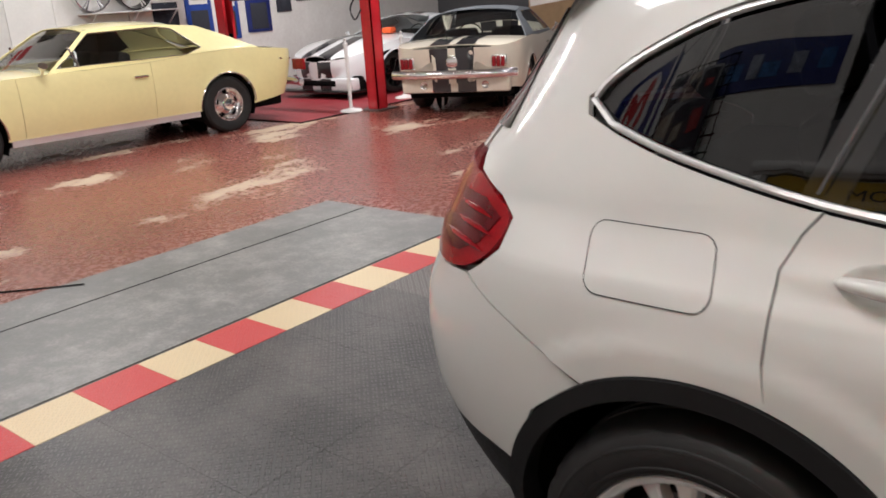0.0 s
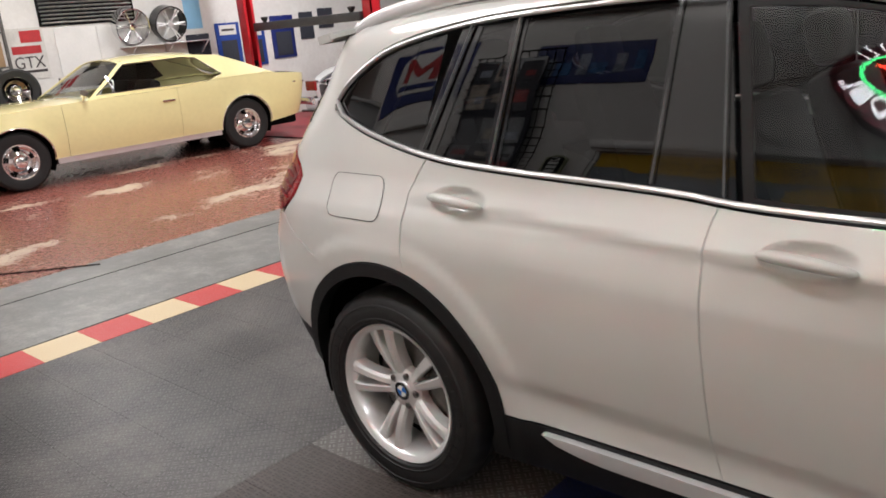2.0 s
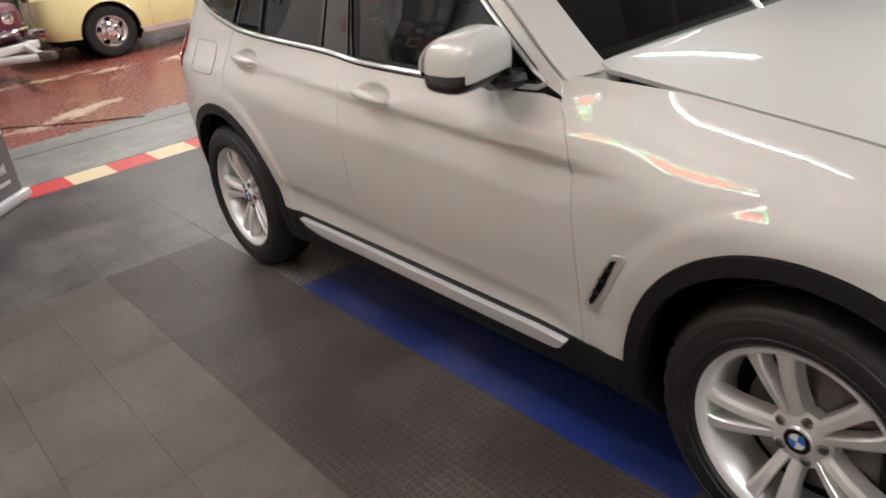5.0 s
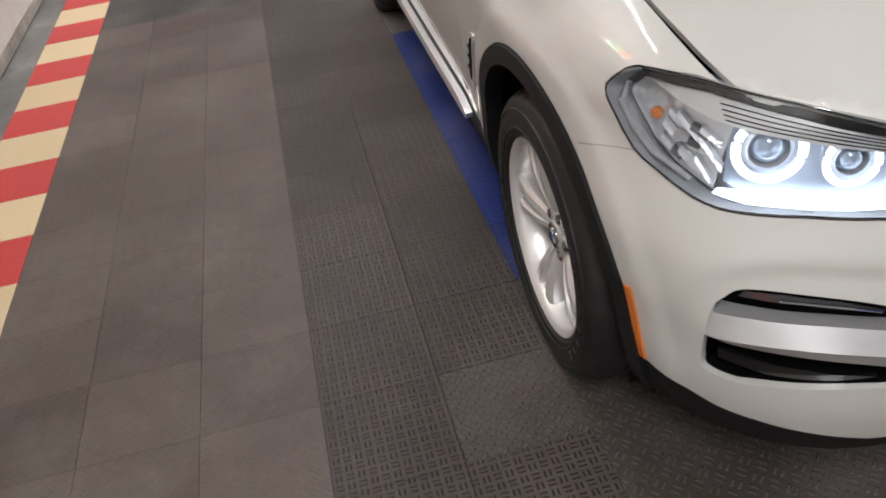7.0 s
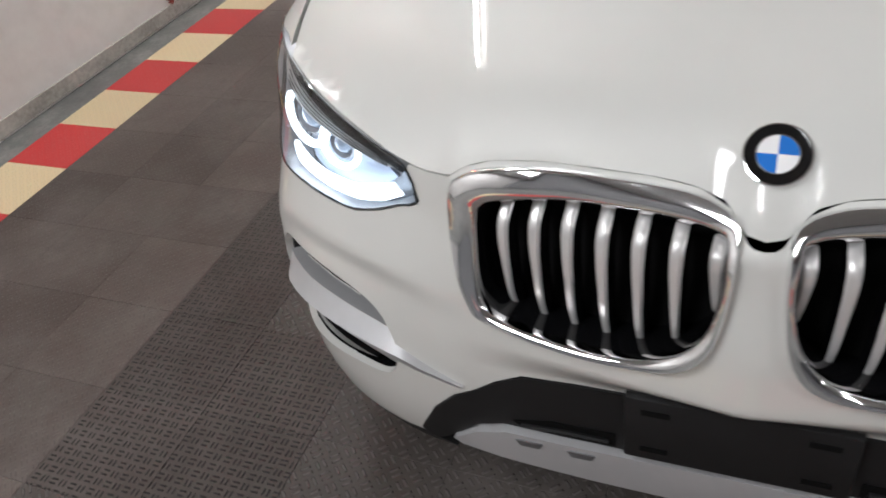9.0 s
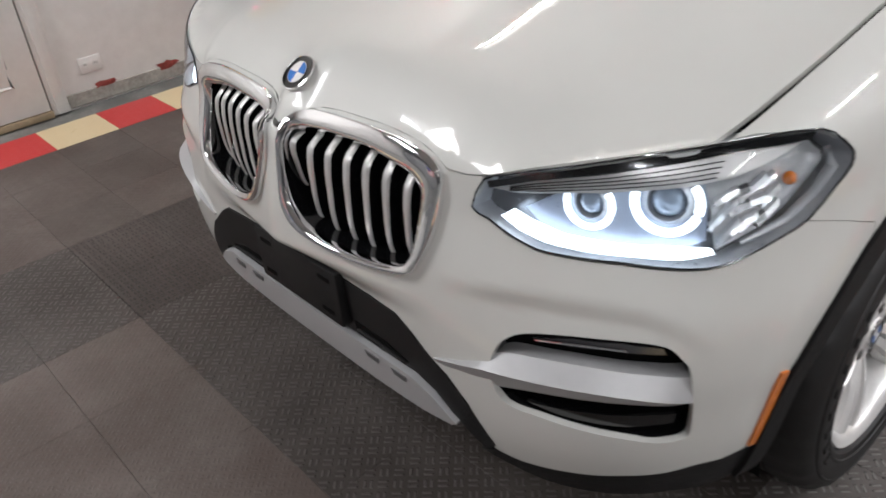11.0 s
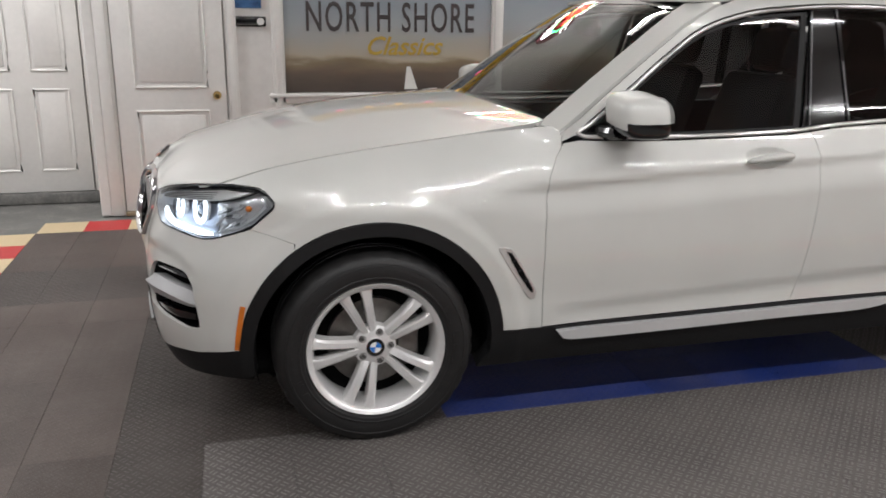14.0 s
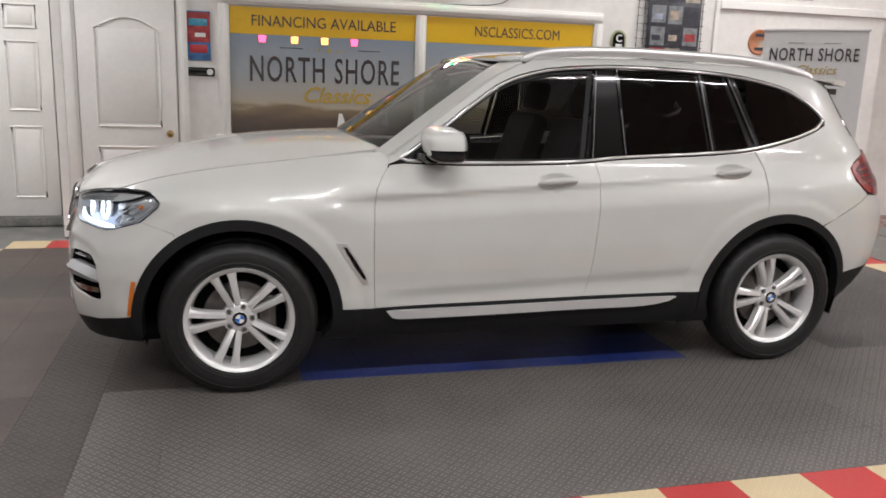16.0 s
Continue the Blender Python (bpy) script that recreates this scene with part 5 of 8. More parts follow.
        across = np.cross(Nn, (0.0, 0.0, 1.0))
        across /= np.linalg.norm(across, axis=1)[:, None]
        bm = bmesh.new()
        rails = []
        for side_, dep in ((-1, -0.034), (-1, -0.004), (-0.55, 0.0), (0.55, 0.0), (1, -0.004), (1, -0.034)):
            half = 0.0052 + 0.0036 * np.clip(t / 0.75, 0, 1)
            rails.append([bm.verts.new(p + a * (side_ * h) + n * (float(depth(q)) + dep)) for p, a, n, h, q in zip(P, across, Nn, half, t)])
        for q, (A, C) in enumerate(zip(rails, rails[1:])):
            for j in range(m_ - 1):
                bm.faces.new((A[j], A[j + 1], C[j + 1], C[j])).material_index = 0 if q in (1, 2, 3) else 1
        bmesh.ops.recalc_face_normals(bm, faces=bm.faces)
        part("grille_slat", bm, [BROW, GLOSS_BLACK], k, smooth=40)


def headlamp(car, s, N):
    """Headlamp: clear lens over a ribbed brow, two lit rings, a lit blade and a dark faceted bowl."""
    B = lambda pts: [(gy(y, z) if k == "y" else gx(y, z), z) for k, y, z in pts]
    poly = B([("y", 0.489, 0.882), ("y", 0.530, 0.897), ("y", 0.571, 0.910), ("y", 0.644, 0.928), ("y", 0.707, 0.942), ("y", 0.768, 0.951), ("x", -0.471, 0.956), ("x", -0.385, 0.950), ("x", -0.355, 0.928), ("x", -0.337, 0.904), ("x", -0.342, 0.885), ("x", -0.368, 0.861), ("x", -0.418, 0.8175), ("x", -0.467, 0.800), ("x", -0.538, 0.778), ("x", -0.576, 0.773), ("y", 0.777, 0.776), ("y", 0.712, 0.785), ("y", 0.636, 0.787), ("y", 0.593, 0.789), ("y", 0.543, 0.803), ("y", 0.505, 0.819), ("y", 0.472, 0.831)])
    poly = smooth_pts(poly, 2, closed=True)
    hl = part("headlamp", sheet(poly, N, 0.025, flange=0.02, lift=-0.055), LAMP_DARK, car, "clear headlamp with two lit daytime rings", smooth=50)
    rp = even(poly, 0.02)
    P, Nn = N(np.array([p[0] for p in rp]), np.array([p[1] for p in rp]))
    bm = bmesh.new()
    A = [bm.verts.new(p + n * 0.002) for p, n in zip(P, Nn)]
    C = [bm.verts.new(p - n * 0.055) for p, n in zip(P, Nn)]
    for i in range(len(A)):
        bm.faces.new((A[i], A[i - 1], C[i - 1], C[i]))
    part("lamp_wall", bm, LAMP_SILVER, hl)
    bm = bmesh.new()
    tube(bm, [*[p + n * 0.002 for p, n in zip(P, Nn)], P[0] + Nn[0] * 0.002], 0.0019, 6, caps=False)
    part("lamp_seal", bm, GLOSS_BLACK, hl)
    cov = part("lens", sheet(poly, N, 0.025, flange=0, lift=0.004), LENS, hl, "clear lens", smooth=60)
    cov.visible_shadow = False
    # dark band under the bonnet line and the ribbed silver brow below it
    band = B([("y", 0.492, 0.878), ("y", 0.571, 0.906), ("y", 0.644, 0.924), ("y", 0.707, 0.938), ("y", 0.768, 0.947), ("x", -0.471, 0.952), ("x", -0.39, 0.947), ("x", -0.40, 0.938), ("x", -0.50, 0.941), ("y", 0.768, 0.936), ("y", 0.707, 0.926), ("y", 0.644, 0.912), ("y", 0.571, 0.894), ("y", 0.497, 0.868)])
    part("lamp_band", sheet(band, N, 0.02, flange=0.006, lift=-0.003), GLOSS_BLACK, hl, smooth=50)
    brow = B([("y", 0.499, 0.866), ("y", 0.571, 0.892), ("y", 0.644, 0.910), ("y", 0.707, 0.924), ("y", 0.768, 0.934), ("x", -0.50, 0.939), ("x", -0.41, 0.936), ("x", -0.46, 0.921), ("x", -0.52, 0.905), ("y", 0.765, 0.896), ("y", 0.70, 0.890), ("y", 0.62, 0.880), ("y", 0.55, 0.868)])
    part("lamp_brow", sheet(brow, N, 0.02, flange=0.012, lift=-0.012), BROW, hl, smooth=50)
    for k in range(4):
        f = (k + 1) / 5
        ys_ = np.linspace(0.53, 0.79, 16)
        zs_ = np.interp(ys_, [0.50, 0.571, 0.644, 0.707, 0.768, 0.82], [0.866, 0.892, 0.910, 0.924, 0.934, 0.938]) * (1 - f) + np.interp(ys_, [0.50, 0.55, 0.62, 0.70, 0.765, 0.82], [0.862, 0.868, 0.880, 0.890, 0.897, 0.905]) * f
        P, Nn = N(np.array([gy(a, b) for a, b in zip(ys_, zs_)]), zs_)
        part("brow_rib", tube_bm([p - n * 0.0105 for p, n in zip(P, Nn)], 0.0011, 5), GLOSS_BLACK, hl)
    # chamber behind the rings, their bluish glow put into its pale colour; lit blade along the foot
    chamber = B([("y", 0.545, 0.835), ("y", 0.60, 0.868), ("y", 0.70, 0.884), ("y", 0.80, 0.892), ("x", -0.545, 0.86), ("x", -0.555, 0.80), ("y", 0.78, 0.790), ("y", 0.66, 0.798), ("y", 0.58, 0.812)])
    part("lamp_chamber", sheet(chamber, N, 0.02, flange=0.004, lift=-0.050), CHAMBER, hl, smooth=50)
    blade = B([("y", 0.515, 0.822), ("y", 0.553, 0.806), ("y", 0.60, 0.796), ("y", 0.66, 0.792), ("y", 0.73, 0.789), ("x", -0.60, 0.783), ("x", -0.555, 0.786), ("x", -0.558, 0.795), ("y", 0.77, 0.803), ("y", 0.69, 0.808), ("y", 0.62, 0.813), ("y", 0.565, 0.826), ("y", 0.535, 0.836)])
    part("daytime_blade", sheet(blade, N, 0.016, flange=0.008, lift=-0.020), LAMP_GLOW, hl, "lit daytime running blade", smooth=50)
    for y, z, r in ((0.652, 0.862, 0.043), (0.752, 0.868, 0.056)):
        P, Nn = N(np.array([gy(y, z)]), np.array([z]))
        p, n = Vector(P[0]), Vector(Nn[0])
        n = (n + Vector((-0.9, 0, 0))).normalized()
        m = Matrix.Translation(p - Vector(Nn[0]) * 0.034) @ (-n).to_track_quat("Y", "Z").to_matrix().to_4x4()
        # an open ring: the top is cut flat under the brow
        a0, a1 = math.radians(38), math.radians(-218)
        line = [(r * 0.88 * math.cos(a0 + (a1 - a0) * q / 30), -0.006, r * 0.88 * math.sin(a0 + (a1 - a0) * q / 30)) for q in range(31)]
        ring = part("light_ring", tube_bm(line, r * 0.125, 8, flat=1.0), LAMP_GLOW, hl, "lit daytime ring", m=m)
        bm = bmesh.new()
        lathe(bm, [(0.0001, -0.010), (r * 0.22, -0.008), (r * 0.42, 0.0), (r * 0.5, 0.010)], 28)
        part("projector", bm, GLASS_BALL, ring, "projector lens")
        bm = bmesh.new()
        lathe(bm, [(r * 0.52, 0.008), (r * 0.56, -0.004), (r * 0.70, 0.004), (r * 0.76, 0.016)], 28)
        part("projector_rim", bm, LAMP_SILVER, ring)
    P, Nn = N(np.array([gx(-0.43, 0.880)]), np.array([0.880]))
    bm = bmesh.new()
    bmesh.ops.create_uvsphere(bm, u_segments=12, v_segments=8, radius=0.011)
    part("indicator_bulb", bm, ORANGE_LENS, hl, "amber indicator bulb", m=Matrix.Translation(Vector(P[0]) - Vector(Nn[0]) * 0.028))
    # a silvered outer bowl with stepped flutes
    bowl = B([("x", -0.545, 0.785), ("x", -0.467, 0.806), ("x", -0.42, 0.828), ("x", -0.372, 0.868), ("x", -0.352, 0.888), ("x", -0.354, 0.906), ("x", -0.372, 0.930), ("x", -0.40, 0.940), ("x", -0.46, 0.921), ("x", -0.52, 0.905), ("x", -0.548, 0.89)])
    part("reflector_bowl", sheet(bowl, N, 0.02, flange=0.004, lift=-0.045), FACETS, hl, smooth=50)
    rng = random.Random(11)
    for k in range(15):
        xc, zc_ = -0.525 + 0.017 * (k % 5) + rng.uniform(-0.006, 0.006), 0.812 + 0.027 * (k // 5) + 0.004 * (k % 5)
        wide, tilt = rng.uniform(0.010, 0.022), rng.uniform(0.1, 0.9)
        xs_ = np.linspace(xc - wide, xc + wide, 5)
        zs_ = zc_ + (xs_ - xc) * tilt
        P, Nn = N(np.array([gx(a, b) for a, b in zip(xs_, zs_)]), zs_)
        bm = bmesh.new()
        up_ = np.array((0.0, 0.0, 1.0))
        rails = [[bm.verts.new(p - n * d_ + up_ * h_) for p, n in zip(P, Nn)] for d_, h_ in ((0.044, -0.007), (0.030, -0.005), (0.036, 0.003), (0.044, 0.007))]
        for A, C in zip(rails, rails[1:]):
            for j in range(4):
                bm.faces.new((A[j], A[j + 1], C[j + 1], C[j]))
        bmesh.ops.recalc_face_normals(bm, faces=bm.faces)
        part("reflector_facet", bm, (LAMP_SILVER, FACETS, FACETS, LAMP_DARK)[k % 4], hl, smooth=20)
    P, Nn = N(np.array([gx(a, b) for a, b in ((-0.52, 0.800), (-0.45, 0.820), (-0.40, 0.852), (-0.365, 0.888), (-0.372, 0.920))]), np.array([0.800, 0.820, 0.852, 0.888, 0.920]))
    part("reflector_edge", tube_bm([p - n * 0.012 for p, n in zip(P, Nn)], [0.004, 0.007, 0.008, 0.009, 0.006], 6), LAMP_SILVER, hl)


def front_middle(car):
    """Plate carrier on the apron and the bridge between the grilles."""
    pl = part("plate_carrier", box_bm(-0.022, 0.004, -0.155, 0.155, 0.465, 0.598, bevel=0.006), BLACK, car, "empty black number plate carrier", m=pose(-0.812, 0, 0.0))
    for y in (-0.11, 0.11):
        for z in (0.492, 0.572):
            part("slot", box_bm(-0.0235, -0.0218, y - 0.02, y + 0.02, z - 0.005, z + 0.005), VOID, pl)


def cabin(car):
    """What shows through the clear panes: seats, dash, wheel, trims."""
    def seat(x, y, back=True):
        st = new("seat")
        st.parent = car
        st.matrix_basis = pose(x, y, 0)
        part("cushion", box_bm(-0.26, 0.26, -0.24, 0.24, 0.55, 0.72, bevel=0.06), CABIN, st)
        part("backrest", box_bm(-0.07, 0.07, -0.23, 0.23, 0.0, 0.64, bevel=0.06, m=pose(0.22, 0, 0.68, 0, 18, 0)), CABIN, st)
        part("headrest", box_bm(-0.05, 0.05, -0.13, 0.13, 0.0, 0.19, bevel=0.045, m=pose(0.43, 0, 1.30, 0, 14, 0)), CABIN, st)
    for y in (-0.38, 0.38):
        seat(1.45, y)
        seat(2.35, y)
    part("dashboard", box_bm(0.66, 1.02, -0.70, 0.70, 0.80, 1.085, bevel=0.06), CABIN, car)
    bm = bmesh.new()
    lathe(bm, [(0.165, 0), (0.172, -0.014), (0.19, -0.016), (0.198, 0.0), (0.19, 0.016), (0.172, 0.014), (0.165, 0)], 32, axis="z")
    for a in (0, 120, 240):
        box(bm, 0.0, 0.175, -0.02, 0.02, -0.01, 0.01, m=pose(0, 0, 0, 0, 0, a + 90))
    part("steering_wheel", bm, CABIN, car, m=pose(1.13, -0.38, 1.02, 0, -65, 0))
    part("parcel_shelf", box_bm(2.85, 3.3, -0.62, 0.62, 1.02, 1.05, bevel=0.01), CABIN, car)
    part("headliner", box_bm(1.40, 3.2, -0.58, 0.58, 1.545, 1.56, bevel=0.004), CABIN, car)
    for s in (-1, 1):
        part("door_trim", box_bm(0.76, 2.7, min(s * 0.75, s * 0.82), max(s * 0.75, s * 0.82), 0.42, 1.06, bevel=0.015), CABIN, car)
    part("rear_view_mirror", box_bm(-0.02, 0.02, -0.12, 0.12, -0.035, 0.035, bevel=0.012, m=pose(1.16, 0, 1.47)), GLOSS_BLACK, car)


EDGE_GREY = mat("dark_satin_edge", (0.16, 0.16, 0.165), 0.4, 0.6, var=0.1)
FOG_DARK = mat("dark_lamp_glass", (0.05, 0.05, 0.055), 0.1, 0.3, coat=1.0, var=0.2, scale=30)
BOLT_DARK = mat("dark_bolt_steel", (0.13, 0.125, 0.12), 0.4, 0.7, var=0.2, scale=30)
LAMP_DARK = mat("dark_lamp_housing", (0.16, 0.165, 0.175), 0.25, 0.7, var=0.2, scale=20)
CHAMBER = mat("glow_tinted_lamp_chamber", (0.34, 0.38, 0.46), 0.3, 0.4, var=0.1, scale=20)
BROW = mat("silver_lamp_brow", (0.60, 0.59, 0.58), 0.35, 0.4, var=0.05)
LAMP_SILVER = mat("lamp_housing_silver", (0.42, 0.43, 0.45), 0.3, 0.4, var=0.2, scale=20)
FACETS = mat("faceted_lamp_reflector", (0.78, 0.79, 0.81), 0.12, 0.6, var=0.05, bump=1.0, bscale=45)
SILL_SILVER = mat("bright_silver_plastic", (0.72, 0.72, 0.72), 0.32, 0.5, var=0.05)
GLASS_BALL = mat("projector_glass", (0.30, 0.36, 0.45), 0.05, 0.3, coat=1.0, var=0.1)
build_suv()


# ---- doors, windows and signs on the wall ----
def print_mat(name, stops, noise_amt=0.25, scale=3.0):
    """A printed picture: bands of colour by height with soft cloud-like noise."""
    m, nt, b = base_mat(name)
    geo = nt.nodes.new("ShaderNodeNewGeometry").outputs["Position"]
    sep = nt.nodes.new("ShaderNodeSeparateXYZ")
    nt.links.new(geo, sep.inputs[0])
    mp = nt.nodes.new("ShaderNodeMapping")
    mp.inputs["Scale"].default_value = (0.5, 1, 2.0)
    nt.links.new(geo, mp.inputs[0])
    n = noise_tex(nt, mp.outputs[0], scale, 5)
    z = calc(nt, "MULTIPLY_ADD", calc(nt, "SUBTRACT", n, 0.5), noise_amt, sep.outputs[2])
    nt.links.new(ramp(nt, ramp_f(nt, z, 0.9, 2.1), stops), b.inputs["Base Color"])
    b.inputs["Roughness"].default_value = 0.25
    b.inputs["Coat Weight"].default_value = 0.5
    return m


PRINT = print_mat("printed_road_scene", [(0.0, (0.05, 0.04, 0.035)), (0.14, (0.11, 0.08, 0.06)), (0.22, (0.20, 0.15, 0.09)), (0.26, (0.40, 0.35, 0.27)), (0.45, (0.34, 0.36, 0.37)), (1.0, (0.17, 0.24, 0.33))])
YELLOW_FILM = mat("yellow_sign_film", (0.70, 0.42, 0.01), 0.3, coat=0.4, var=0.05, scale=2)
INK = mat("dark_ink", (0.05, 0.04, 0.04), 0.4, var=0.2)
GOLD_INK = mat("gold_ink", (0.42, 0.28, 0.04), 0.4, var=0.15)
PALE_INK = mat("pale_ink", (0.7, 0.69, 0.66), 0.4, var=0.1)
BRASS = mat("polished_brass", (0.62, 0.44, 0.18), 0.15, 1.0, var=0.1)
BANNER_WHITE = mat("banner_vinyl", (0.62, 0.62, 0.62), 0.45, var=0.06, scale=2)
BANNER_GREY = mat("banner_dark_grey", (0.16, 0.15, 0.155), 0.45, var=0.08, scale=2)
NAVY = mat("navy_vinyl", (0.012, 0.022, 0.14), 0.35, var=0.2, scale=3)
BLUE_MAT = mat("blue_carpet_edge", (0.015, 0.05, 0.26), 0.9, var=0.25, scale=30, bump=0.3, bscale=300)
DARK_MAT = mat("charcoal_carpet", (0.03, 0.033, 0.045), 0.95, var=0.3, scale=30, bump=0.3, bscale=300)
PINK_GLOW, AMBER_GLOW = glow("pink_lamp_glow", (1.0, 0.12, 0.28), 2.2), glow("amber_lamp_glow", (1.0, 0.55, 0.15), 2.2)
RED_PLASTIC = mat("red_vinyl", (0.45, 0.03, 0.035), 0.4, var=0.2)
PHOTO = [mat("print_" + n, c, 0.25, var=0.6, scale=14) for n, c in (("red", (0.34, 0.05, 0.05)), ("grey", (0.20, 0.21, 0.22)), ("tan", (0.36, 0.30, 0.24)), ("dark", (0.04, 0.04, 0.05)), ("steel", (0.30, 0.33, 0.40)), ("blue", (0.06, 0.16, 0.36)))]


def slab(name, x0, x1, z0, z1, y1, t, material, parent=None, bevel=0.0, label=""):
    """A flat board whose back is at y1, t thick towards -y."""
    return part(name, box_bm(x0, x1, y1 - t, y1, z0, z1, bevel=bevel), material, parent, label)


def words(name, text, x, y, z, size, width, material, parent, shear=0.0, bold=0.0, m=None, spacing=1.0):
    bm = text_bm(text, size, width, shear=shear, bold=bold, spacing=spacing)
    return part(name, bm, material, parent, m=(m if m is not None else Matrix.Identity(4)) @ pose(x, y, z), smooth=0)


def panel_frame(bm, x0, x1, z0, z1, y, arch=0.0):
    """A raised moulding round a door panel."""
    pts = [(x0, z0), (x1, z0), (x1, z1)]
    if arch:
        pts += [(x1 + (x0 - x1) * t, z1 + arch * math.sin(math.pi * t)) for t in np.linspace(0.08, 0.92, 11)]
    pts += [(x0, z1)]
    ring = even(pts, 0.2)
    tube(bm, [*[(x, y, z) for x, z in ring], (ring[0][0], y, ring[0][1])], 0.011, 6, caps=False)


def build_doors():
    d = tagged(thing("door_1", "closed white panelled door with a brass knob", "door"), kind="structure")
    slab("door_leaf", -1.27, -0.475, 0.035, 2.06, WALL_Y - 0.012, 0.03, TRIM, d, 0.003)
    bm = bmesh.new()
    panel_frame(bm, -1.13, -0.61, 0.98, 1.80, WALL_Y - 0.042, 0.10)
    part("upper_panel", bm, TRIM, d)
    bm = bmesh.new()
    panel_frame(bm, -1.13, -0.61, 0.20, 0.80, WALL_Y - 0.042)
    part("lower_panel", bm, TRIM, d)
    part("panel_face", box_bm(-1.10, -0.64, WALL_Y - 0.048, WALL_Y - 0.040, 1.02, 1.80, bevel=0.004), TRIM, d)
    part("panel_face", box_bm(-1.10, -0.64, WALL_Y - 0.048, WALL_Y - 0.040, 0.23, 0.77, bevel=0.004), TRIM, d)
    part("door_knob", lathe_bm([(0.0001, -0.062), (0.018, -0.06), (0.027, -0.045), (0.022, -0.03), (0.011, -0.022), (0.011, -0.008), (0.03, -0.006), (0.032, 0.0)], 24), BRASS, d, "round brass knob", m=pose(-0.543, WALL_Y - 0.042, 0.917))
    for x0, x1 in ((-1.40, -1.28), (-0.465, -0.375)):
        fr = part("door_casing", box_bm(x0, x1, WALL_Y - 0.03, WALL_Y, 0.0, 2.10, bevel=0.006), TRIM, d)
        part("casing_bead", box_bm(x0 + 0.02, x1 - 0.02, WALL_Y - 0.042, WALL_Y - 0.028, 0.0, 2.10, bevel=0.006), TRIM, fr)
    part("door_casing", box_bm(-1.40, -0.375, WALL_Y - 0.032, WALL_Y, 2.075, 2.17, bevel=0.006), TRIM, d)
    part("threshold", box_bm(-1.28, -0.465, WALL_Y - 0.05, WALL_Y - 0.012, -0.004, 0.03, bevel=0.004), mat("worn_wood", (0.32, 0.24, 0.15), 0.6, var=0.3, scale=12), d)
    d = tagged(thing("door_2", "closed white six-panel door at the set-back wall", "door"), kind="structure")
    y = 3.60
    slab("door_leaf", -2.50, -1.585, 0.09, 2.12, y - 0.012, 0.03, TRIM, d, 0.003)
    for z0, z1 in ((1.80, 2.0), (1.07, 1.68), (0.27, 0.92)):
        for x0, x1 in ((-2.38, -2.12), (-1.96, -1.70)):
            bm = bmesh.new()
            panel_frame(bm, x0, x1, z0, z1, y - 0.042)
            part("door_panel", bm, TRIM, d)
            part("panel_face", box_bm(x0 + 0.03, x1 - 0.03, y - 0.047, y - 0.040, z0 + 0.03, z1 - 0.03, bevel=0.004), TRIM, d)
    part("door_casing", box_bm(-1.575, -1.47, y - 0.03, y, 0.0, 2.2, bevel=0.006), TRIM, d)
    part("step", box_bm(-2.6, -1.45, y - 0.07, y - 0.004, -0.004, 0.085, bevel=0.006), CONCRETE, d)
    structure("wall_corner_trim", box_bm(-1.46, -1.384, WALL_Y - 0.035, 3.59, 0.0, 2.3, bevel=0.008), TRIM, "white corner board between two doors", "trim")


def build_window(name, x0, x1, words_top, full):
    w = tagged(thing(name, "printed window with a yellow header strip and white frame", "window"), kind="structure")
    y = WALL_Y
    z0, z1, zb = 0.93, 2.045, 1.812
    slab("pane", x0, x1, z0, zb, y - 0.002, 0.012, PRINT, w, label="printed road scene on glass")
    slab("header_strip", x0, x1, zb, z1, y - 0.002, 0.0135, YELLOW_FILM, w, label="yellow header strip")
    cx = (x0 + x1) / 2
    words("lettering", words_top, cx + (0.0 if full else 0.06), y - 0.017, 1.925, 0.135, 1.30 if full else 0.86, INK, w)
    if full:
        words("lettering", "NORTH SHORE", cx + 0.01, y - 0.016, 1.50, 0.32, 1.36, INK, w, bold=0.003, spacing=1.14)
        words("lettering", "Classics", cx + 0.10, y - 0.016, 1.285, 0.20, 0.62, GOLD_INK, w, shear=0.35, bold=0.003)
        for a, b in ((0.42, 0.62), (1.13, 1.33)):
            slab("sign_line", a, b, 1.700, 1.706, y - 0.014, 0.003, INK, w)
        for i, (x, r) in enumerate(((0.70, 0.010), (0.77, 0.017), (0.86, 0.026), (0.95, 0.017), (1.02, 0.010))):
            bm = bmesh.new()
            n = 10
            star = [bm.verts.new((x + (r if k % 2 == 0 else r * 0.45) * math.sin(2 * math.pi * k / n), y - 0.016, 1.692 + (r if k % 2 == 0 else r * 0.45) * math.cos(2 * math.pi * k / n))) for k in range(n)]
            bm.faces.new(star)
            part("star", bm, GOLD_INK, w, smooth=0)
        for x, g in ((0.265, PINK_GLOW), (0.55, AMBER_GLOW), (0.82, AMBER_GLOW), (1.09, PINK_GLOW)):
            shade = lathe_bm([(0.012, 0.03), (0.034, 0.026), (0.028, -0.03), (0.0001, -0.03)], 12, axis="z")
            bmesh.ops.transform(shade, matrix=Matrix.Diagonal((1, 0.15, 1, 1)), verts=shade.verts)
            part("lamp_shade", shade, g, w, "small lit coloured lamp shade", m=pose(x, y - 0.018, 1.775))
    sign_road = [(x0 + 0.95, z0 + 0.02), (x0 + 1.06, z0 + 0.02), (x0 + 1.0, z0 + 0.20), (x0 + 0.97, z0 + 0.20)]
    bm = bmesh.new()
    bm.faces.new([bm.verts.new((x, y - 0.0155, z)) for x, z in sign_road])
    part("road_line", bm, PALE_INK, w, smooth=0)
    return w


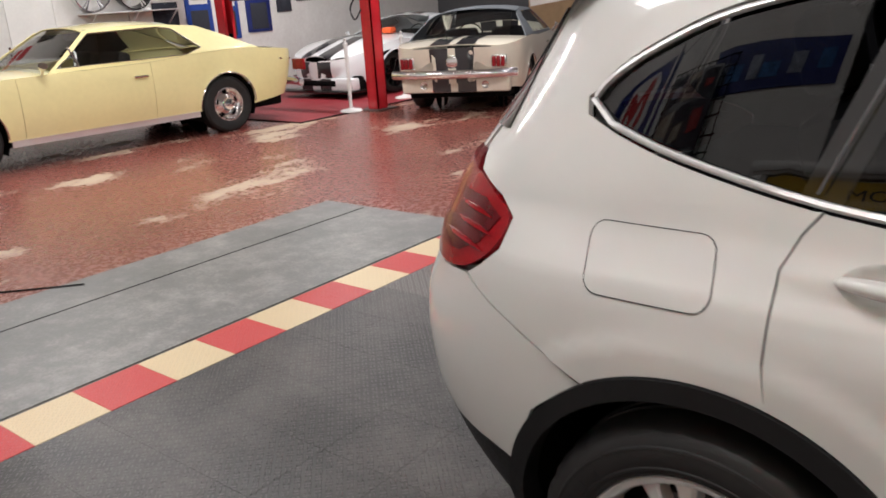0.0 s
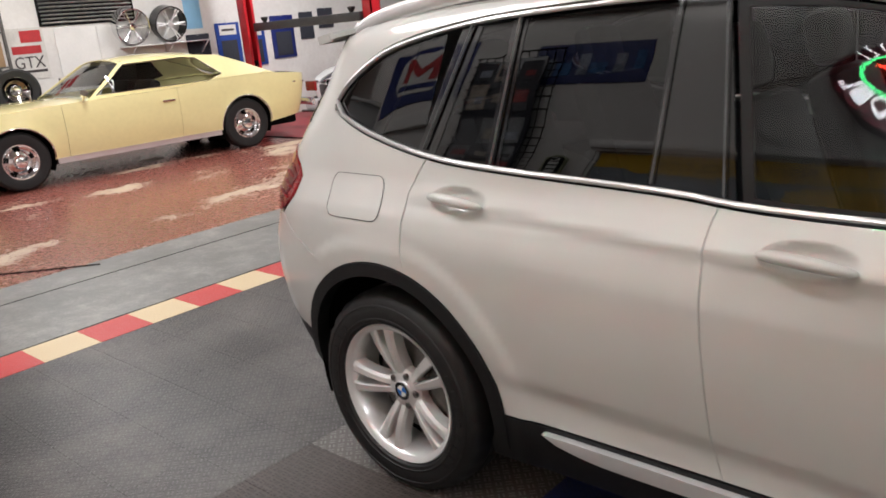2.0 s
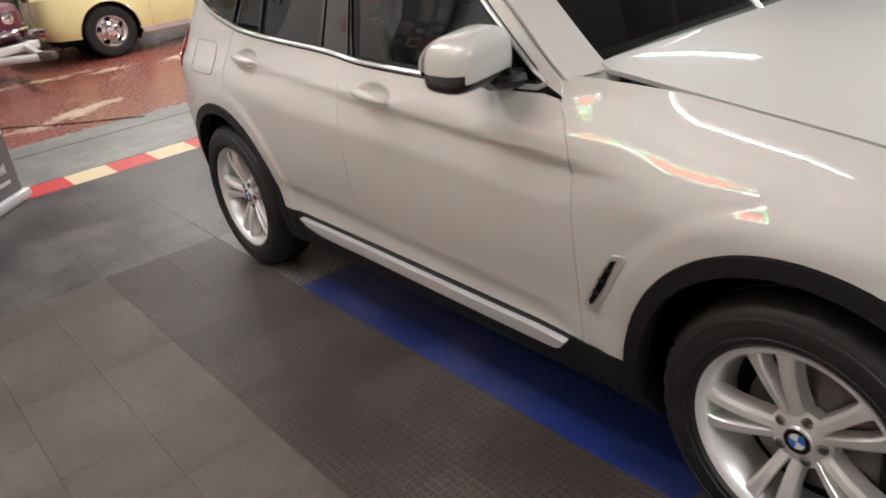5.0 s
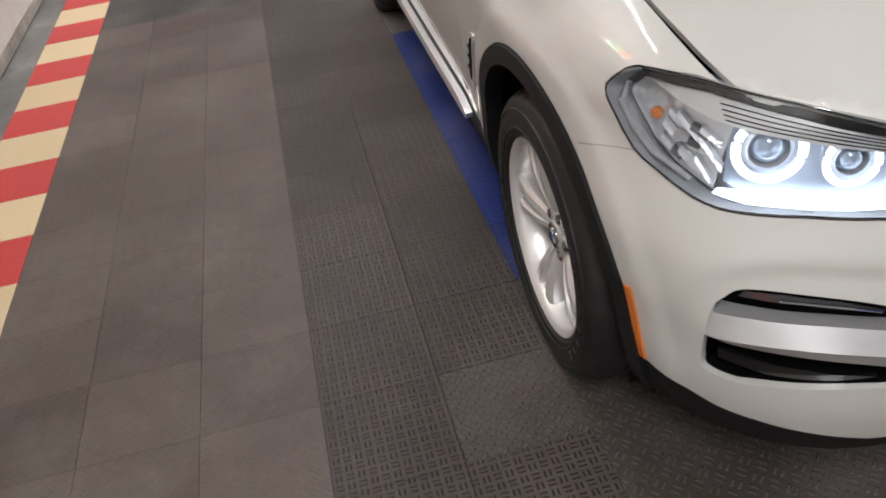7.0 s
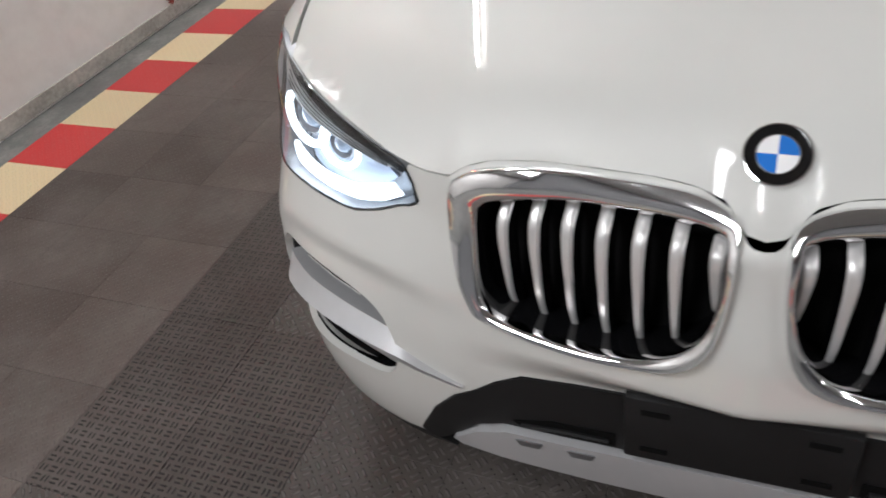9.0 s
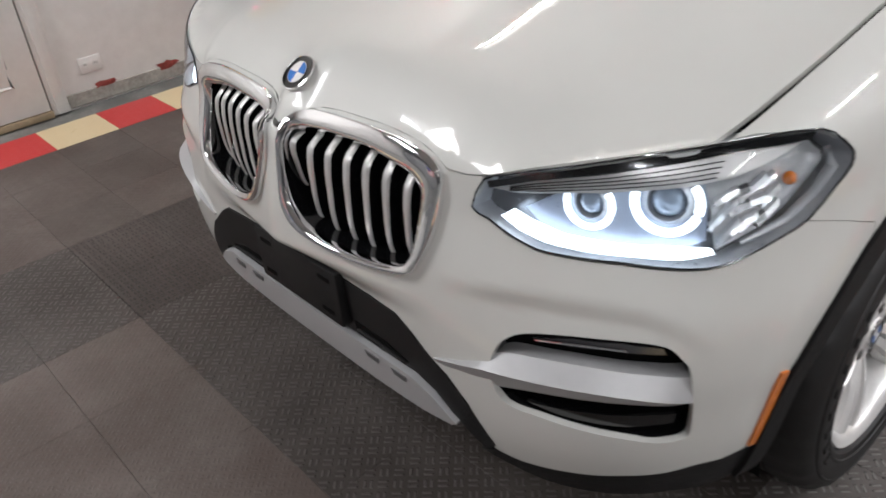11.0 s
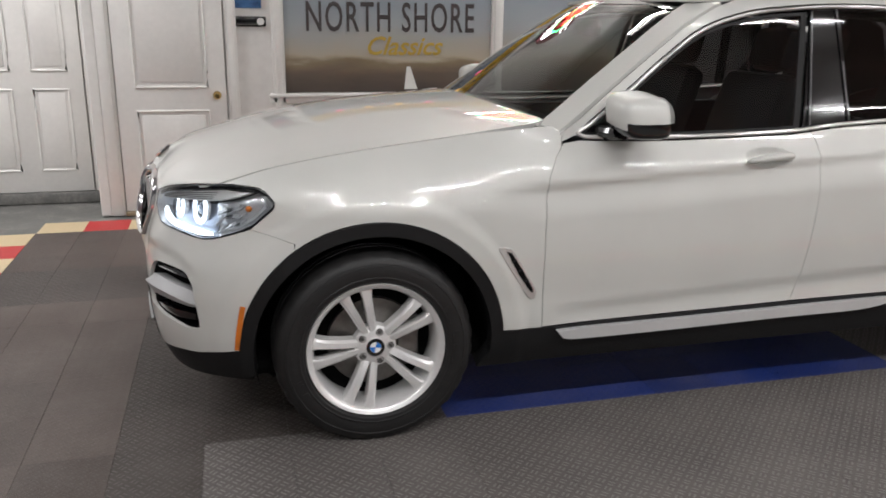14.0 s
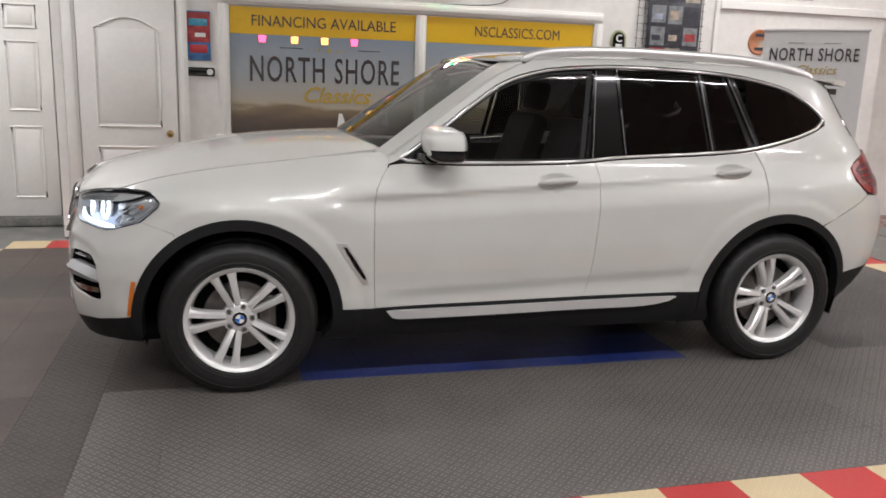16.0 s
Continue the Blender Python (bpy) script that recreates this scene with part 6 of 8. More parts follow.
def build_window_frame():
    w = tagged(thing("window_frame", "white moulded timber frame round two windows", "window frame"), kind="structure")
    y = WALL_Y
    for n, a in (("jamb", (-0.115, -0.02, 0.80, 2.06)), ("jamb", (3.462, 3.56, 0.80, 2.06)), ("mullion", (1.665, 1.765, 0.925, 2.05)), ("head", (-0.115, 3.56, 2.06, 2.16)), ("sill", (-0.14, 3.585, 0.85, 0.925))):
        x0, x1, z0, z1 = a
        ob = part(n, box_bm(x0, x1, y - 0.03, y, z0, z1, bevel=0.006), TRIM, w)
        if n != "sill":
            g = 0.022
            part("bead", box_bm(x0 + g, x1 - g, y - 0.045, y - 0.028, z0 + (g if n == "head" else 0.001), z1 - (g if n == "head" else 0.001), bevel=0.007), TRIM, ob)
        else:
            part("bead", box_bm(x0 - 0.01, x1 + 0.01, y - 0.055, y - 0.029, z1 - 0.03, z1 - 0.002, bevel=0.008), TRIM, ob)
    structure("trim_rail", box_bm(4.85, 6.9, y - 0.03, y, 2.28, 2.36, bevel=0.006), TRIM, "white horizontal trim board", "trim")
    structure("trim_post", box_bm(4.80, 4.845, y - 0.025, y, 0.0, 3.2, bevel=0.005), TRIM, "white vertical trim board", "trim")
    structure("baseboard", box_bm(-0.37, 6.9, y - 0.012, y, 0.0, 0.07, bevel=0.004), mat("scuffed_baseboard", (0.38, 0.35, 0.31), 0.7, var=0.5, scale=5, bump=0.3), "scuffed grey-white baseboard", "baseboard")


def build_signs():
    y = WALL_Y
    p = thing("car_poster", "small red and blue poster of classic cars on the wall", "poster")
    slab("backing", -0.385, -0.18, 1.565, 1.985, y, 0.012, PHOTO[5], p, 0.002)
    slab("red_field", -0.38, -0.185, 1.72, 1.975, y - 0.011, 0.003, PHOTO[0], p)
    slab("car_picture", -0.36, -0.205, 1.86, 1.92, y - 0.013, 0.004, mat("teal_print", (0.05, 0.28, 0.40), 0.3, var=0.4, scale=30), p, 0.0015)
    slab("car_picture", -0.355, -0.21, 1.63, 1.70, y - 0.011, 0.004, RED_PLASTIC, p, 0.0015)
    slab("lettering_bar", -0.31, -0.22, 1.765, 1.80, y - 0.013, 0.003, PALE_INK, p)
    p = thing("key_sign", "small dark metal sign under a poster", "sign")
    slab("plate", -0.385, -0.15, 1.43, 1.505, y, 0.02, GLOSS_BLACK, p, 0.012)
    part("dial", lathe_bm([(0.0001, -0.006), (0.026, -0.006), (0.028, 0.0)], 20), PALE_INK, p, m=pose(-0.19, y - 0.02, 1.467))
    part("rim_line", tube_bm([(-0.37, y - 0.022, 1.445), (-0.165, y - 0.022, 1.445)], 0.003, 6), CHROME, p)
    # outlet
    o = thing("power_outlet", "white double power outlet on the wall", "outlet")
    slab("cover_plate", -0.262, -0.146, 0.155, 0.235, y, 0.006, TRIM, o, 0.002)
    for x in (-0.232, -0.176):
        part("socket", lathe_bm([(0.0001, -0.002), (0.015, -0.002), (0.0165, 0.0)], 16), PALE_INK, o, m=pose(x, y - 0.006, 0.195))
        for dx in (-0.005, 0.005):
            part("slot", box_bm(-0.001, 0.001, -0.0028, 0.0, -0.004, 0.004), INK, o, m=pose(x + dx, y - 0.006, 0.197))
    # upright oval sign
    s_ = thing("oval_sign", "upright rounded dark sign with pale edge and letters", "sign")
    bm = bmesh.new()
    pts = [(0.075 * math.cos(a), (0.13 if math.sin(a) > 0 else -0.13) + 0.075 * math.sin(a)) for a in np.linspace(0, 2 * math.pi, 33)[:-1]]
    for k, d, mi in ((1.0, 0.0, 0), (0.84, -0.004, 1)):
        f = bm.faces.new([bm.verts.new((x * k, d - 0.012, z * (k if k == 1 else 0.93))) for x, z in pts])
        f.material_index = mi
    tube(bm, [*[(x, -0.006, z) for x, z in pts], (pts[0][0], -0.006, pts[0][1])], 0.009, 6, caps=False)
    part("plate", bm, [mat("olive_edge", (0.34, 0.36, 0.20), 0.4), GLOSS_BLACK], s_, m=pose(3.74, y - 0.004, 1.80), smooth=0)
    words("letter", "C", 3.74, y - 0.026, 1.93, 0.10, 0.065, PALE_INK, s_, bold=0.003)
    for z in (1.85, 1.77, 1.69):
        slab("lettering_bar", 3.705, 3.775, z - 0.028, z + 0.028, y - 0.021, 0.004, PALE_INK, s_)
    # photo collage on a wire grid
    g = thing("wire_grid", "black wire display grid hung on the wall", "display grid")
    for i in range(11):
        part("wire", tube_bm([(3.93 + 0.072 * i, y - 0.02, 1.35), (3.93 + 0.072 * i, y - 0.02, 2.75)], 0.004, 6), GLOSS_BLACK, g)
    for i in range(20):
        part("wire", tube_bm([(3.91, y - 0.026, 1.36 + 0.073 * i), (4.67, y - 0.026, 1.36 + 0.073 * i)], 0.004, 6), GLOSS_BLACK, g)
    c = thing("photo_board", "dark board with a collage of car photographs", "poster")
    slab("board", 4.03, 4.615, 1.45, 2.70, y - 0.031, 0.02, PHOTO[3], c, 0.003)
    rng = random.Random(3)
    for j in range(6):
        for i in range(3):
            x0, z0 = 4.05 + 0.185 * i, 1.47 + 0.205 * j
            slab("photo", x0 + rng.uniform(0, 0.015), x0 + 0.17, z0 + rng.uniform(0, 0.02), z0 + 0.185, y - 0.050, 0.003, PHOTO[rng.randrange(5)], c)
            slab("photo_detail", x0 + 0.03, x0 + rng.uniform(0.10, 0.15), z0 + 0.05, z0 + rng.uniform(0.09, 0.14), y - 0.0525, 0.003, PHOTO[rng.randrange(5)], c)
    r = thing("round_sign", "round rusty orange tin sign", "sign")
    part("disc", lathe_bm([(0.0001, -0.012), (0.11, -0.012), (0.118, -0.016), (0.128, -0.014), (0.132, 0.0)], 40), mat("orange_tin", (0.40, 0.16, 0.08), 0.45, 0.2, var=0.4, scale=8), r, m=pose(5.36, y, 1.965))
    part("centre", lathe_bm([(0.0001, -0.014), (0.04, -0.014), (0.042, -0.011)], 24), PHOTO[2], r, m=pose(5.38, y, 1.945))
    for dz in (0.07, -0.07):
        slab("lettering_bar", 5.30, 5.42, 1.965 + dz - 0.015, 1.965 + dz + 0.015, y - 0.0125, 0.003, PHOTO[3], r)
    # upper banners
    b = thing("logo_banner", "blue and white vinyl banner with a red and white shape", "banner")
    slab("vinyl", 4.75, 5.95, 2.42, 2.98, y, 0.006, NAVY, b)
    bm = bmesh.new()
    bm.faces.new([bm.verts.new((x, y - 0.009, z)) for x, z in ((5.08, 2.50), (5.55, 2.50), (5.66, 2.60), (5.66, 2.80), (5.55, 2.92), (5.08, 2.92), (4.97, 2.80), (4.97, 2.60))])
    part("white_shape", bm, PALE_INK, b, smooth=0)
    bm = bmesh.new()
    bm.faces.new([bm.verts.new((x, y - 0.011, z)) for x, z in ((5.08, 2.62), (5.17, 2.62), (5.17, 2.76), (5.30, 2.66), (5.44, 2.76), (5.44, 2.62), (5.54, 2.62), (5.54, 2.87), (5.46, 2.87), (5.31, 2.75), (5.16, 2.87), (5.08, 2.87))][::-1])
    part("red_shape", bm, RED_PLASTIC, b, smooth=0)
    slab("lettering_bar", 5.05, 5.58, 2.535, 2.59, y - 0.009, 0.003, NAVY, b)
    b = thing("blue_banner", "dark blue printed banner high on the wall", "banner")
    slab("vinyl", 3.30, 4.15, 2.48, 2.80, y, 0.006, NAVY, b)
    for i in range(6):
        x0 = 3.34 + 0.13 * i
        slab("print_shape", x0, x0 + rng.uniform(0.06, 0.12), 2.53 + rng.uniform(0, 0.06), 2.62 + rng.uniform(0.02, 0.12), y - 0.006, 0.003, PHOTO[4 if i % 2 else 5], b)
    build_neon()
    flag = thing("striped_flag", "red and white striped flag with a blue canton", "flag")
    fx = FRONT_X
    for i in range(13):
        part("stripe", box_bm(fx, fx + 0.012, -1.4, 1.0, 1.5 + 0.11 * i, 1.5 + 0.11 * (i + 1)), RED_PLASTIC if i % 2 == 0 else PALE_INK, flag)
    part("canton", box_bm(fx + 0.0125, fx + 0.018, 0.0, 1.0, 1.5 + 0.66, 1.5 + 1.43), NAVY, flag)


def build_neon():
    """Round neon sign: dark disc, green ring, red star, white letters."""
    n = thing("neon_sign", "round lit neon sign, green ring with a red star", "neon sign")
    m = pose(1.78, WALL_Y - 0.06, 2.52) @ Matrix.Diagonal((1.5, 1.15, 0.85, 1))
    R = 0.31
    part("disc", lathe_bm([(0.0001, 0.0), (R, 0.0), (R + 0.006, 0.01), (R + 0.006, 0.05), (0.0001, 0.05)], 48), mat("dark_red_disc", (0.16, 0.012, 0.02), 0.35, var=0.2), n, m=m)
    ring = lambda r, k=40: [(r * math.cos(2 * math.pi * i / k), -0.03, r * math.sin(2 * math.pi * i / k)) for i in range(k + 1)]
    part("green_tube", tube_bm(ring(0.205), 0.008, 6, caps=False), glow("green_neon", (0.05, 1.0, 0.25), 22), n, m=m)
    star = [((0.165 if i % 2 == 0 else 0.065) * math.sin(math.pi * i / 5), -0.03, (0.165 if i % 2 == 0 else 0.065) * math.cos(math.pi * i / 5)) for i in range(11)]
    part("red_tube", tube_bm(star, 0.014, 6, caps=False), glow("red_neon", (1.0, 0.05, 0.03), 40), n, m=m)
    part("red_tube", tube_bm([(x * 0.75, y, z * 0.75) for x, y, z in star], 0.012, 6, caps=False), glow("red_neon_inner", (1.0, 0.05, 0.03), 30), n, m=m)
    white = glow("white_neon", (0.9, 0.95, 1.0), 18)
    for i, ch in enumerate("MOTOR OIL"):
        if ch == " ":
            continue
        a = math.radians(-90 + (i - 4) * 17)
        words("letter", ch, 0, 0, 0, 0.10, 0.062, white, n, bold=0.002, m=m @ pose(0.255 * math.cos(a), -0.03, 0.255 * math.sin(a), 0, -math.degrees(a) - 90, 0))
    for i in range(6):
        a = math.radians(90 + (i - 2.5) * 20)
        part("bar", tube_bm([(-0.022, 0, 0.035), (-0.022, 0, -0.035), (0.022, 0, -0.035), (0.022, 0, 0.035)], 0.006, 6), white, n, m=m @ pose(0.255 * math.cos(a), -0.03, 0.255 * math.sin(a), 0, 90 - math.degrees(a), 0))
    part("cable", tube_bm(smooth_pts([(1.9, WALL_Y - 0.01, 2.16), (2.5, WALL_Y - 0.01, 2.2), (2.65, WALL_Y - 0.01, 2.42), (2.35, WALL_Y - 0.01, 2.52)], 4), 0.005, 6), INK, n)


def build_rollup():
    """Roll-up banner stand near the tile corner."""
    A, B = Vector((4.76, 2.09, 0)), Vector((5.41, 1.49, 0))
    L = (B - A).length
    ang = math.degrees(math.atan2(B.y - A.y, B.x - A.x))
    b = thing("rollup_banner", "white and grey roll-up advertising banner on a stand", "banner stand", m=Matrix.Translation(A) @ pose(0, 0, 0, 0, 0, ang))
    part("base", box_bm(-0.03, L + 0.03, -0.05, 0.05, 0.0, 0.07, bevel=0.018), mat("white_aluminium", (0.72, 0.72, 0.72), 0.35, 0.3, var=0.05), b, "white aluminium base")
    part("top_rail", box_bm(-0.005, L + 0.005, -0.012, 0.012, 2.01, 2.035, bevel=0.005), SATIN, b)
    part("pole", tube_bm([(L / 2, 0.03, 0.05), (L / 2, 0.02, 2.02)], 0.011, 8), SATIN, b)
    part("sheet", box_bm(0.01, L - 0.01, -0.002, 0.001, 0.06, 2.02), BANNER_WHITE, b, "pale printed vinyl sheet")
    part("dark_footer", box_bm(0.01, L - 0.01, -0.0045, -0.0025, 0.06, 0.47), BANNER_GREY, b)
    part("footer_line", box_bm(0.01, L - 0.01, -0.0055, -0.0025, 0.47, 0.478), GOLD_INK, b)
    y = -0.006
    words("lettering", "NORTH SHORE", L / 2, y, 1.80, 0.16, 0.74, INK, b, bold=0.002, spacing=1.14)
    words("lettering", "Classics", L / 2 + 0.03, y, 1.67, 0.11, 0.34, GOLD_INK, b, shear=0.35)
    for x0, x1 in ((0.22, 0.36), (0.52, 0.66)):
        part("sign_line", box_bm(x0, x1, y, y + 0.003, 1.905, 1.909), INK, b)
    for i, t in enumerate(("EASY FINANCING", "LOW RATES", "LONG TERMS", "QUICK APPROVALS")):
        z = 0.92 - 0.115 * i
        words("lettering", t, 0.14 + 0.019 * len(t), y, z, 0.07, 0.038 * len(t), INK, b)
        part("bullet", lathe_bm([(0.0001, -0.002), (0.011, -0.002), (0.011, 0.0)], 10), GOLD_INK, b, m=pose(0.09, y, z))
    for i in range(4):
        part("lettering_bar", box_bm(0.12, 0.12 + (0.5, 0.62, 0.45, 0.55)[i], y, y + 0.003, 1.10 + 0.12 * i, 1.15 + 0.12 * i), INK, b)
    for x0, x1 in ((0.10, 0.28), (0.31, 0.48), (0.51, 0.76)):
        part("number_bar", box_bm(x0, x1, y - 0.002, y + 0.001, 0.34, 0.42), PALE_INK, b)
    words("lettering", "NS", 0.18, y - 0.002, 0.255, 0.095, 0.11, PALE_INK, b, bold=0.002)
    words("lettering", "CLASSICS", 0.41, y - 0.002, 0.255, 0.095, 0.34, GOLD_INK, b, bold=0.002)
    words("lettering", ".COM", 0.68, y - 0.002, 0.255, 0.095, 0.18, PALE_INK, b, bold=0.002)
    part("address_bar", box_bm(0.10, 0.78, y - 0.002, y + 0.001, 0.15, 0.175), PALE_INK, b)


build_doors()
build_window("window_1", -0.016, 1.660, "FINANCING AVAILABLE", True)
build_window("window_2", 1.770, 3.457, "NSCLASSICS.COM", False)
build_window_frame()
build_signs()
build_rollup()
OLD_RED = mat("old_red_wall_paint", (0.26, 0.045, 0.035), 0.6, var=0.6, scale=60, bump=0.4)
for x, z, w in ((-0.16, 0.05, 0.10), (0.20, 0.05, 0.10), (1.72, 0.06, 0.07)):
    bm = bmesh.new()
    bmesh.ops.create_icosphere(bm, subdivisions=2, radius=1)
    for v in bm.verts:
        k = 1 + 1.5 * noise.noise(v.co * 4.1 + Vector((x * 9, 0, 0)))
        v.co = (v.co.x * w * 0.5 * k, v.co.y * 0.003, v.co.z * 0.017 * k)
    tagged(part("paint_chip", bm, OLD_RED, m=pose(x, WALL_Y - 0.0125, z + 0.030)), "patch of red paint bared at the foot of the wall", "paint chip")


# ---- the parked cars ----
CREAM_YELLOW = mat("pale_yellow_car_paint", (0.82, 0.73, 0.36), 0.35, coat=1.0, var=0.05, scale=2)
WHITE_CAR = mat("white_car_paint", (0.76, 0.77, 0.78), 0.35, coat=1.0, var=0.04, scale=2)
IVORY_CAR = mat("ivory_car_paint", (0.72, 0.66, 0.54), 0.35, coat=1.0, var=0.05, scale=2)
MAROON_CAR = mat("maroon_car_paint", (0.09, 0.012, 0.03), 0.3, coat=1.0, var=0.1, scale=2)
STRIPE = mat("black_stripe_paint", (0.014, 0.014, 0.017), 0.3, coat=1.0, var=0.1)
VINYL_TOP = mat("grey_vinyl_roof", (0.10, 0.11, 0.12), 0.7, var=0.15, bump=0.3, bscale=200)
POST_RED = mat("red_lift_enamel", (0.50, 0.012, 0.02), 0.35, coat=0.4, var=0.2, scale=4)


def old_wheel(parent, x, y, s, r, rim, kind="steel"):
    w = new("wheel")
    w.parent = parent
    w.matrix_basis = pose(x, y, r, 0, 0, 0 if s < 0 else 180)
    part("tyre", lathe_bm([(rim, 0.02), (rim + 0.004, -0.004), (rim + 0.03, -0.012), (r - 0.03, -0.01), (r - 0.006, 0.008), (r, 0.03), (r, 0.17), (r - 0.03, 0.2), (rim, 0.19)], 48), RUBBER, w, "black rubber tyre")
    bm = bmesh.new()
    if kind == "steel":
        lathe(bm, [(rim, 0.0), (rim + 0.006, -0.004), (rim - 0.006, -0.004), (rim - 0.02, 0.03), (rim - 0.05, 0.05), (rim - 0.085, 0.03), (rim * 0.42, 0.012), (rim * 0.40, 0.0), (rim * 0.33, -0.02), (rim * 0.2, -0.028), (0.0001, -0.03)], 40)
        part("rim", bm, CHROME, w, "chrome and grey sport wheel")
        for k in range(5):
            a = math.radians(72 * k + 20)
            part("rim_slot", box_bm(-0.03, 0.03, 0.0, 0.012, -0.012, 0.012, bevel=0.006, m=pose((rim - 0.062) * math.cos(a), 0.032, (rim - 0.062) * math.sin(a), 0, 90 - math.degrees(a), 0)), VOID, w)
    else:
        lathe(bm, [(rim, 0.0), (rim - 0.02, 0.03), (rim - 0.025, 0.12), (0.0001, 0.12)], 40)
        part("rim", bm, GLOSS_BLACK, w)
        for k in range(10):
            a = math.radians(36 * k)
            part("spoke", tube_bm([(0.03 * math.cos(a), 0.03, 0.03 * math.sin(a)), ((rim - 0.01) * math.cos(a), 0.012, (rim - 0.01) * math.sin(a))], 0.011, 6), GLOSS_BLACK, w)
    return w


def coupe(name, label, m, c):
    """A parked coupe: pressed sides over round arches, bonnet, deck, pillared roof, glass, bumpers and wheels. Local x runs to the tail from the front axle."""
    car = thing(name, label, "car", m=m)
    x0, x1, wb, W, paint = c["x0"], c["x1"], c["wb"], c["W"], c["paint"]
    shoulder, sill, ra, rt = curve1(c["shoulder"]), c["sill"], c["arch"], c["tyre"]
    ws, wt, wr, we = c["screen0"], c["screen1"], c["rear1"], c["rear0"]
    nf, nr, tuck = c.get("nf", 5.0), c.get("nr", 5.0), c.get("tuck", 0.10)
    roof_z = c["roof"]

    def half(x, z):
        x, z = np.asarray(x, float), np.asarray(z, float)
        t = np.clip((z - sill) / (shoulder(x) - sill), 0, 1)
        y = W * (1 - tuck * (1 - np.sin(np.pi * (0.12 + 0.62 * t))) ** 1.3)
        xf, xr = x0 + 0.10 * (1 - t) ** 2 + 0.03 * t ** 3, x1 - 0.16 * (1 - t) ** 1.5
        y = y * (1 - np.clip((0.3 - x) / (0.3 - xf), 0, 0.9995) ** nf) ** (1 / nf)
        y = y * (1 - np.clip((x - wb) / (xr - wb), 0, 0.9995) ** nr) ** (1 / nr)
        for cx in (0.0, wb):
            r = np.hypot(x - cx, z - rt)
            y = y + c.get("flare", 0.012) * np.exp(-((r - ra) / 0.07) ** 2)
        return y

    S = {s: outward(surf_fn(lambda x, z, s=s: np.stack([x, s * half(x, z), z], 1)), lambda p: p * (1, 0, 1)) for s in (-1, 1)}
    sh = lambda a, b, n=18: [(float(x), float(shoulder(x))) for x in np.linspace(a, b, n)]

    def top(x, y):
        w = half(x, shoulder(x)) + 1e-6
        return shoulder(x) + c["crown"] * (1 - np.clip(np.abs(y) / w, 0, 1) ** 2.2)
    T = outward(surf_fn(lambda x, y: np.stack([x, y, top(x, y)], 1)), lambda p: p * (1, 1, 0))
    d0, d1 = c["doors"]
    bot = sill
    for s in (-1, 1):
        a1 = math.degrees(math.asin((bot - rt) / ra))
        pa = [(x0 + 0.02, bot + 0.12), (x0 + 0.06, bot + 0.02), *arc(0, rt, ra, 180 - a1, a1, 24), (d0 - 0.004, bot), *sh(d0 - 0.004, x0 + 0.02, 14)]
        part("front_wing", sheet(pa, S[s], 0.06), paint, car, smooth=50)
        part("door", sheet([(d0, bot), (d1, bot), *sh(d1, d0, 8)], S[s], 0.06), paint, car, smooth=50)
        pb = [(d1 + 0.004, bot), *arc(wb, rt, ra, 180 - a1, a1, 24), (x1 - 0.2, bot + 0.06), (x1 - 0.02, bot + 0.2), *sh(x1 - 0.02, d1 + 0.004, 14)]
        part("rear_wing", sheet(pb, S[s], 0.06), paint, car, smooth=50)
        sl = [(0.40, bot - 0.06), (wb - 0.4, bot - 0.06), (wb - 0.4, bot + 0.005), (0.40, bot + 0.005)]
        part("sill_trim", sheet(sl, S[s], 0.1, lift=0.004, flange=0.02), SATIN, car, smooth=50)
        P, N_ = S[s](np.array([d1 - 0.22, d1 - 0.06]), np.array([shoulder(d1) - 0.14] * 2))
        part("door_handle", tube_bm([P[0] + N_[0] * 0.02, P[1] + N_[1] * 0.02], 0.012, 6), CHROME, car)
        for cx in (0.0, wb):
            ar = arc(cx, rt, ra + 0.006, 176 - a1, a1 + 4, 24)
            P, N_ = S[s](np.array([p[0] for p in ar]), np.array([p[1] for p in ar]))
            part("arch_trim", tube_bm([p + n * 0.002 for p, n in zip(P, N_)], 0.007, 6), c.get("arch_trim", CHROME), car)
            old_wheel(car, cx, s * (W - 0.045), s, rt, c["rim"], c.get("wheel", "steel"))
            bm = bmesh.new()
            lathe(bm, [(0.002, s * 0.45), (ra + 0.02, s * 0.45), (ra + 0.01, s * (W - 0.05))], 28, m=pose(cx, 0, rt))
            bmesh.ops.delete(bm, geom=[f for f in bm.faces if f.calc_center_median().z < 0.14], context="FACES")
            part("wheel_housing", bm, VOID, car)
        # roof side: pillars round the side window
        yr = lambda z, x: s * (W - 0.03 - (W - 0.03 - c["roof_w"]) * np.clip((z - shoulder(x)) / (roof_z - shoulder(x)), 0, 1.2) ** 1.2)
        RS = outward(surf_fn(lambda x, z: np.stack([x, yr(z, x), z], 1)), lambda p: p * (1, 0, 1))
        hz = roof_z - 0.035
        out = [(ws, shoulder(ws)), (wt, hz), *[(float(x), hz + 0.02 * math.sin(math.pi * (x - wt) / (wr - wt))) for x in np.linspace(wt, wr, 8)[1:]], *c["c_pillar"], (we, float(shoulder(we)) + 0.002), *[(float(x), float(shoulder(x)) + 0.002) for x in np.linspace(we, ws, 12)[1:-1]]]
        win = c["side_window"]
        part("roof_side", sheet([(float(a), float(b)) for a, b in out], RS, 0.06, holes=[win]), c.get("roof_paint", paint), car, smooth=50)
        ob = part("side_window", sheet(win, RS, 0.06, lift=-0.012, flange=0.004), c.get("side_glass", GLASS_CLEAR), car, "side window glass", smooth=60)
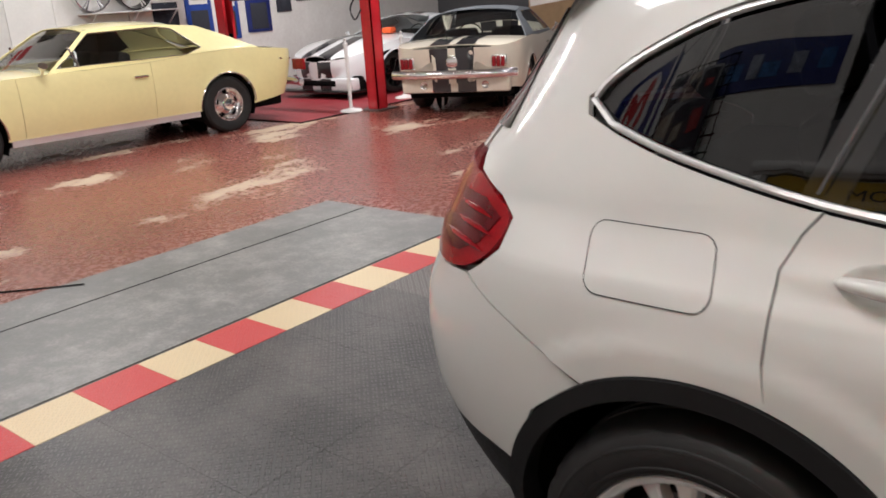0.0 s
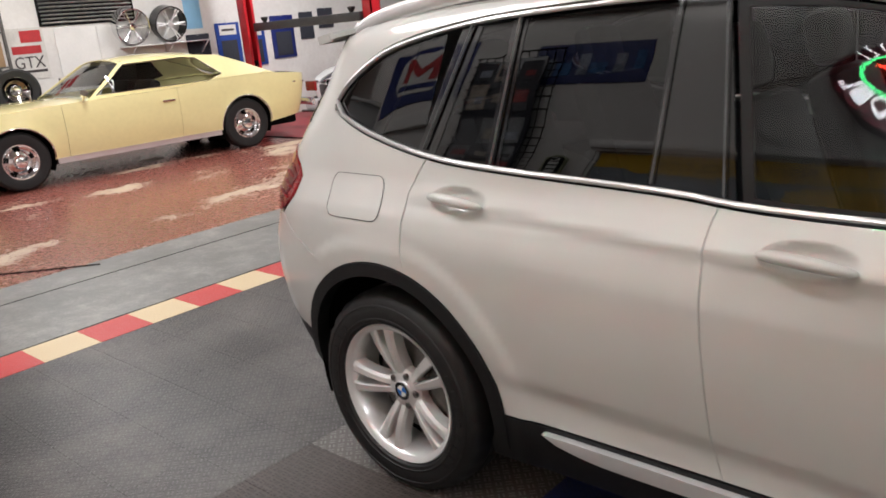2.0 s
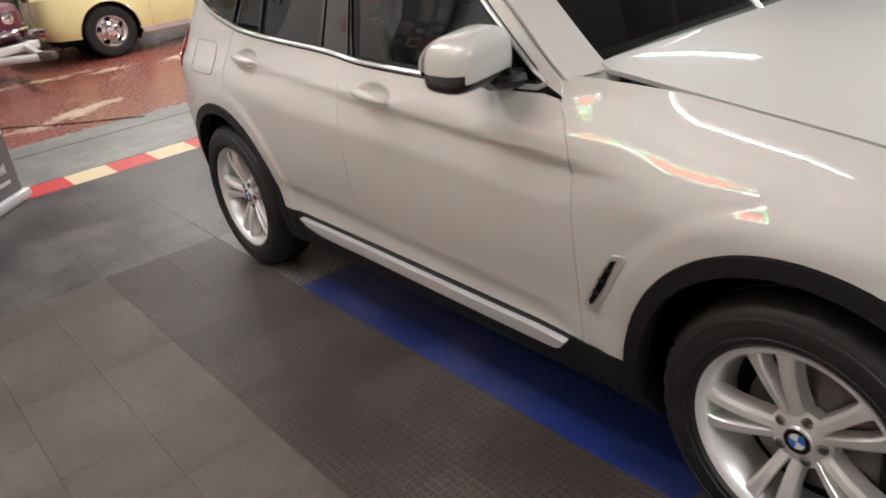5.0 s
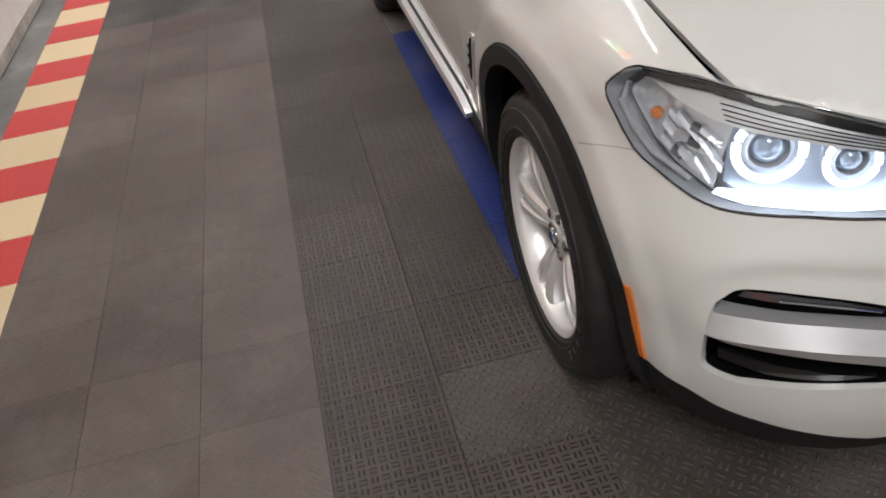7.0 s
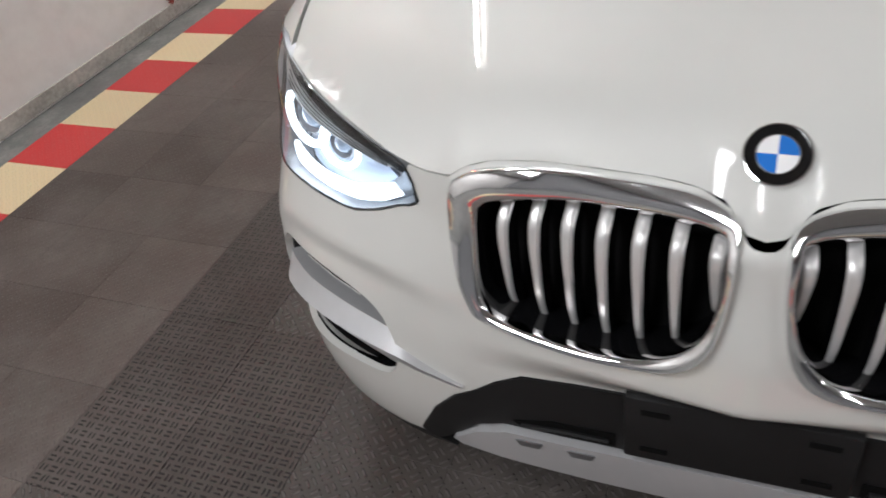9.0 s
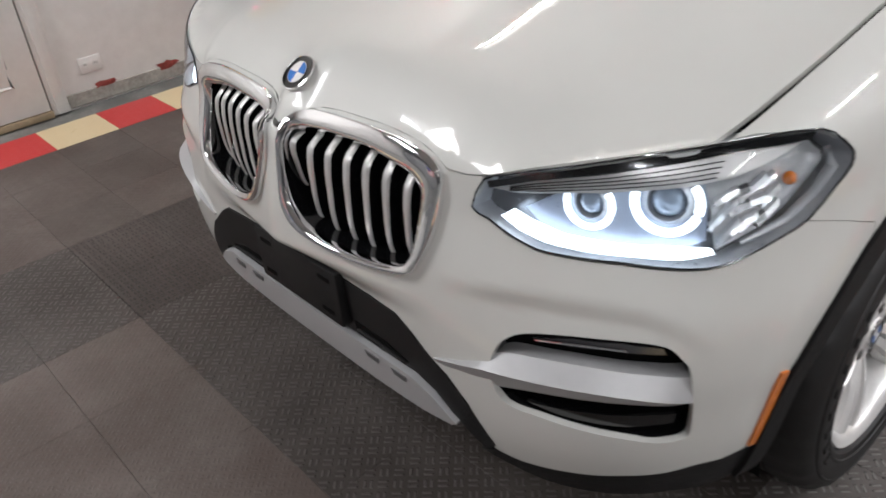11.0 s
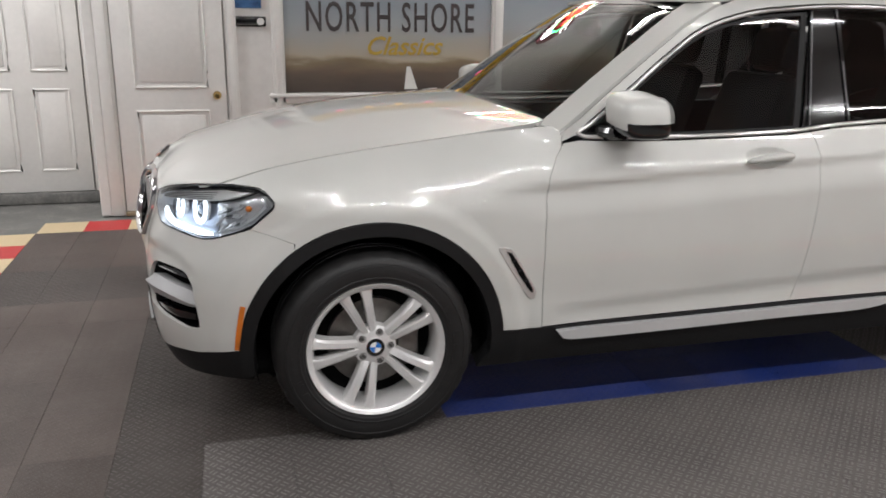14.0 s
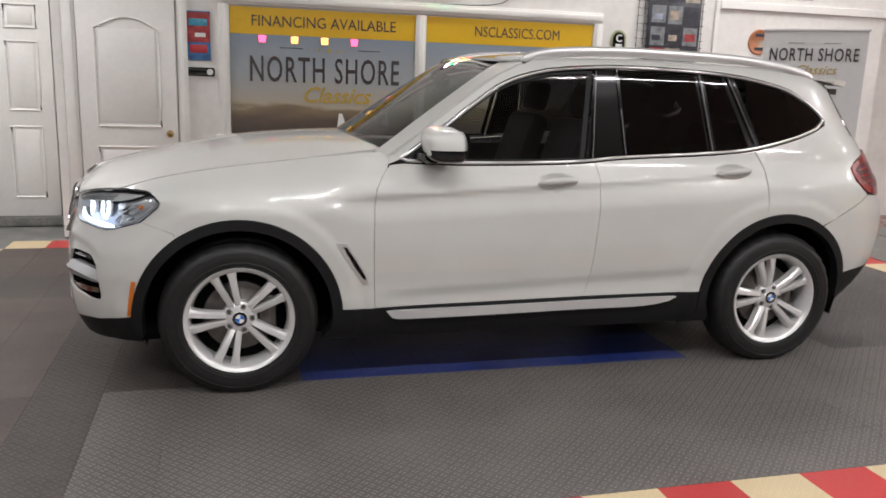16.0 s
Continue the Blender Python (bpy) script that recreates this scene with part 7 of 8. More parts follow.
        ob.visible_shadow = False
        P, N_ = RS(np.array([p[0] for p in win] + [win[0][0]]), np.array([p[1] for p in win] + [win[0][1]]))
        part("window_trim", tube_bm(list(P), 0.008, 6, caps=False), CHROME, car)
        P, N_ = S[s](np.array([d0 + 0.25]), np.array([shoulder(d0 + 0.25) - 0.01]))
        part("door_mirror", tube_bm([P[0], P[0] + N_[0] * 0.06 + (0, 0, 0.05), P[0] + N_[0] * 0.10 + (0, 0, 0.09)], [0.012, 0.02, 0.05], 10), c.get("mirror", CHROME), car)
    hw = lambda x: float(half(np.array([x]), shoulder(np.array([x])))[0]) - 0.004
    for nm, a, b in (("bonnet", x0 + 0.05, ws + 0.10), ("boot_lid", we - 0.05, x1 - 0.04)):
        xs = np.linspace(a, b, 12)
        part(nm, sheet([(float(x), hw(x)) for x in xs] + [(float(x), -hw(x)) for x in xs[::-1]], T, 0.07), paint, car, smooth=50)
        for y0, y1 in c.get("stripes", ()):
            part("stripe", sheet([(float(x), y0) for x in xs] + [(float(x), y1) for x in xs[::-1]], T, 0.07, lift=0.003, flange=0), STRIPE, car, smooth=50)
    RF = outward(surf_fn(lambda x, y: np.stack([x, y, roof_z + 0.012 - 0.05 * np.abs(y / c["roof_w"]) ** 2.5 + 0.03 * np.sin(np.pi * np.clip((x - wt) / (wr - wt), 0, 1))], 1)), lambda p: p * (1, 1, 0))
    rw = c["roof_w"] + 0.004
    part("roof", sheet([(wt, -rw), (wr, -rw), (wr, rw), (wt, rw)], RF, 0.08, flange=0.01), c.get("roof_paint", paint), car, smooth=50)
    for y0, y1 in c.get("stripes", ()):
        if not c.get("roof_paint"):
            part("stripe", sheet([(wt, y0), (wr, y0), (wr, y1), (wt, y1)], RF, 0.08, lift=0.003, flange=0), STRIPE, car, smooth=50)

    def quad(nm, xa, za, xb, zb, wa, wb_, bow, material, lbl):
        f = outward(surf_fn(lambda y, t: np.stack([xa + (xb - xa) * t + bow * (y / wa) ** 2, y * (1 + (wb_ / wa - 1) * t), za + (zb - za) * t], 1)), lambda p: p * (0, 1, 0) + ((ws + we) / 2, 0, 0.5))
        ob = part(nm, sheet([(-wa, 0), (wa, 0), (wa, 1), (-wa, 1)], f, 0.12, flange=0.006), material, car, lbl, smooth=60)
        ob.visible_shadow = False
    quad("windscreen", ws - 0.10, float(shoulder(ws)) + 0.01, wt - 0.04, roof_z - 0.015, W - 0.12, c["roof_w"] - 0.01, 0.10, GLASS_CLEAR, "windscreen glass")
    quad("rear_window", we + 0.0, float(shoulder(we)) + c["crown"] * 0.7, wr - 0.01, roof_z - 0.02, W - 0.26, c["roof_w"] - 0.06, -0.05, c.get("rear_glass", GLASS_CLEAR), "rear window glass")
    # end panels
    for nm, s, xe in (("nose_panel", -1, x0), ("tail_panel", 1, x1)):
        def end(y, z, s=s, xe=xe):
            lo, hi = np.where(s < 0, 0.3, wb) + 0 * y, np.full(np.shape(y), xe)
            for _ in range(30):
                mid = (lo + hi) / 2
                ok = half(mid, z) > np.abs(y)
                lo, hi = np.where(ok, mid, lo), np.where(ok, hi, mid)
            return np.stack([(lo + hi) / 2, y, z], 1)
        E = outward(surf_fn(end), lambda p, s=s: p * (0, 1, 1) + (1.0 + s * 0.0, 0, 0))
        zs = float(shoulder(xe)) - 0.004
        wmax = W - 0.13
        part(nm, sheet([(-wmax, bot + 0.14), (wmax, bot + 0.14), (wmax, zs), (-wmax, zs)], E, 0.06), paint, car, smooth=50)
        for y0, y1 in c.get("stripes", ()):
            part("stripe", sheet([(y0, bot + 0.14), (y1, bot + 0.14), (y1, zs), (y0, zs)], E, 0.06, lift=0.003, flange=0), STRIPE, car, smooth=50)
        if c.get("bumpers", True):
            bz = c.get("bumper_z", 0.47)
            ys = np.linspace(-W + 0.02, W - 0.02, 19)
            xs = [xe + s * (0.07 - 0.16 * abs(y / W) ** 4) for y in ys]
            for dz, r in ((0.0, 0.055),):
                part("bumper", tube_bm([(x, y, bz + dz) for x, y in zip(xs, ys)], r, 8, flat=0.55), CHROME, car, "chrome bumper", smooth=60)
    # cabin
    part("cabin_floor", box_bm(ws - 0.1, we, -W + 0.2, W - 0.2, bot - 0.04, bot + 0.10), VOID, car)
    for y in (-0.36, 0.36):
        part("seat", box_bm(-0.28, 0.28, -0.25, 0.25, bot + 0.10, bot + 0.28, bevel=0.05, m=pose(d0 + 0.95, y, 0)), CABIN, car)
        part("seat_back", box_bm(-0.08, 0.08, -0.25, 0.25, 0, 0.52, bevel=0.05, m=pose(d0 + 1.20, y, bot + 0.24, 0, 15, 0)), CABIN, car)
    part("rear_seat", box_bm(d1 + 0.1, d1 + 0.3, -0.6, 0.6, bot + 0.1, float(shoulder(d1)) - 0.03, bevel=0.05), CABIN, car)
    part("dashboard", box_bm(ws - 0.02, ws + 0.22, -W + 0.16, W - 0.16, float(shoulder(ws)) - 0.2, float(shoulder(ws)) + 0.005, bevel=0.03), CABIN, car)
    bm = bmesh.new()
    lathe(bm, [(0.178, 0), (0.19, -0.012), (0.202, 0), (0.19, 0.012), (0.178, 0)], 28, axis="z")
    part("steering_wheel", bm, c.get("wheel_rim", CABIN), car, m=pose(ws + 0.45, -0.36, float(shoulder(ws)) + 0.02, 0, -62, 0))
    part("underbody", box_bm(x0 + 0.2, x1 - 0.3, -W + 0.18, W - 0.18, bot - 0.08, bot + 0.16, bevel=0.03), VOID, car)
    return car, S, T


def place(axle, other, wb, scale=1.0):
    """The pose that sets the front axle over one floor point and the rear axle towards another."""
    d = Vector(other) - Vector(axle)
    return Matrix.Translation((axle[0], axle[1], 0)) @ pose(0, 0, 0, 0, 0, math.degrees(math.atan2(d.y, d.x))) @ Matrix.Diagonal((scale, scale, scale, 1))


K = 1.075
axf, axr = (11.44, -1.15), (11.18, -4.24)
yellow, YS, YT = coupe("yellow_coupe", "pale yellow classic two-door hardtop coupe, parked", place((axf[0] + 0.93, axf[1] - 0.07), (axr[0] + 0.93, axr[1] - 0.07), 2.92, K), dict(
    x0=-0.86, x1=4.10, wb=2.92, W=0.955, sill=0.30, arch=0.375, tyre=0.335, rim=0.195, paint=CREAM_YELLOW,
    shoulder=[(-0.9, 0.82), (-0.4, 0.87), (0.4, 0.905), (1.2, 0.915), (2.0, 0.925), (2.6, 0.965), (3.1, 0.975), (3.7, 0.93), (4.1, 0.885)],
    screen0=0.86, screen1=1.42, rear1=2.45, rear0=3.45, roof=1.335, roof_w=0.62, crown=0.035, doors=(0.55, 1.98),
    c_pillar=[(2.75, 1.27), (3.05, 1.14), (3.30, 1.02)], side_window=[(0.98, 0.955), (1.46, 1.275), (2.25, 1.285), (2.42, 1.26), (2.66, 1.03), (2.45, 0.965)], wheel_rim=PALE_INK))
for y in (-0.80, 0.80):
    part("tail_lamp", box_bm(4.085, 4.13, y - 0.12, y + 0.12, 0.62, 0.76, bevel=0.015), RED_LENS, yellow, "red tail lamp with chrome rim")
for s in (-1, 1):
    P, N_ = YS[s](np.array([0.86, 1.28]), np.array([0.93, 0.90]))
    part("vent_pillar", tube_bm([(1.22, s * 0.90, 0.94), (1.17, s * 0.80, 1.16)], 0.012, 6), CHROME, yellow)
    P, N_ = YS[s](np.array([3.72, 3.98]), np.array([0.80, 0.78]))
    part("script_badge", tube_bm([P[0] + N_[0] * 0.006, P[1] + N_[1] * 0.006], 0.010, 6), CHROME, yellow)

sport, SS, ST = coupe("sports_coupe", "low white sports coupe with black stripes, parked nose out", pose(12.55, -8.1, 0, 0, 0, -90), dict(
    x0=-0.98, x1=3.45, wb=2.51, W=0.97, sill=0.20, arch=0.375, tyre=0.345, rim=0.24, paint=WHITE_CAR, wheel="spoked", bumpers=False, flare=0.035, nf=3.0,
    shoulder=[(-1.0, 0.60), (-0.6, 0.72), (0.0, 0.86), (0.5, 0.88), (1.2, 0.86), (1.9, 0.90), (2.5, 0.96), (3.1, 0.93), (3.5, 0.86)],
    screen0=0.85, screen1=1.45, rear1=1.95, rear0=2.9, roof=1.23, roof_w=0.52, crown=0.08, doors=(0.7, 1.75), arch_trim=WHITE_CAR, mirror=WHITE_CAR,
    c_pillar=[(2.25, 1.15), (2.55, 1.05)], side_window=[(0.98, 0.90), (1.48, 1.15), (1.88, 1.17), (2.10, 1.08), (2.0, 0.94)],
    stripes=((-0.36, -0.09), (0.09, 0.36))))
bm = bmesh.new()
for s in (-1, 1):
    P, N_ = SS[s](np.array([-0.52, -0.30, -0.12, -0.34]), np.array([0.60, 0.70, 0.735, 0.60]))
    b2 = bmesh.new()
    b2.faces.new([b2.verts.new(p + n * 0.012) for p, n in zip(P, N_)])
    part("headlamp", b2, GLOSS_BLACK, sport, "dark slanted headlamp")
part("grille", box_bm(-0.012, 0.03, -0.46, 0.46, 0.20, 0.31, bevel=0.03), VOID, sport, "wide black grille", m=pose(-0.95, 0, 0))
part("splitter", box_bm(-0.10, 0.30, -0.86, 0.86, 0.10, 0.145, bevel=0.012), GLOSS_BLACK, sport, "black front splitter", m=pose(-0.94, 0, 0))
part("front_skirt", box_bm(-0.02, 0.16, -0.84, 0.84, 0.14, 0.34, bevel=0.03), WHITE_CAR, sport, m=pose(-0.93, 0, 0))
for y in (-0.225, 0.225):
    part("stripe", box_bm(-0.005, 0.0, y - 0.13, y + 0.13, 0.15, 0.33), STRIPE, sport, m=pose(-0.951, 0, 0))

pony, PS, PT = coupe("ivory_coupe", "ivory classic coupe with black stripes and grey roof, tail out", pose(10.31, -9.65, 0, 0, 0, 112), dict(
    x0=-0.80, x1=3.75, wb=2.743, W=0.865, sill=0.29, arch=0.36, tyre=0.325, rim=0.185, paint=IVORY_CAR, roof_paint=VINYL_TOP, tuck=0.13,
    shoulder=[(-0.8, 0.80), (0.0, 0.88), (1.0, 0.905), (2.0, 0.915), (2.7, 0.945), (3.3, 0.935), (3.8, 0.875)],
    screen0=0.80, screen1=1.30, rear1=2.25, rear0=2.95, roof=1.31, roof_w=0.56, crown=0.035, doors=(0.5, 1.6),
    c_pillar=[(2.55, 1.22), (2.80, 1.05)], side_window=[(0.92, 0.945), (1.34, 1.25), (2.10, 1.25), (2.25, 1.20), (2.30, 0.975)],
    stripes=((-0.30, -0.05), (0.05, 0.30)), bumper_z=0.55))
for s in (-1, 1):
    for i in range(3):
        part("tail_lamp", box_bm(3.715, 3.765, s * 0.62 - 0.085 + 0.058 * i, s * 0.62 - 0.085 + 0.058 * i + 0.048, 0.63, 0.76, bevel=0.012), RED_LENS, pony, "red three-bar tail lamp")
    part("tail_lamp_rim", box_bm(3.70, 3.735, s * 0.62 - 0.10, s * 0.62 + 0.10, 0.615, 0.775, bevel=0.015), CHROME, pony)
    part("reversing_lamp", lathe_bm([(0.0001, -0.02), (0.03, -0.02), (0.05, -0.03), (0.058, 0.0)], 20), CHROME, pony, m=pose(3.66, s * 0.42, 0.40, 0, 0, 90))
part("filler_cap", lathe_bm([(0.0001, -0.03), (0.06, -0.03), (0.085, -0.02), (0.09, 0.0)], 28), CHROME, pony, "round chrome fuel cap", m=pose(3.73, 0, 0.70, 0, 0, 90))
part("rear_apron", box_bm(3.52, 3.68, -0.74, 0.74, 0.30, 0.52, bevel=0.04), IVORY_CAR, pony)
for y in (-0.175, 0.175):
    part("stripe", box_bm(3.678, 3.684, y - 0.125, y + 0.125, 0.31, 0.51), STRIPE, pony)


for s in (-1, 1):
    part("bonnet_scoop", box_bm(0.35, 0.62, s * 0.42 - 0.09, s * 0.42 + 0.09, 0.90, 0.935, bevel=0.012), GLOSS_BLACK, sport)
bm = bmesh.new()
box(bm, -0.09, 0.09, -0.13, 0.13, 0, 0.10, bevel=0.03)
tagged(part("orange_bag", bm, mat("orange_cloth", (0.75, 0.10, 0.02), 0.7, var=0.2, scale=12), m=pose(12.15, -8.62, 0.955, 0, 0, 20)), "orange cloth bag on a car bonnet", "bag")


# ---- lift, stanchions and mat ----
def lift_post(x, y, turn):
    p = thing("lift_post", "red painted steel vehicle lift post", "lift post", "lift posts", m=pose(x, y, -0.004, 0, 0, turn))
    bm = bmesh.new()
    for a in ((-0.10, 0.10, 0.07, 0.09), (-0.10, -0.085, -0.10, 0.09), (0.085, 0.10, -0.10, 0.09), (-0.10, -0.05, -0.11, -0.095), (0.05, 0.10, -0.11, -0.095)):
        box(bm, *a, 0.02, 3.4)
    part("column", bm, POST_RED, p, "red folded steel column", smooth=0)
    part("foot_plate", box_bm(-0.22, 0.22, -0.20, 0.20, 0.0, 0.02, bevel=0.004), STEEL, p)
    part("carriage", box_bm(-0.08, 0.08, -0.09, 0.065, 0.35, 1.15, bevel=0.01), VOID, p, "black lift carriage")
    return p


lift_post(10.52, -6.45, 90)
lift_post(13.62, -6.28, -90)
arm = thing("lift_crossbeam", "dark steel lift crossbeam between two posts", "crossbeam")
part("beam", box_bm(10.66, 13.48, -0.06, 0.06, -0.07, 0.07, bevel=0.01, m=pose(0, -6.36, 1.72, 0, 0, 0)), mat("dark_grey_steel", (0.07, 0.07, 0.075), 0.5, 0.4, var=0.3), arm)
for x in (10.9, 13.2):
    part("pad", lathe_bm([(0.0001, 0.09), (0.06, 0.09), (0.065, 0.07), (0.03, 0.0)], 16, axis="z"), RUBBER, arm, m=pose(x, -6.36, 1.79))
part("hose", tube_bm(smooth_pts([(10.62, -6.34, 1.66), (10.75, -6.28, 1.45), (10.68, -6.28, 1.28), (10.60, -6.34, 1.42)], 5), 0.012, 6), RUBBER, arm)
pole_mat = mat("white_plastic_post", (0.75, 0.74, 0.72), 0.4, var=0.06)
for i, (x, y) in enumerate(((10.77, -6.13), (10.95, -7.55), (13.0, -5.7))):
    st = thing("stanchion", "white plastic stanchion post on a round base", "stanchion", "barrier posts", m=pose(x, y, 0.0))
    part("base", lathe_bm([(0.0001, 0.06), (0.04, 0.058), (0.06, 0.045), (0.15, 0.03), (0.165, 0.015), (0.165, 0.0)], 28, axis="z"), pole_mat, st)
    part("pole", lathe_bm([(0.026, 0.05), (0.026, 0.92), (0.032, 0.925), (0.032, 0.96), (0.02, 0.975), (0.02, 0.99), (0.012, 1.0), (0.024, 1.015), (0.024, 1.03), (0.0001, 1.045)], 16, axis="z"), pole_mat, st)
mt = thing("floor_mat", "red rubber floor mat with a dark edge under a sports car", "mat")
part("pad", box_bm(10.75, 14.2, -10.6, -5.12, -0.004, 0.004), mat("red_rubber_mat", (0.26, 0.022, 0.03), 0.5, var=0.25, scale=4, bump=0.2), mt)
for a in ((10.70, 14.25, -5.12, -5.07), (10.70, 10.75, -10.6, -5.12)):
    part("edge", box_bm(*a, -0.004, 0.006), VOID, mt)


# ---- far wall fittings ----
FX = FAR_X


def on_far(name, y0, y1, z0, z1, t, material, parent=None, off=0.0, bevel=0.0, label=""):
    return part(name, box_bm(FX - off - t, FX - off, y0, y1, z0, z1, bevel=bevel), material, parent, label)


v = thing("wall_louvre", "grey metal louvred ventilation grille on the wall", "vent")
on_far("frame", -4.62, -3.0, 2.02, 2.58, 0.02, GLOSS_BLACK, v)
for i in range(9):
    part("slat", box_bm(-0.035, 0.0, -4.58, -3.04, -0.004, 0.004, m=pose(FX - 0.02, 0, 2.06 + 0.06 * i, 0, 30, 0)), SATIN, v)
panel = thing("wall_panel", "white sliding panel fixed on the wall", "panel")
on_far("board", -4.50, -3.2, 0.0, 1.98, 0.02, TRIM, panel, bevel=0.004)
for y in (-3.92,):
    on_far("batten", y - 0.03, y + 0.03, 0.0, 1.97, 0.015, TRIM, panel, off=0.02, bevel=0.004)
sh = thing("wall_shelf", "light metal wire shelf on the wall", "shelf")
part("shelf_board", box_bm(FX - 0.32, FX, -5.85, -4.25, 1.58, 1.60, bevel=0.004), SATIN, sh)
for y in (-5.8, -5.1, -4.4):
    part("bracket", tube_bm([(FX - 0.30, y, 1.58), (FX - 0.01, y, 1.36), (FX - 0.01, y, 1.60)], 0.012, 6), SATIN, sh)
for y, m_, lab in ((-4.46, CHROME, "bright chrome multi-spoke alloy wheel leaning on a shelf"), (-5.18, ALLOY, "black and silver multi-spoke alloy wheel leaning on a shelf")):
    w = thing("spare_wheel", lab, "wheel", "wheels on the shelf", m=pose(FX - 0.20, y, 1.905, 0, 0, 90) @ pose(0, 0, 0, 12, 0, 180))
    part("barrel", lathe_bm([(0.27, 0.2), (0.275, 0.05), (0.285, 0.01), (0.305, 0.0), (0.305, 0.22)], 40), GLOSS_BLACK if m_ is ALLOY else m_, w)
    for k in range(6):
        for d in (-0.10, 0.10):
            a = math.radians(60 * k)
            part("spoke", tube_bm([(0.05 * math.cos(a), 0.035, 0.05 * math.sin(a)), (0.28 * math.cos(a + d), 0.012, 0.28 * math.sin(a + d))], 0.012, 6), m_, w)
    part("hub", lathe_bm([(0.0001, 0.01), (0.05, 0.012), (0.065, 0.03), (0.065, 0.08)], 20), m_, w)
p = thing("oil_poster", "white tin sign with red and dark printed shapes", "sign")
on_far("plate", -3.02, -2.42, 1.24, 2.02, 0.012, mat("tin_white", (0.62, 0.60, 0.56), 0.4, var=0.15, scale=4), p)
on_far("red_shape", -2.98, -2.66, 1.80, 1.98, 0.003, RED_PLASTIC, p, off=0.012)
on_far("red_lettering_bar", -2.95, -2.50, 1.63, 1.75, 0.003, RED_PLASTIC, p, off=0.012)
part("lettering", text_bm("GTX", 0.26, 0.46), INK, p, m=pose(FX - 0.016, -2.73, 1.49, 0, 0, -90), smooth=0)
on_far("lettering_bar", -2.98, -2.52, 1.34, 1.38, 0.003, INK, p, off=0.012)
p = thing("blue_certificate", "light blue printed poster with a small dark oval", "poster")
on_far("sheet", -5.92, -5.58, 1.80, 2.32, 0.004, mat("light_blue_paper", (0.25, 0.50, 0.72), 0.6, var=0.08), p)
part("oval", lathe_bm([(0.0001, -0.003), (0.09, -0.003), (0.09, 0.0)], 24), NAVY, p, m=pose(FX - 0.004, -5.75, 2.12, 0, 0, 90) @ Matrix.Diagonal((1, 1, 0.45, 1)))
rng = random.Random(8)
for y0, y1, z0, z1, edge in ((-6.0, -5.53, 1.20, 1.70, DARK_MAT), (-6.68, -6.15, 1.02, 1.86, BLUE_MAT), (-7.25, -6.86, 1.02, 1.80, BLUE_MAT), (-7.98, -7.42, 1.10, 1.92, NAVY), (-8.50, -8.15, 1.42, 1.95, DARK_MAT), (-9.05, -8.65, 1.60, 2.0, DARK_MAT)):
    h = thing("car_mat", "carpet car mat hung on the wall, blue and charcoal" if edge is not DARK_MAT else "charcoal carpet car mat hung on the wall", "car mat", "hung car mats")
    bm = bmesh.new()
    box(bm, FX - 0.03, FX - 0.006, y0, y1, z0, z1, bevel=0.008)
    bmesh.ops.subdivide_edges(bm, edges=bm.edges, cuts=2)
    part("carpet", bm, edge, h)
    on_far("centre_pad", y0 + 0.09, y1 - 0.09, z0 + 0.05, z0 + (z1 - z0) * 0.62, 0.008, DARK_MAT, h, off=0.03, bevel=0.003)
    part("hook", tube_bm(smooth_pts([(FX - 0.03, (y0 + y1) / 2, z1 - 0.02), (FX - 0.02, (y0 + y1) / 2 + 0.02, z1 + 0.06), (FX - 0.005, (y0 + y1) / 2, z1 + 0.07)], 4), 0.006, 6), SATIN, h)
    if edge is BLUE_MAT:
        on_far("label_card", y0 + 0.08, y1 - 0.08, z1 - 0.22, z1 - 0.04, 0.004, PALE_INK, h, off=0.031)
        on_far("lettering_bar", y0 + 0.13, y1 - 0.13, z1 - 0.15, z1 - 0.11, 0.003, INK, h, off=0.035)
# steel wheel and tyre, and coloured boxes on racking
w = thing("loose_wheel", "black steel wheel with tyre standing on a stack", "wheel", m=pose(13.75, -2.15, 1.12, 0, 0, 75))
old = old_wheel(w, 0, 0, -1, 0.32, 0.2)
old.matrix_basis = pose(0, 0, 0)
rack = thing("parts_rack", "grey metal racking against the wall", "shelf")
for y in (-2.25, -1.0, 0.2):
    for x in (FX - 0.5, FX - 0.05):
        part("upright", box_bm(x - 0.02, x + 0.02, y - 0.02, y + 0.02, 0.0, 2.6), STEEL, rack)
for z in (0.45, 0.95, 1.45, 1.95, 2.45):
    part("shelf_board", box_bm(FX - 0.52, FX - 0.03, -2.24, 0.22, z, z + 0.025), STEEL, rack)
cols = [YELLOW_FILM, RED_PLASTIC, PHOTO[5], mat("green_card", (0.12, 0.35, 0.08), 0.6, var=0.2), mat("orange_card", (0.62, 0.22, 0.04), 0.6, var=0.2), PALE_INK, mat("brown_card", (0.34, 0.22, 0.12), 0.8, var=0.15)]
for z in (0.475, 0.975, 1.475, 1.975):
    y = -2.2
    while y < 0.05:
        wd, ht = rng.uniform(0.18, 0.38), rng.uniform(0.18, 0.40)
        b = part("carton", box_bm(0, 0.34, 0, wd, 0, ht, bevel=0.006), cols[rng.randrange(len(cols))], m=pose(FX - 0.47, y, z))
        tagged(b, "printed cardboard parts carton on metal racking", "box", "cartons on the rack")
        y += wd + rng.uniform(0.01, 0.06)
c1 = thing("cardboard_stack", "brown cardboard panels leaning on the wall", "cardboard")
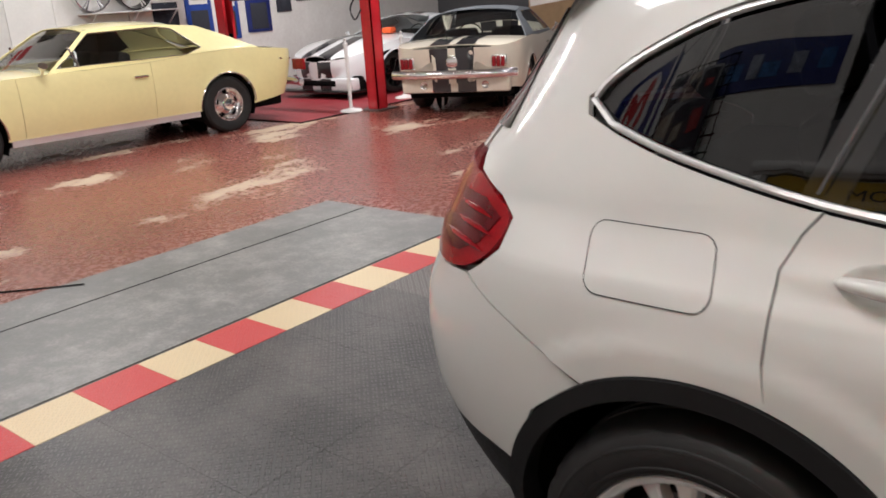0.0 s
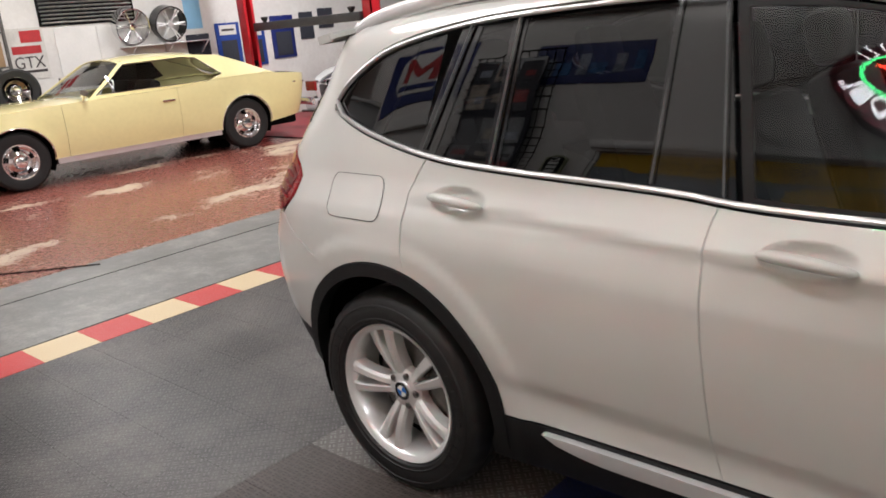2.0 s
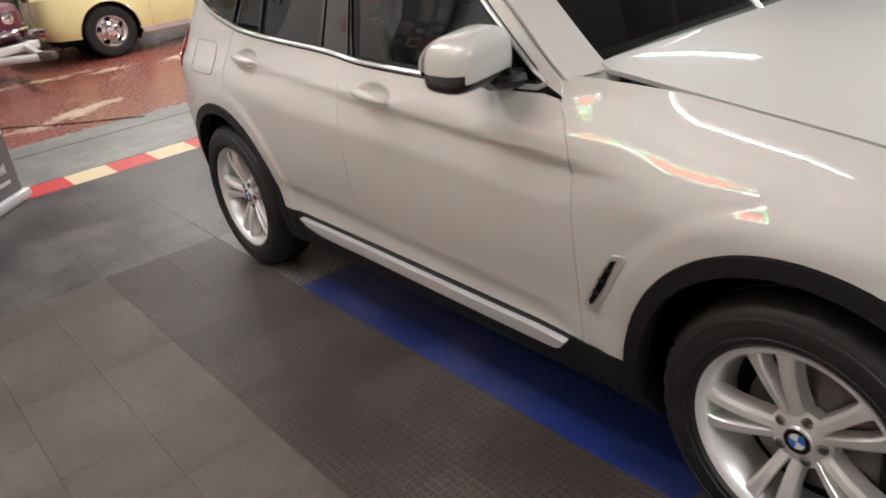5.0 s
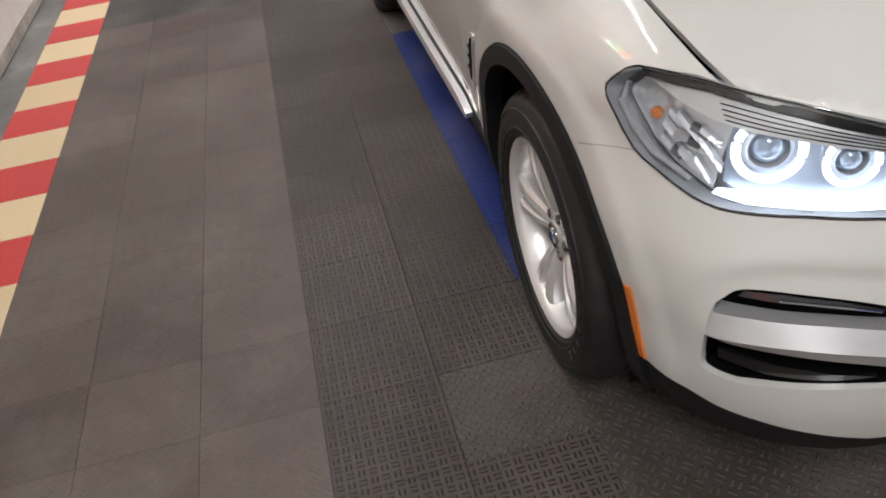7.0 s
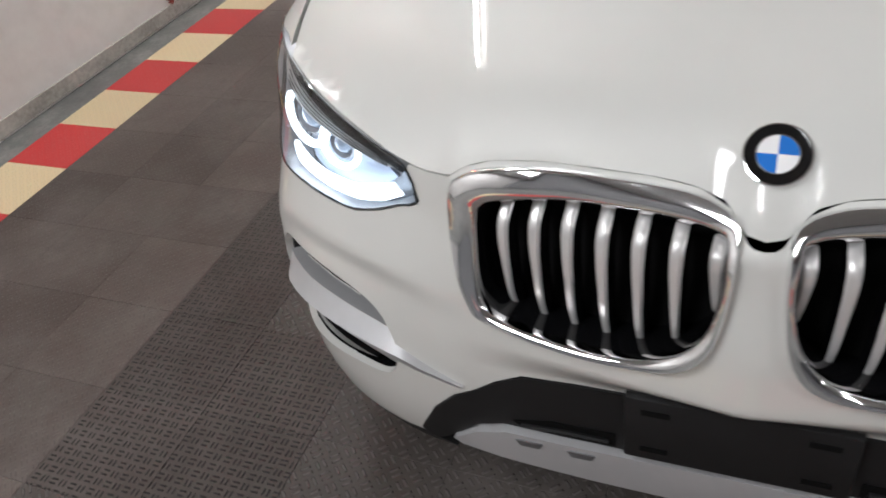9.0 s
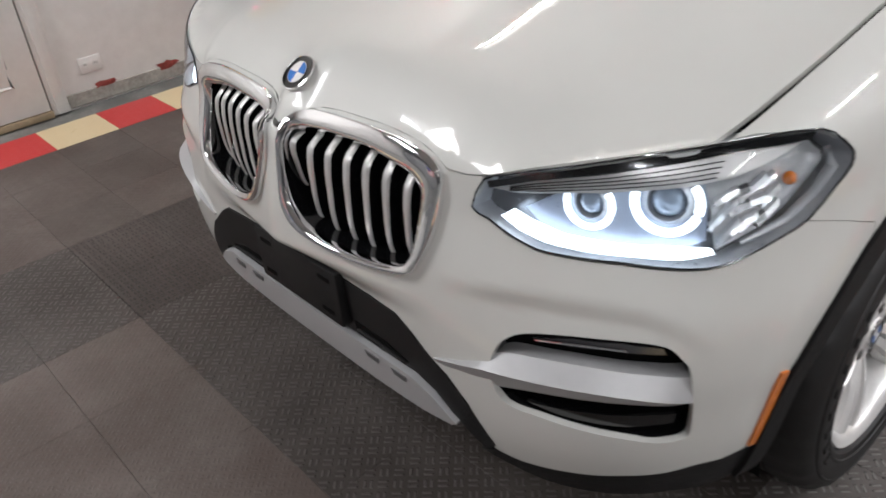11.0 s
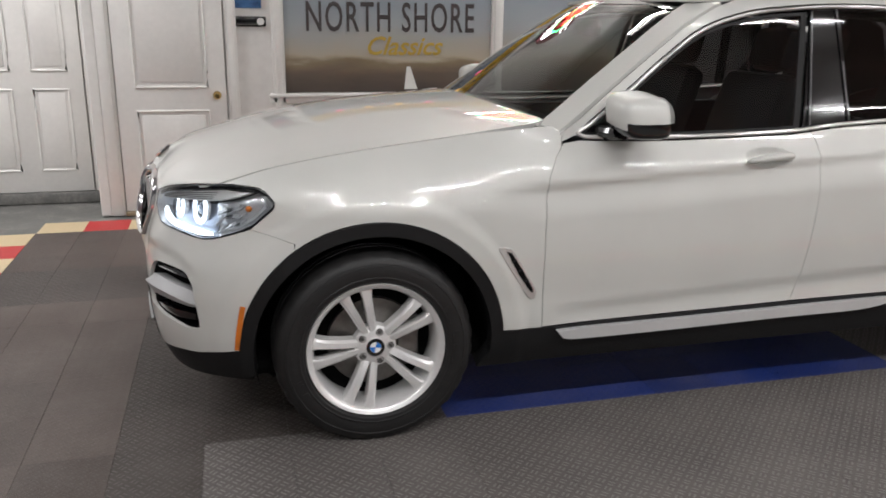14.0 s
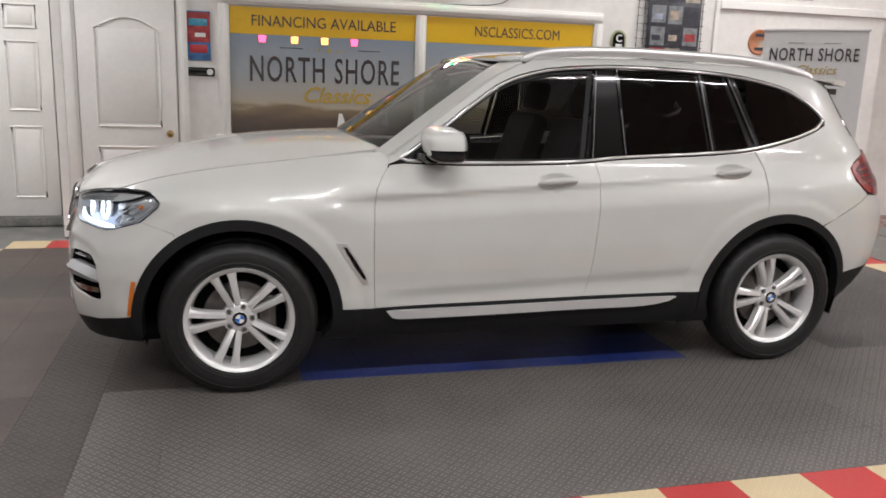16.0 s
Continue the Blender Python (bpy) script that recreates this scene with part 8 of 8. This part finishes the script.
part("panel", box_bm(-0.06, 0.06, -0.6, 0.6, 0, 1.9, bevel=0.005, m=pose(11.2, FAR_Y + 0.3, -0.004, 0, 0, 90)), cols[-1], c1)

# car trailer with a maroon car body at the side bay
tr = thing("car_trailer", "white steel car trailer with an amber marker", "trailer", m=pose(11.0, 0.6, 0.0, 0, 0, 24))
tw = mat("white_steel_frame", (0.62, 0.61, 0.58), 0.5, 0.2, var=0.2)
part("frame_rail", box_bm(0.0, 3.2, -0.75, -0.67, 0.36, 0.46, bevel=0.008), tw, tr)
part("frame_rail", box_bm(0.0, 3.2, 0.67, 0.75, 0.36, 0.46, bevel=0.008), tw, tr)
part("frame_rail", box_bm(-0.06, 0.02, -0.78, 0.78, 0.36, 0.46, bevel=0.008), tw, tr)
part("tongue", tube_bm([(0.0, 0.6, 0.40), (-1.1, 0.02, 0.38)], 0.045, 8), tw, tr)
part("tongue", tube_bm([(0.0, -0.6, 0.40), (-1.1, -0.02, 0.38)], 0.045, 8), tw, tr)
part("coupler", box_bm(-1.35, -1.08, -0.05, 0.05, 0.35, 0.44, bevel=0.02), STEEL, tr)
part("marker_lamp", box_bm(-0.08, -0.06, 0.62, 0.70, 0.38, 0.43, bevel=0.005), ORANGE_LENS, tr)
part("deck", box_bm(0.02, 3.2, -0.67, 0.67, 0.43, 0.46), STEEL, tr)
for y in (-0.86, 0.86):
    old_wheel(tr, 1.6, y, -1 if y < 0 else 1, 0.31, 0.18)
body = thing("maroon_body", "dark maroon classic car body resting on a trailer", "car body", m=pose(11.0, 0.6, 0.46, 0, 0, 24))
bm = bmesh.new()
box(bm, 0.1, 3.3, -0.80, 0.80, 0.0, 0.52, bevel=0.14, seg=4)
part("shell", bm, MAROON_CAR, body)
bm = bmesh.new()
box(bm, 1.1, 2.5, -0.62, 0.62, 0.46, 0.92, bevel=0.16, seg=4)
part("roof_shell", bm, MAROON_CAR, body)
part("bumper", tube_bm(smooth_pts([(0.12, -0.78, 0.16), (0.02, -0.5, 0.15), (-0.02, 0, 0.15), (0.02, 0.5, 0.15), (0.12, 0.78, 0.16)], 4), 0.04, 8), CHROME, body, "chrome bumper")
for y in (-0.55, 0.55):
    part("headlamp", lathe_bm([(0.0001, -0.02), (0.07, -0.012), (0.085, 0.0), (0.09, 0.05)], 20), CHROME, body, m=pose(0.10, y, 0.32, 0, 0, -90))

# expansion joint in the concrete and a floor crack
tagged(part("floor_joint", box_bm(6.70, 6.712, -2.1, 3.0, -0.006, -0.0025), VOID), "dark saw-cut joint in the concrete floor", "floor joint", kind="structure")
cr = tube_bm(smooth_pts([(7.02, 0.05, -0.003), (7.6, 0.62, -0.003), (8.3, 1.15, -0.003), (9.1, 1.9, -0.003)], 5), 0.009, 4, flat=1.0)
tagged(part("floor_crack", cr, VOID), "long dark crack in the floor", "floor crack", kind="structure")


# ---- floor tiles ----
def tile_mesh(name, w, d, material):
    bm = bmesh.new()
    g = 0.0004
    box(bm, g, w - g, g, d - g, -0.012, 0.0)
    top = [e for e in bm.edges if e.verts[0].co.z > -0.001 and e.verts[1].co.z > -0.001]
    bmesh.ops.bevel(bm, geom=top, offset=0.0008, segments=1, affect="EDGES")
    return finish(name, bm, material, 0)


def lay(parent, name, mesh, x, y, label=""):
    ob = new(name, mesh)
    ob.location = (x, y, 0)
    ob.parent = parent
    return ob


def build_tiles():
    rng = random.Random(4)
    xs = [-0.0116 + TX * k for k in range(-6, 9)] + [2.4268 + 0.32424 * k for k in range(1, 10)]
    ys = [Y_IN - 0.3155 * k for k in range(6)] + [0.9225 - 0.3475 * k for k in range(1, 6)] + [-0.815 - 0.32875 * k for k in range(1, 5)]
    mats = tagged(thing("tile_floor", "dark grey interlocking plastic garage floor tiles with a blue field", "floor tiles"), kind="structure")
    cache = {}
    for i in range(len(xs) - 1):
        for j in range(len(ys) - 1):
            x0, y1, y0 = xs[i], ys[j], ys[j + 1]
            w, d, yc = xs[i + 1] - x0, y1 - y0, (y0 + y1) / 2
            name = "grey_tile"
            # lighter B beside the car, darker E round its nose: light painted per tile
            if 0.28 < x0 < 2.4 and -0.82 < yc < 0.93:
                m, name = TILE_BLUE, "blue_tile"
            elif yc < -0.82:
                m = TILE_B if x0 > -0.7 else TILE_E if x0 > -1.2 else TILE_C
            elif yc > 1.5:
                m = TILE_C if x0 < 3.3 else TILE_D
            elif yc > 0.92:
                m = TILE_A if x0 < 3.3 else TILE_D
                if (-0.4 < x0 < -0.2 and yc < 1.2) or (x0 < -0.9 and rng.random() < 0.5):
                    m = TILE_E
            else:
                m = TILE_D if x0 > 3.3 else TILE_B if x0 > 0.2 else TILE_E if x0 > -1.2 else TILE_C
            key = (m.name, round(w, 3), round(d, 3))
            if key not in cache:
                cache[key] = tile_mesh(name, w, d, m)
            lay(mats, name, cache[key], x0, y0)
    border = tagged(thing("tile_border", "red and cream chequered border of floor tiles", "floor tiles"), kind="structure")
    P = 0.305
    red, cream = tile_mesh("red_tile", P, P, TILE_RED), tile_mesh("cream_tile", P, P, TILE_CREAM)
    for k in range(-5, 19):
        x = -0.31 + P * k
        if x + P > xs[0] - 0.35 and x < X_OUT + 0.1:
            lay(border, "red_tile" if k % 2 == 0 else "cream_tile", red if k % 2 == 0 else cream, x, Y_IN + 0.001)
    P = 0.318
    red, cream = tile_mesh("red_tile", P, P, TILE_RED), tile_mesh("cream_tile", P, P, TILE_CREAM)
    for k in range(-9, 7):
        y = 0.528 + P * k
        if -2.14 < y and y + P < Y_IN + 0.01:
            lay(border, "red_tile" if k % 2 == 0 else "cream_tile", red if k % 2 == 0 else cream, X_OUT + 0.004, y)
    P = 0.312
    red, cream = tile_mesh("red_tile", P, P, TILE_RED), tile_mesh("cream_tile", P, P, TILE_CREAM)
    for k in range(-10, 15):
        x = 1.196 + P * k
        if x > xs[0] - 0.35 and x < X_OUT + 0.1:
            lay(border, "cream_tile" if k % 2 == 0 else "red_tile", cream if k % 2 == 0 else red, x, Y_OUT - P - 0.002)
    for k in range(0, 15):
        y = Y_IN - P - P * k
        if y > Y_OUT:
            lay(border, "cream_tile" if k % 2 == 0 else "red_tile", cream if k % 2 == 0 else red, xs[0] - P - 0.002, y)


build_tiles()
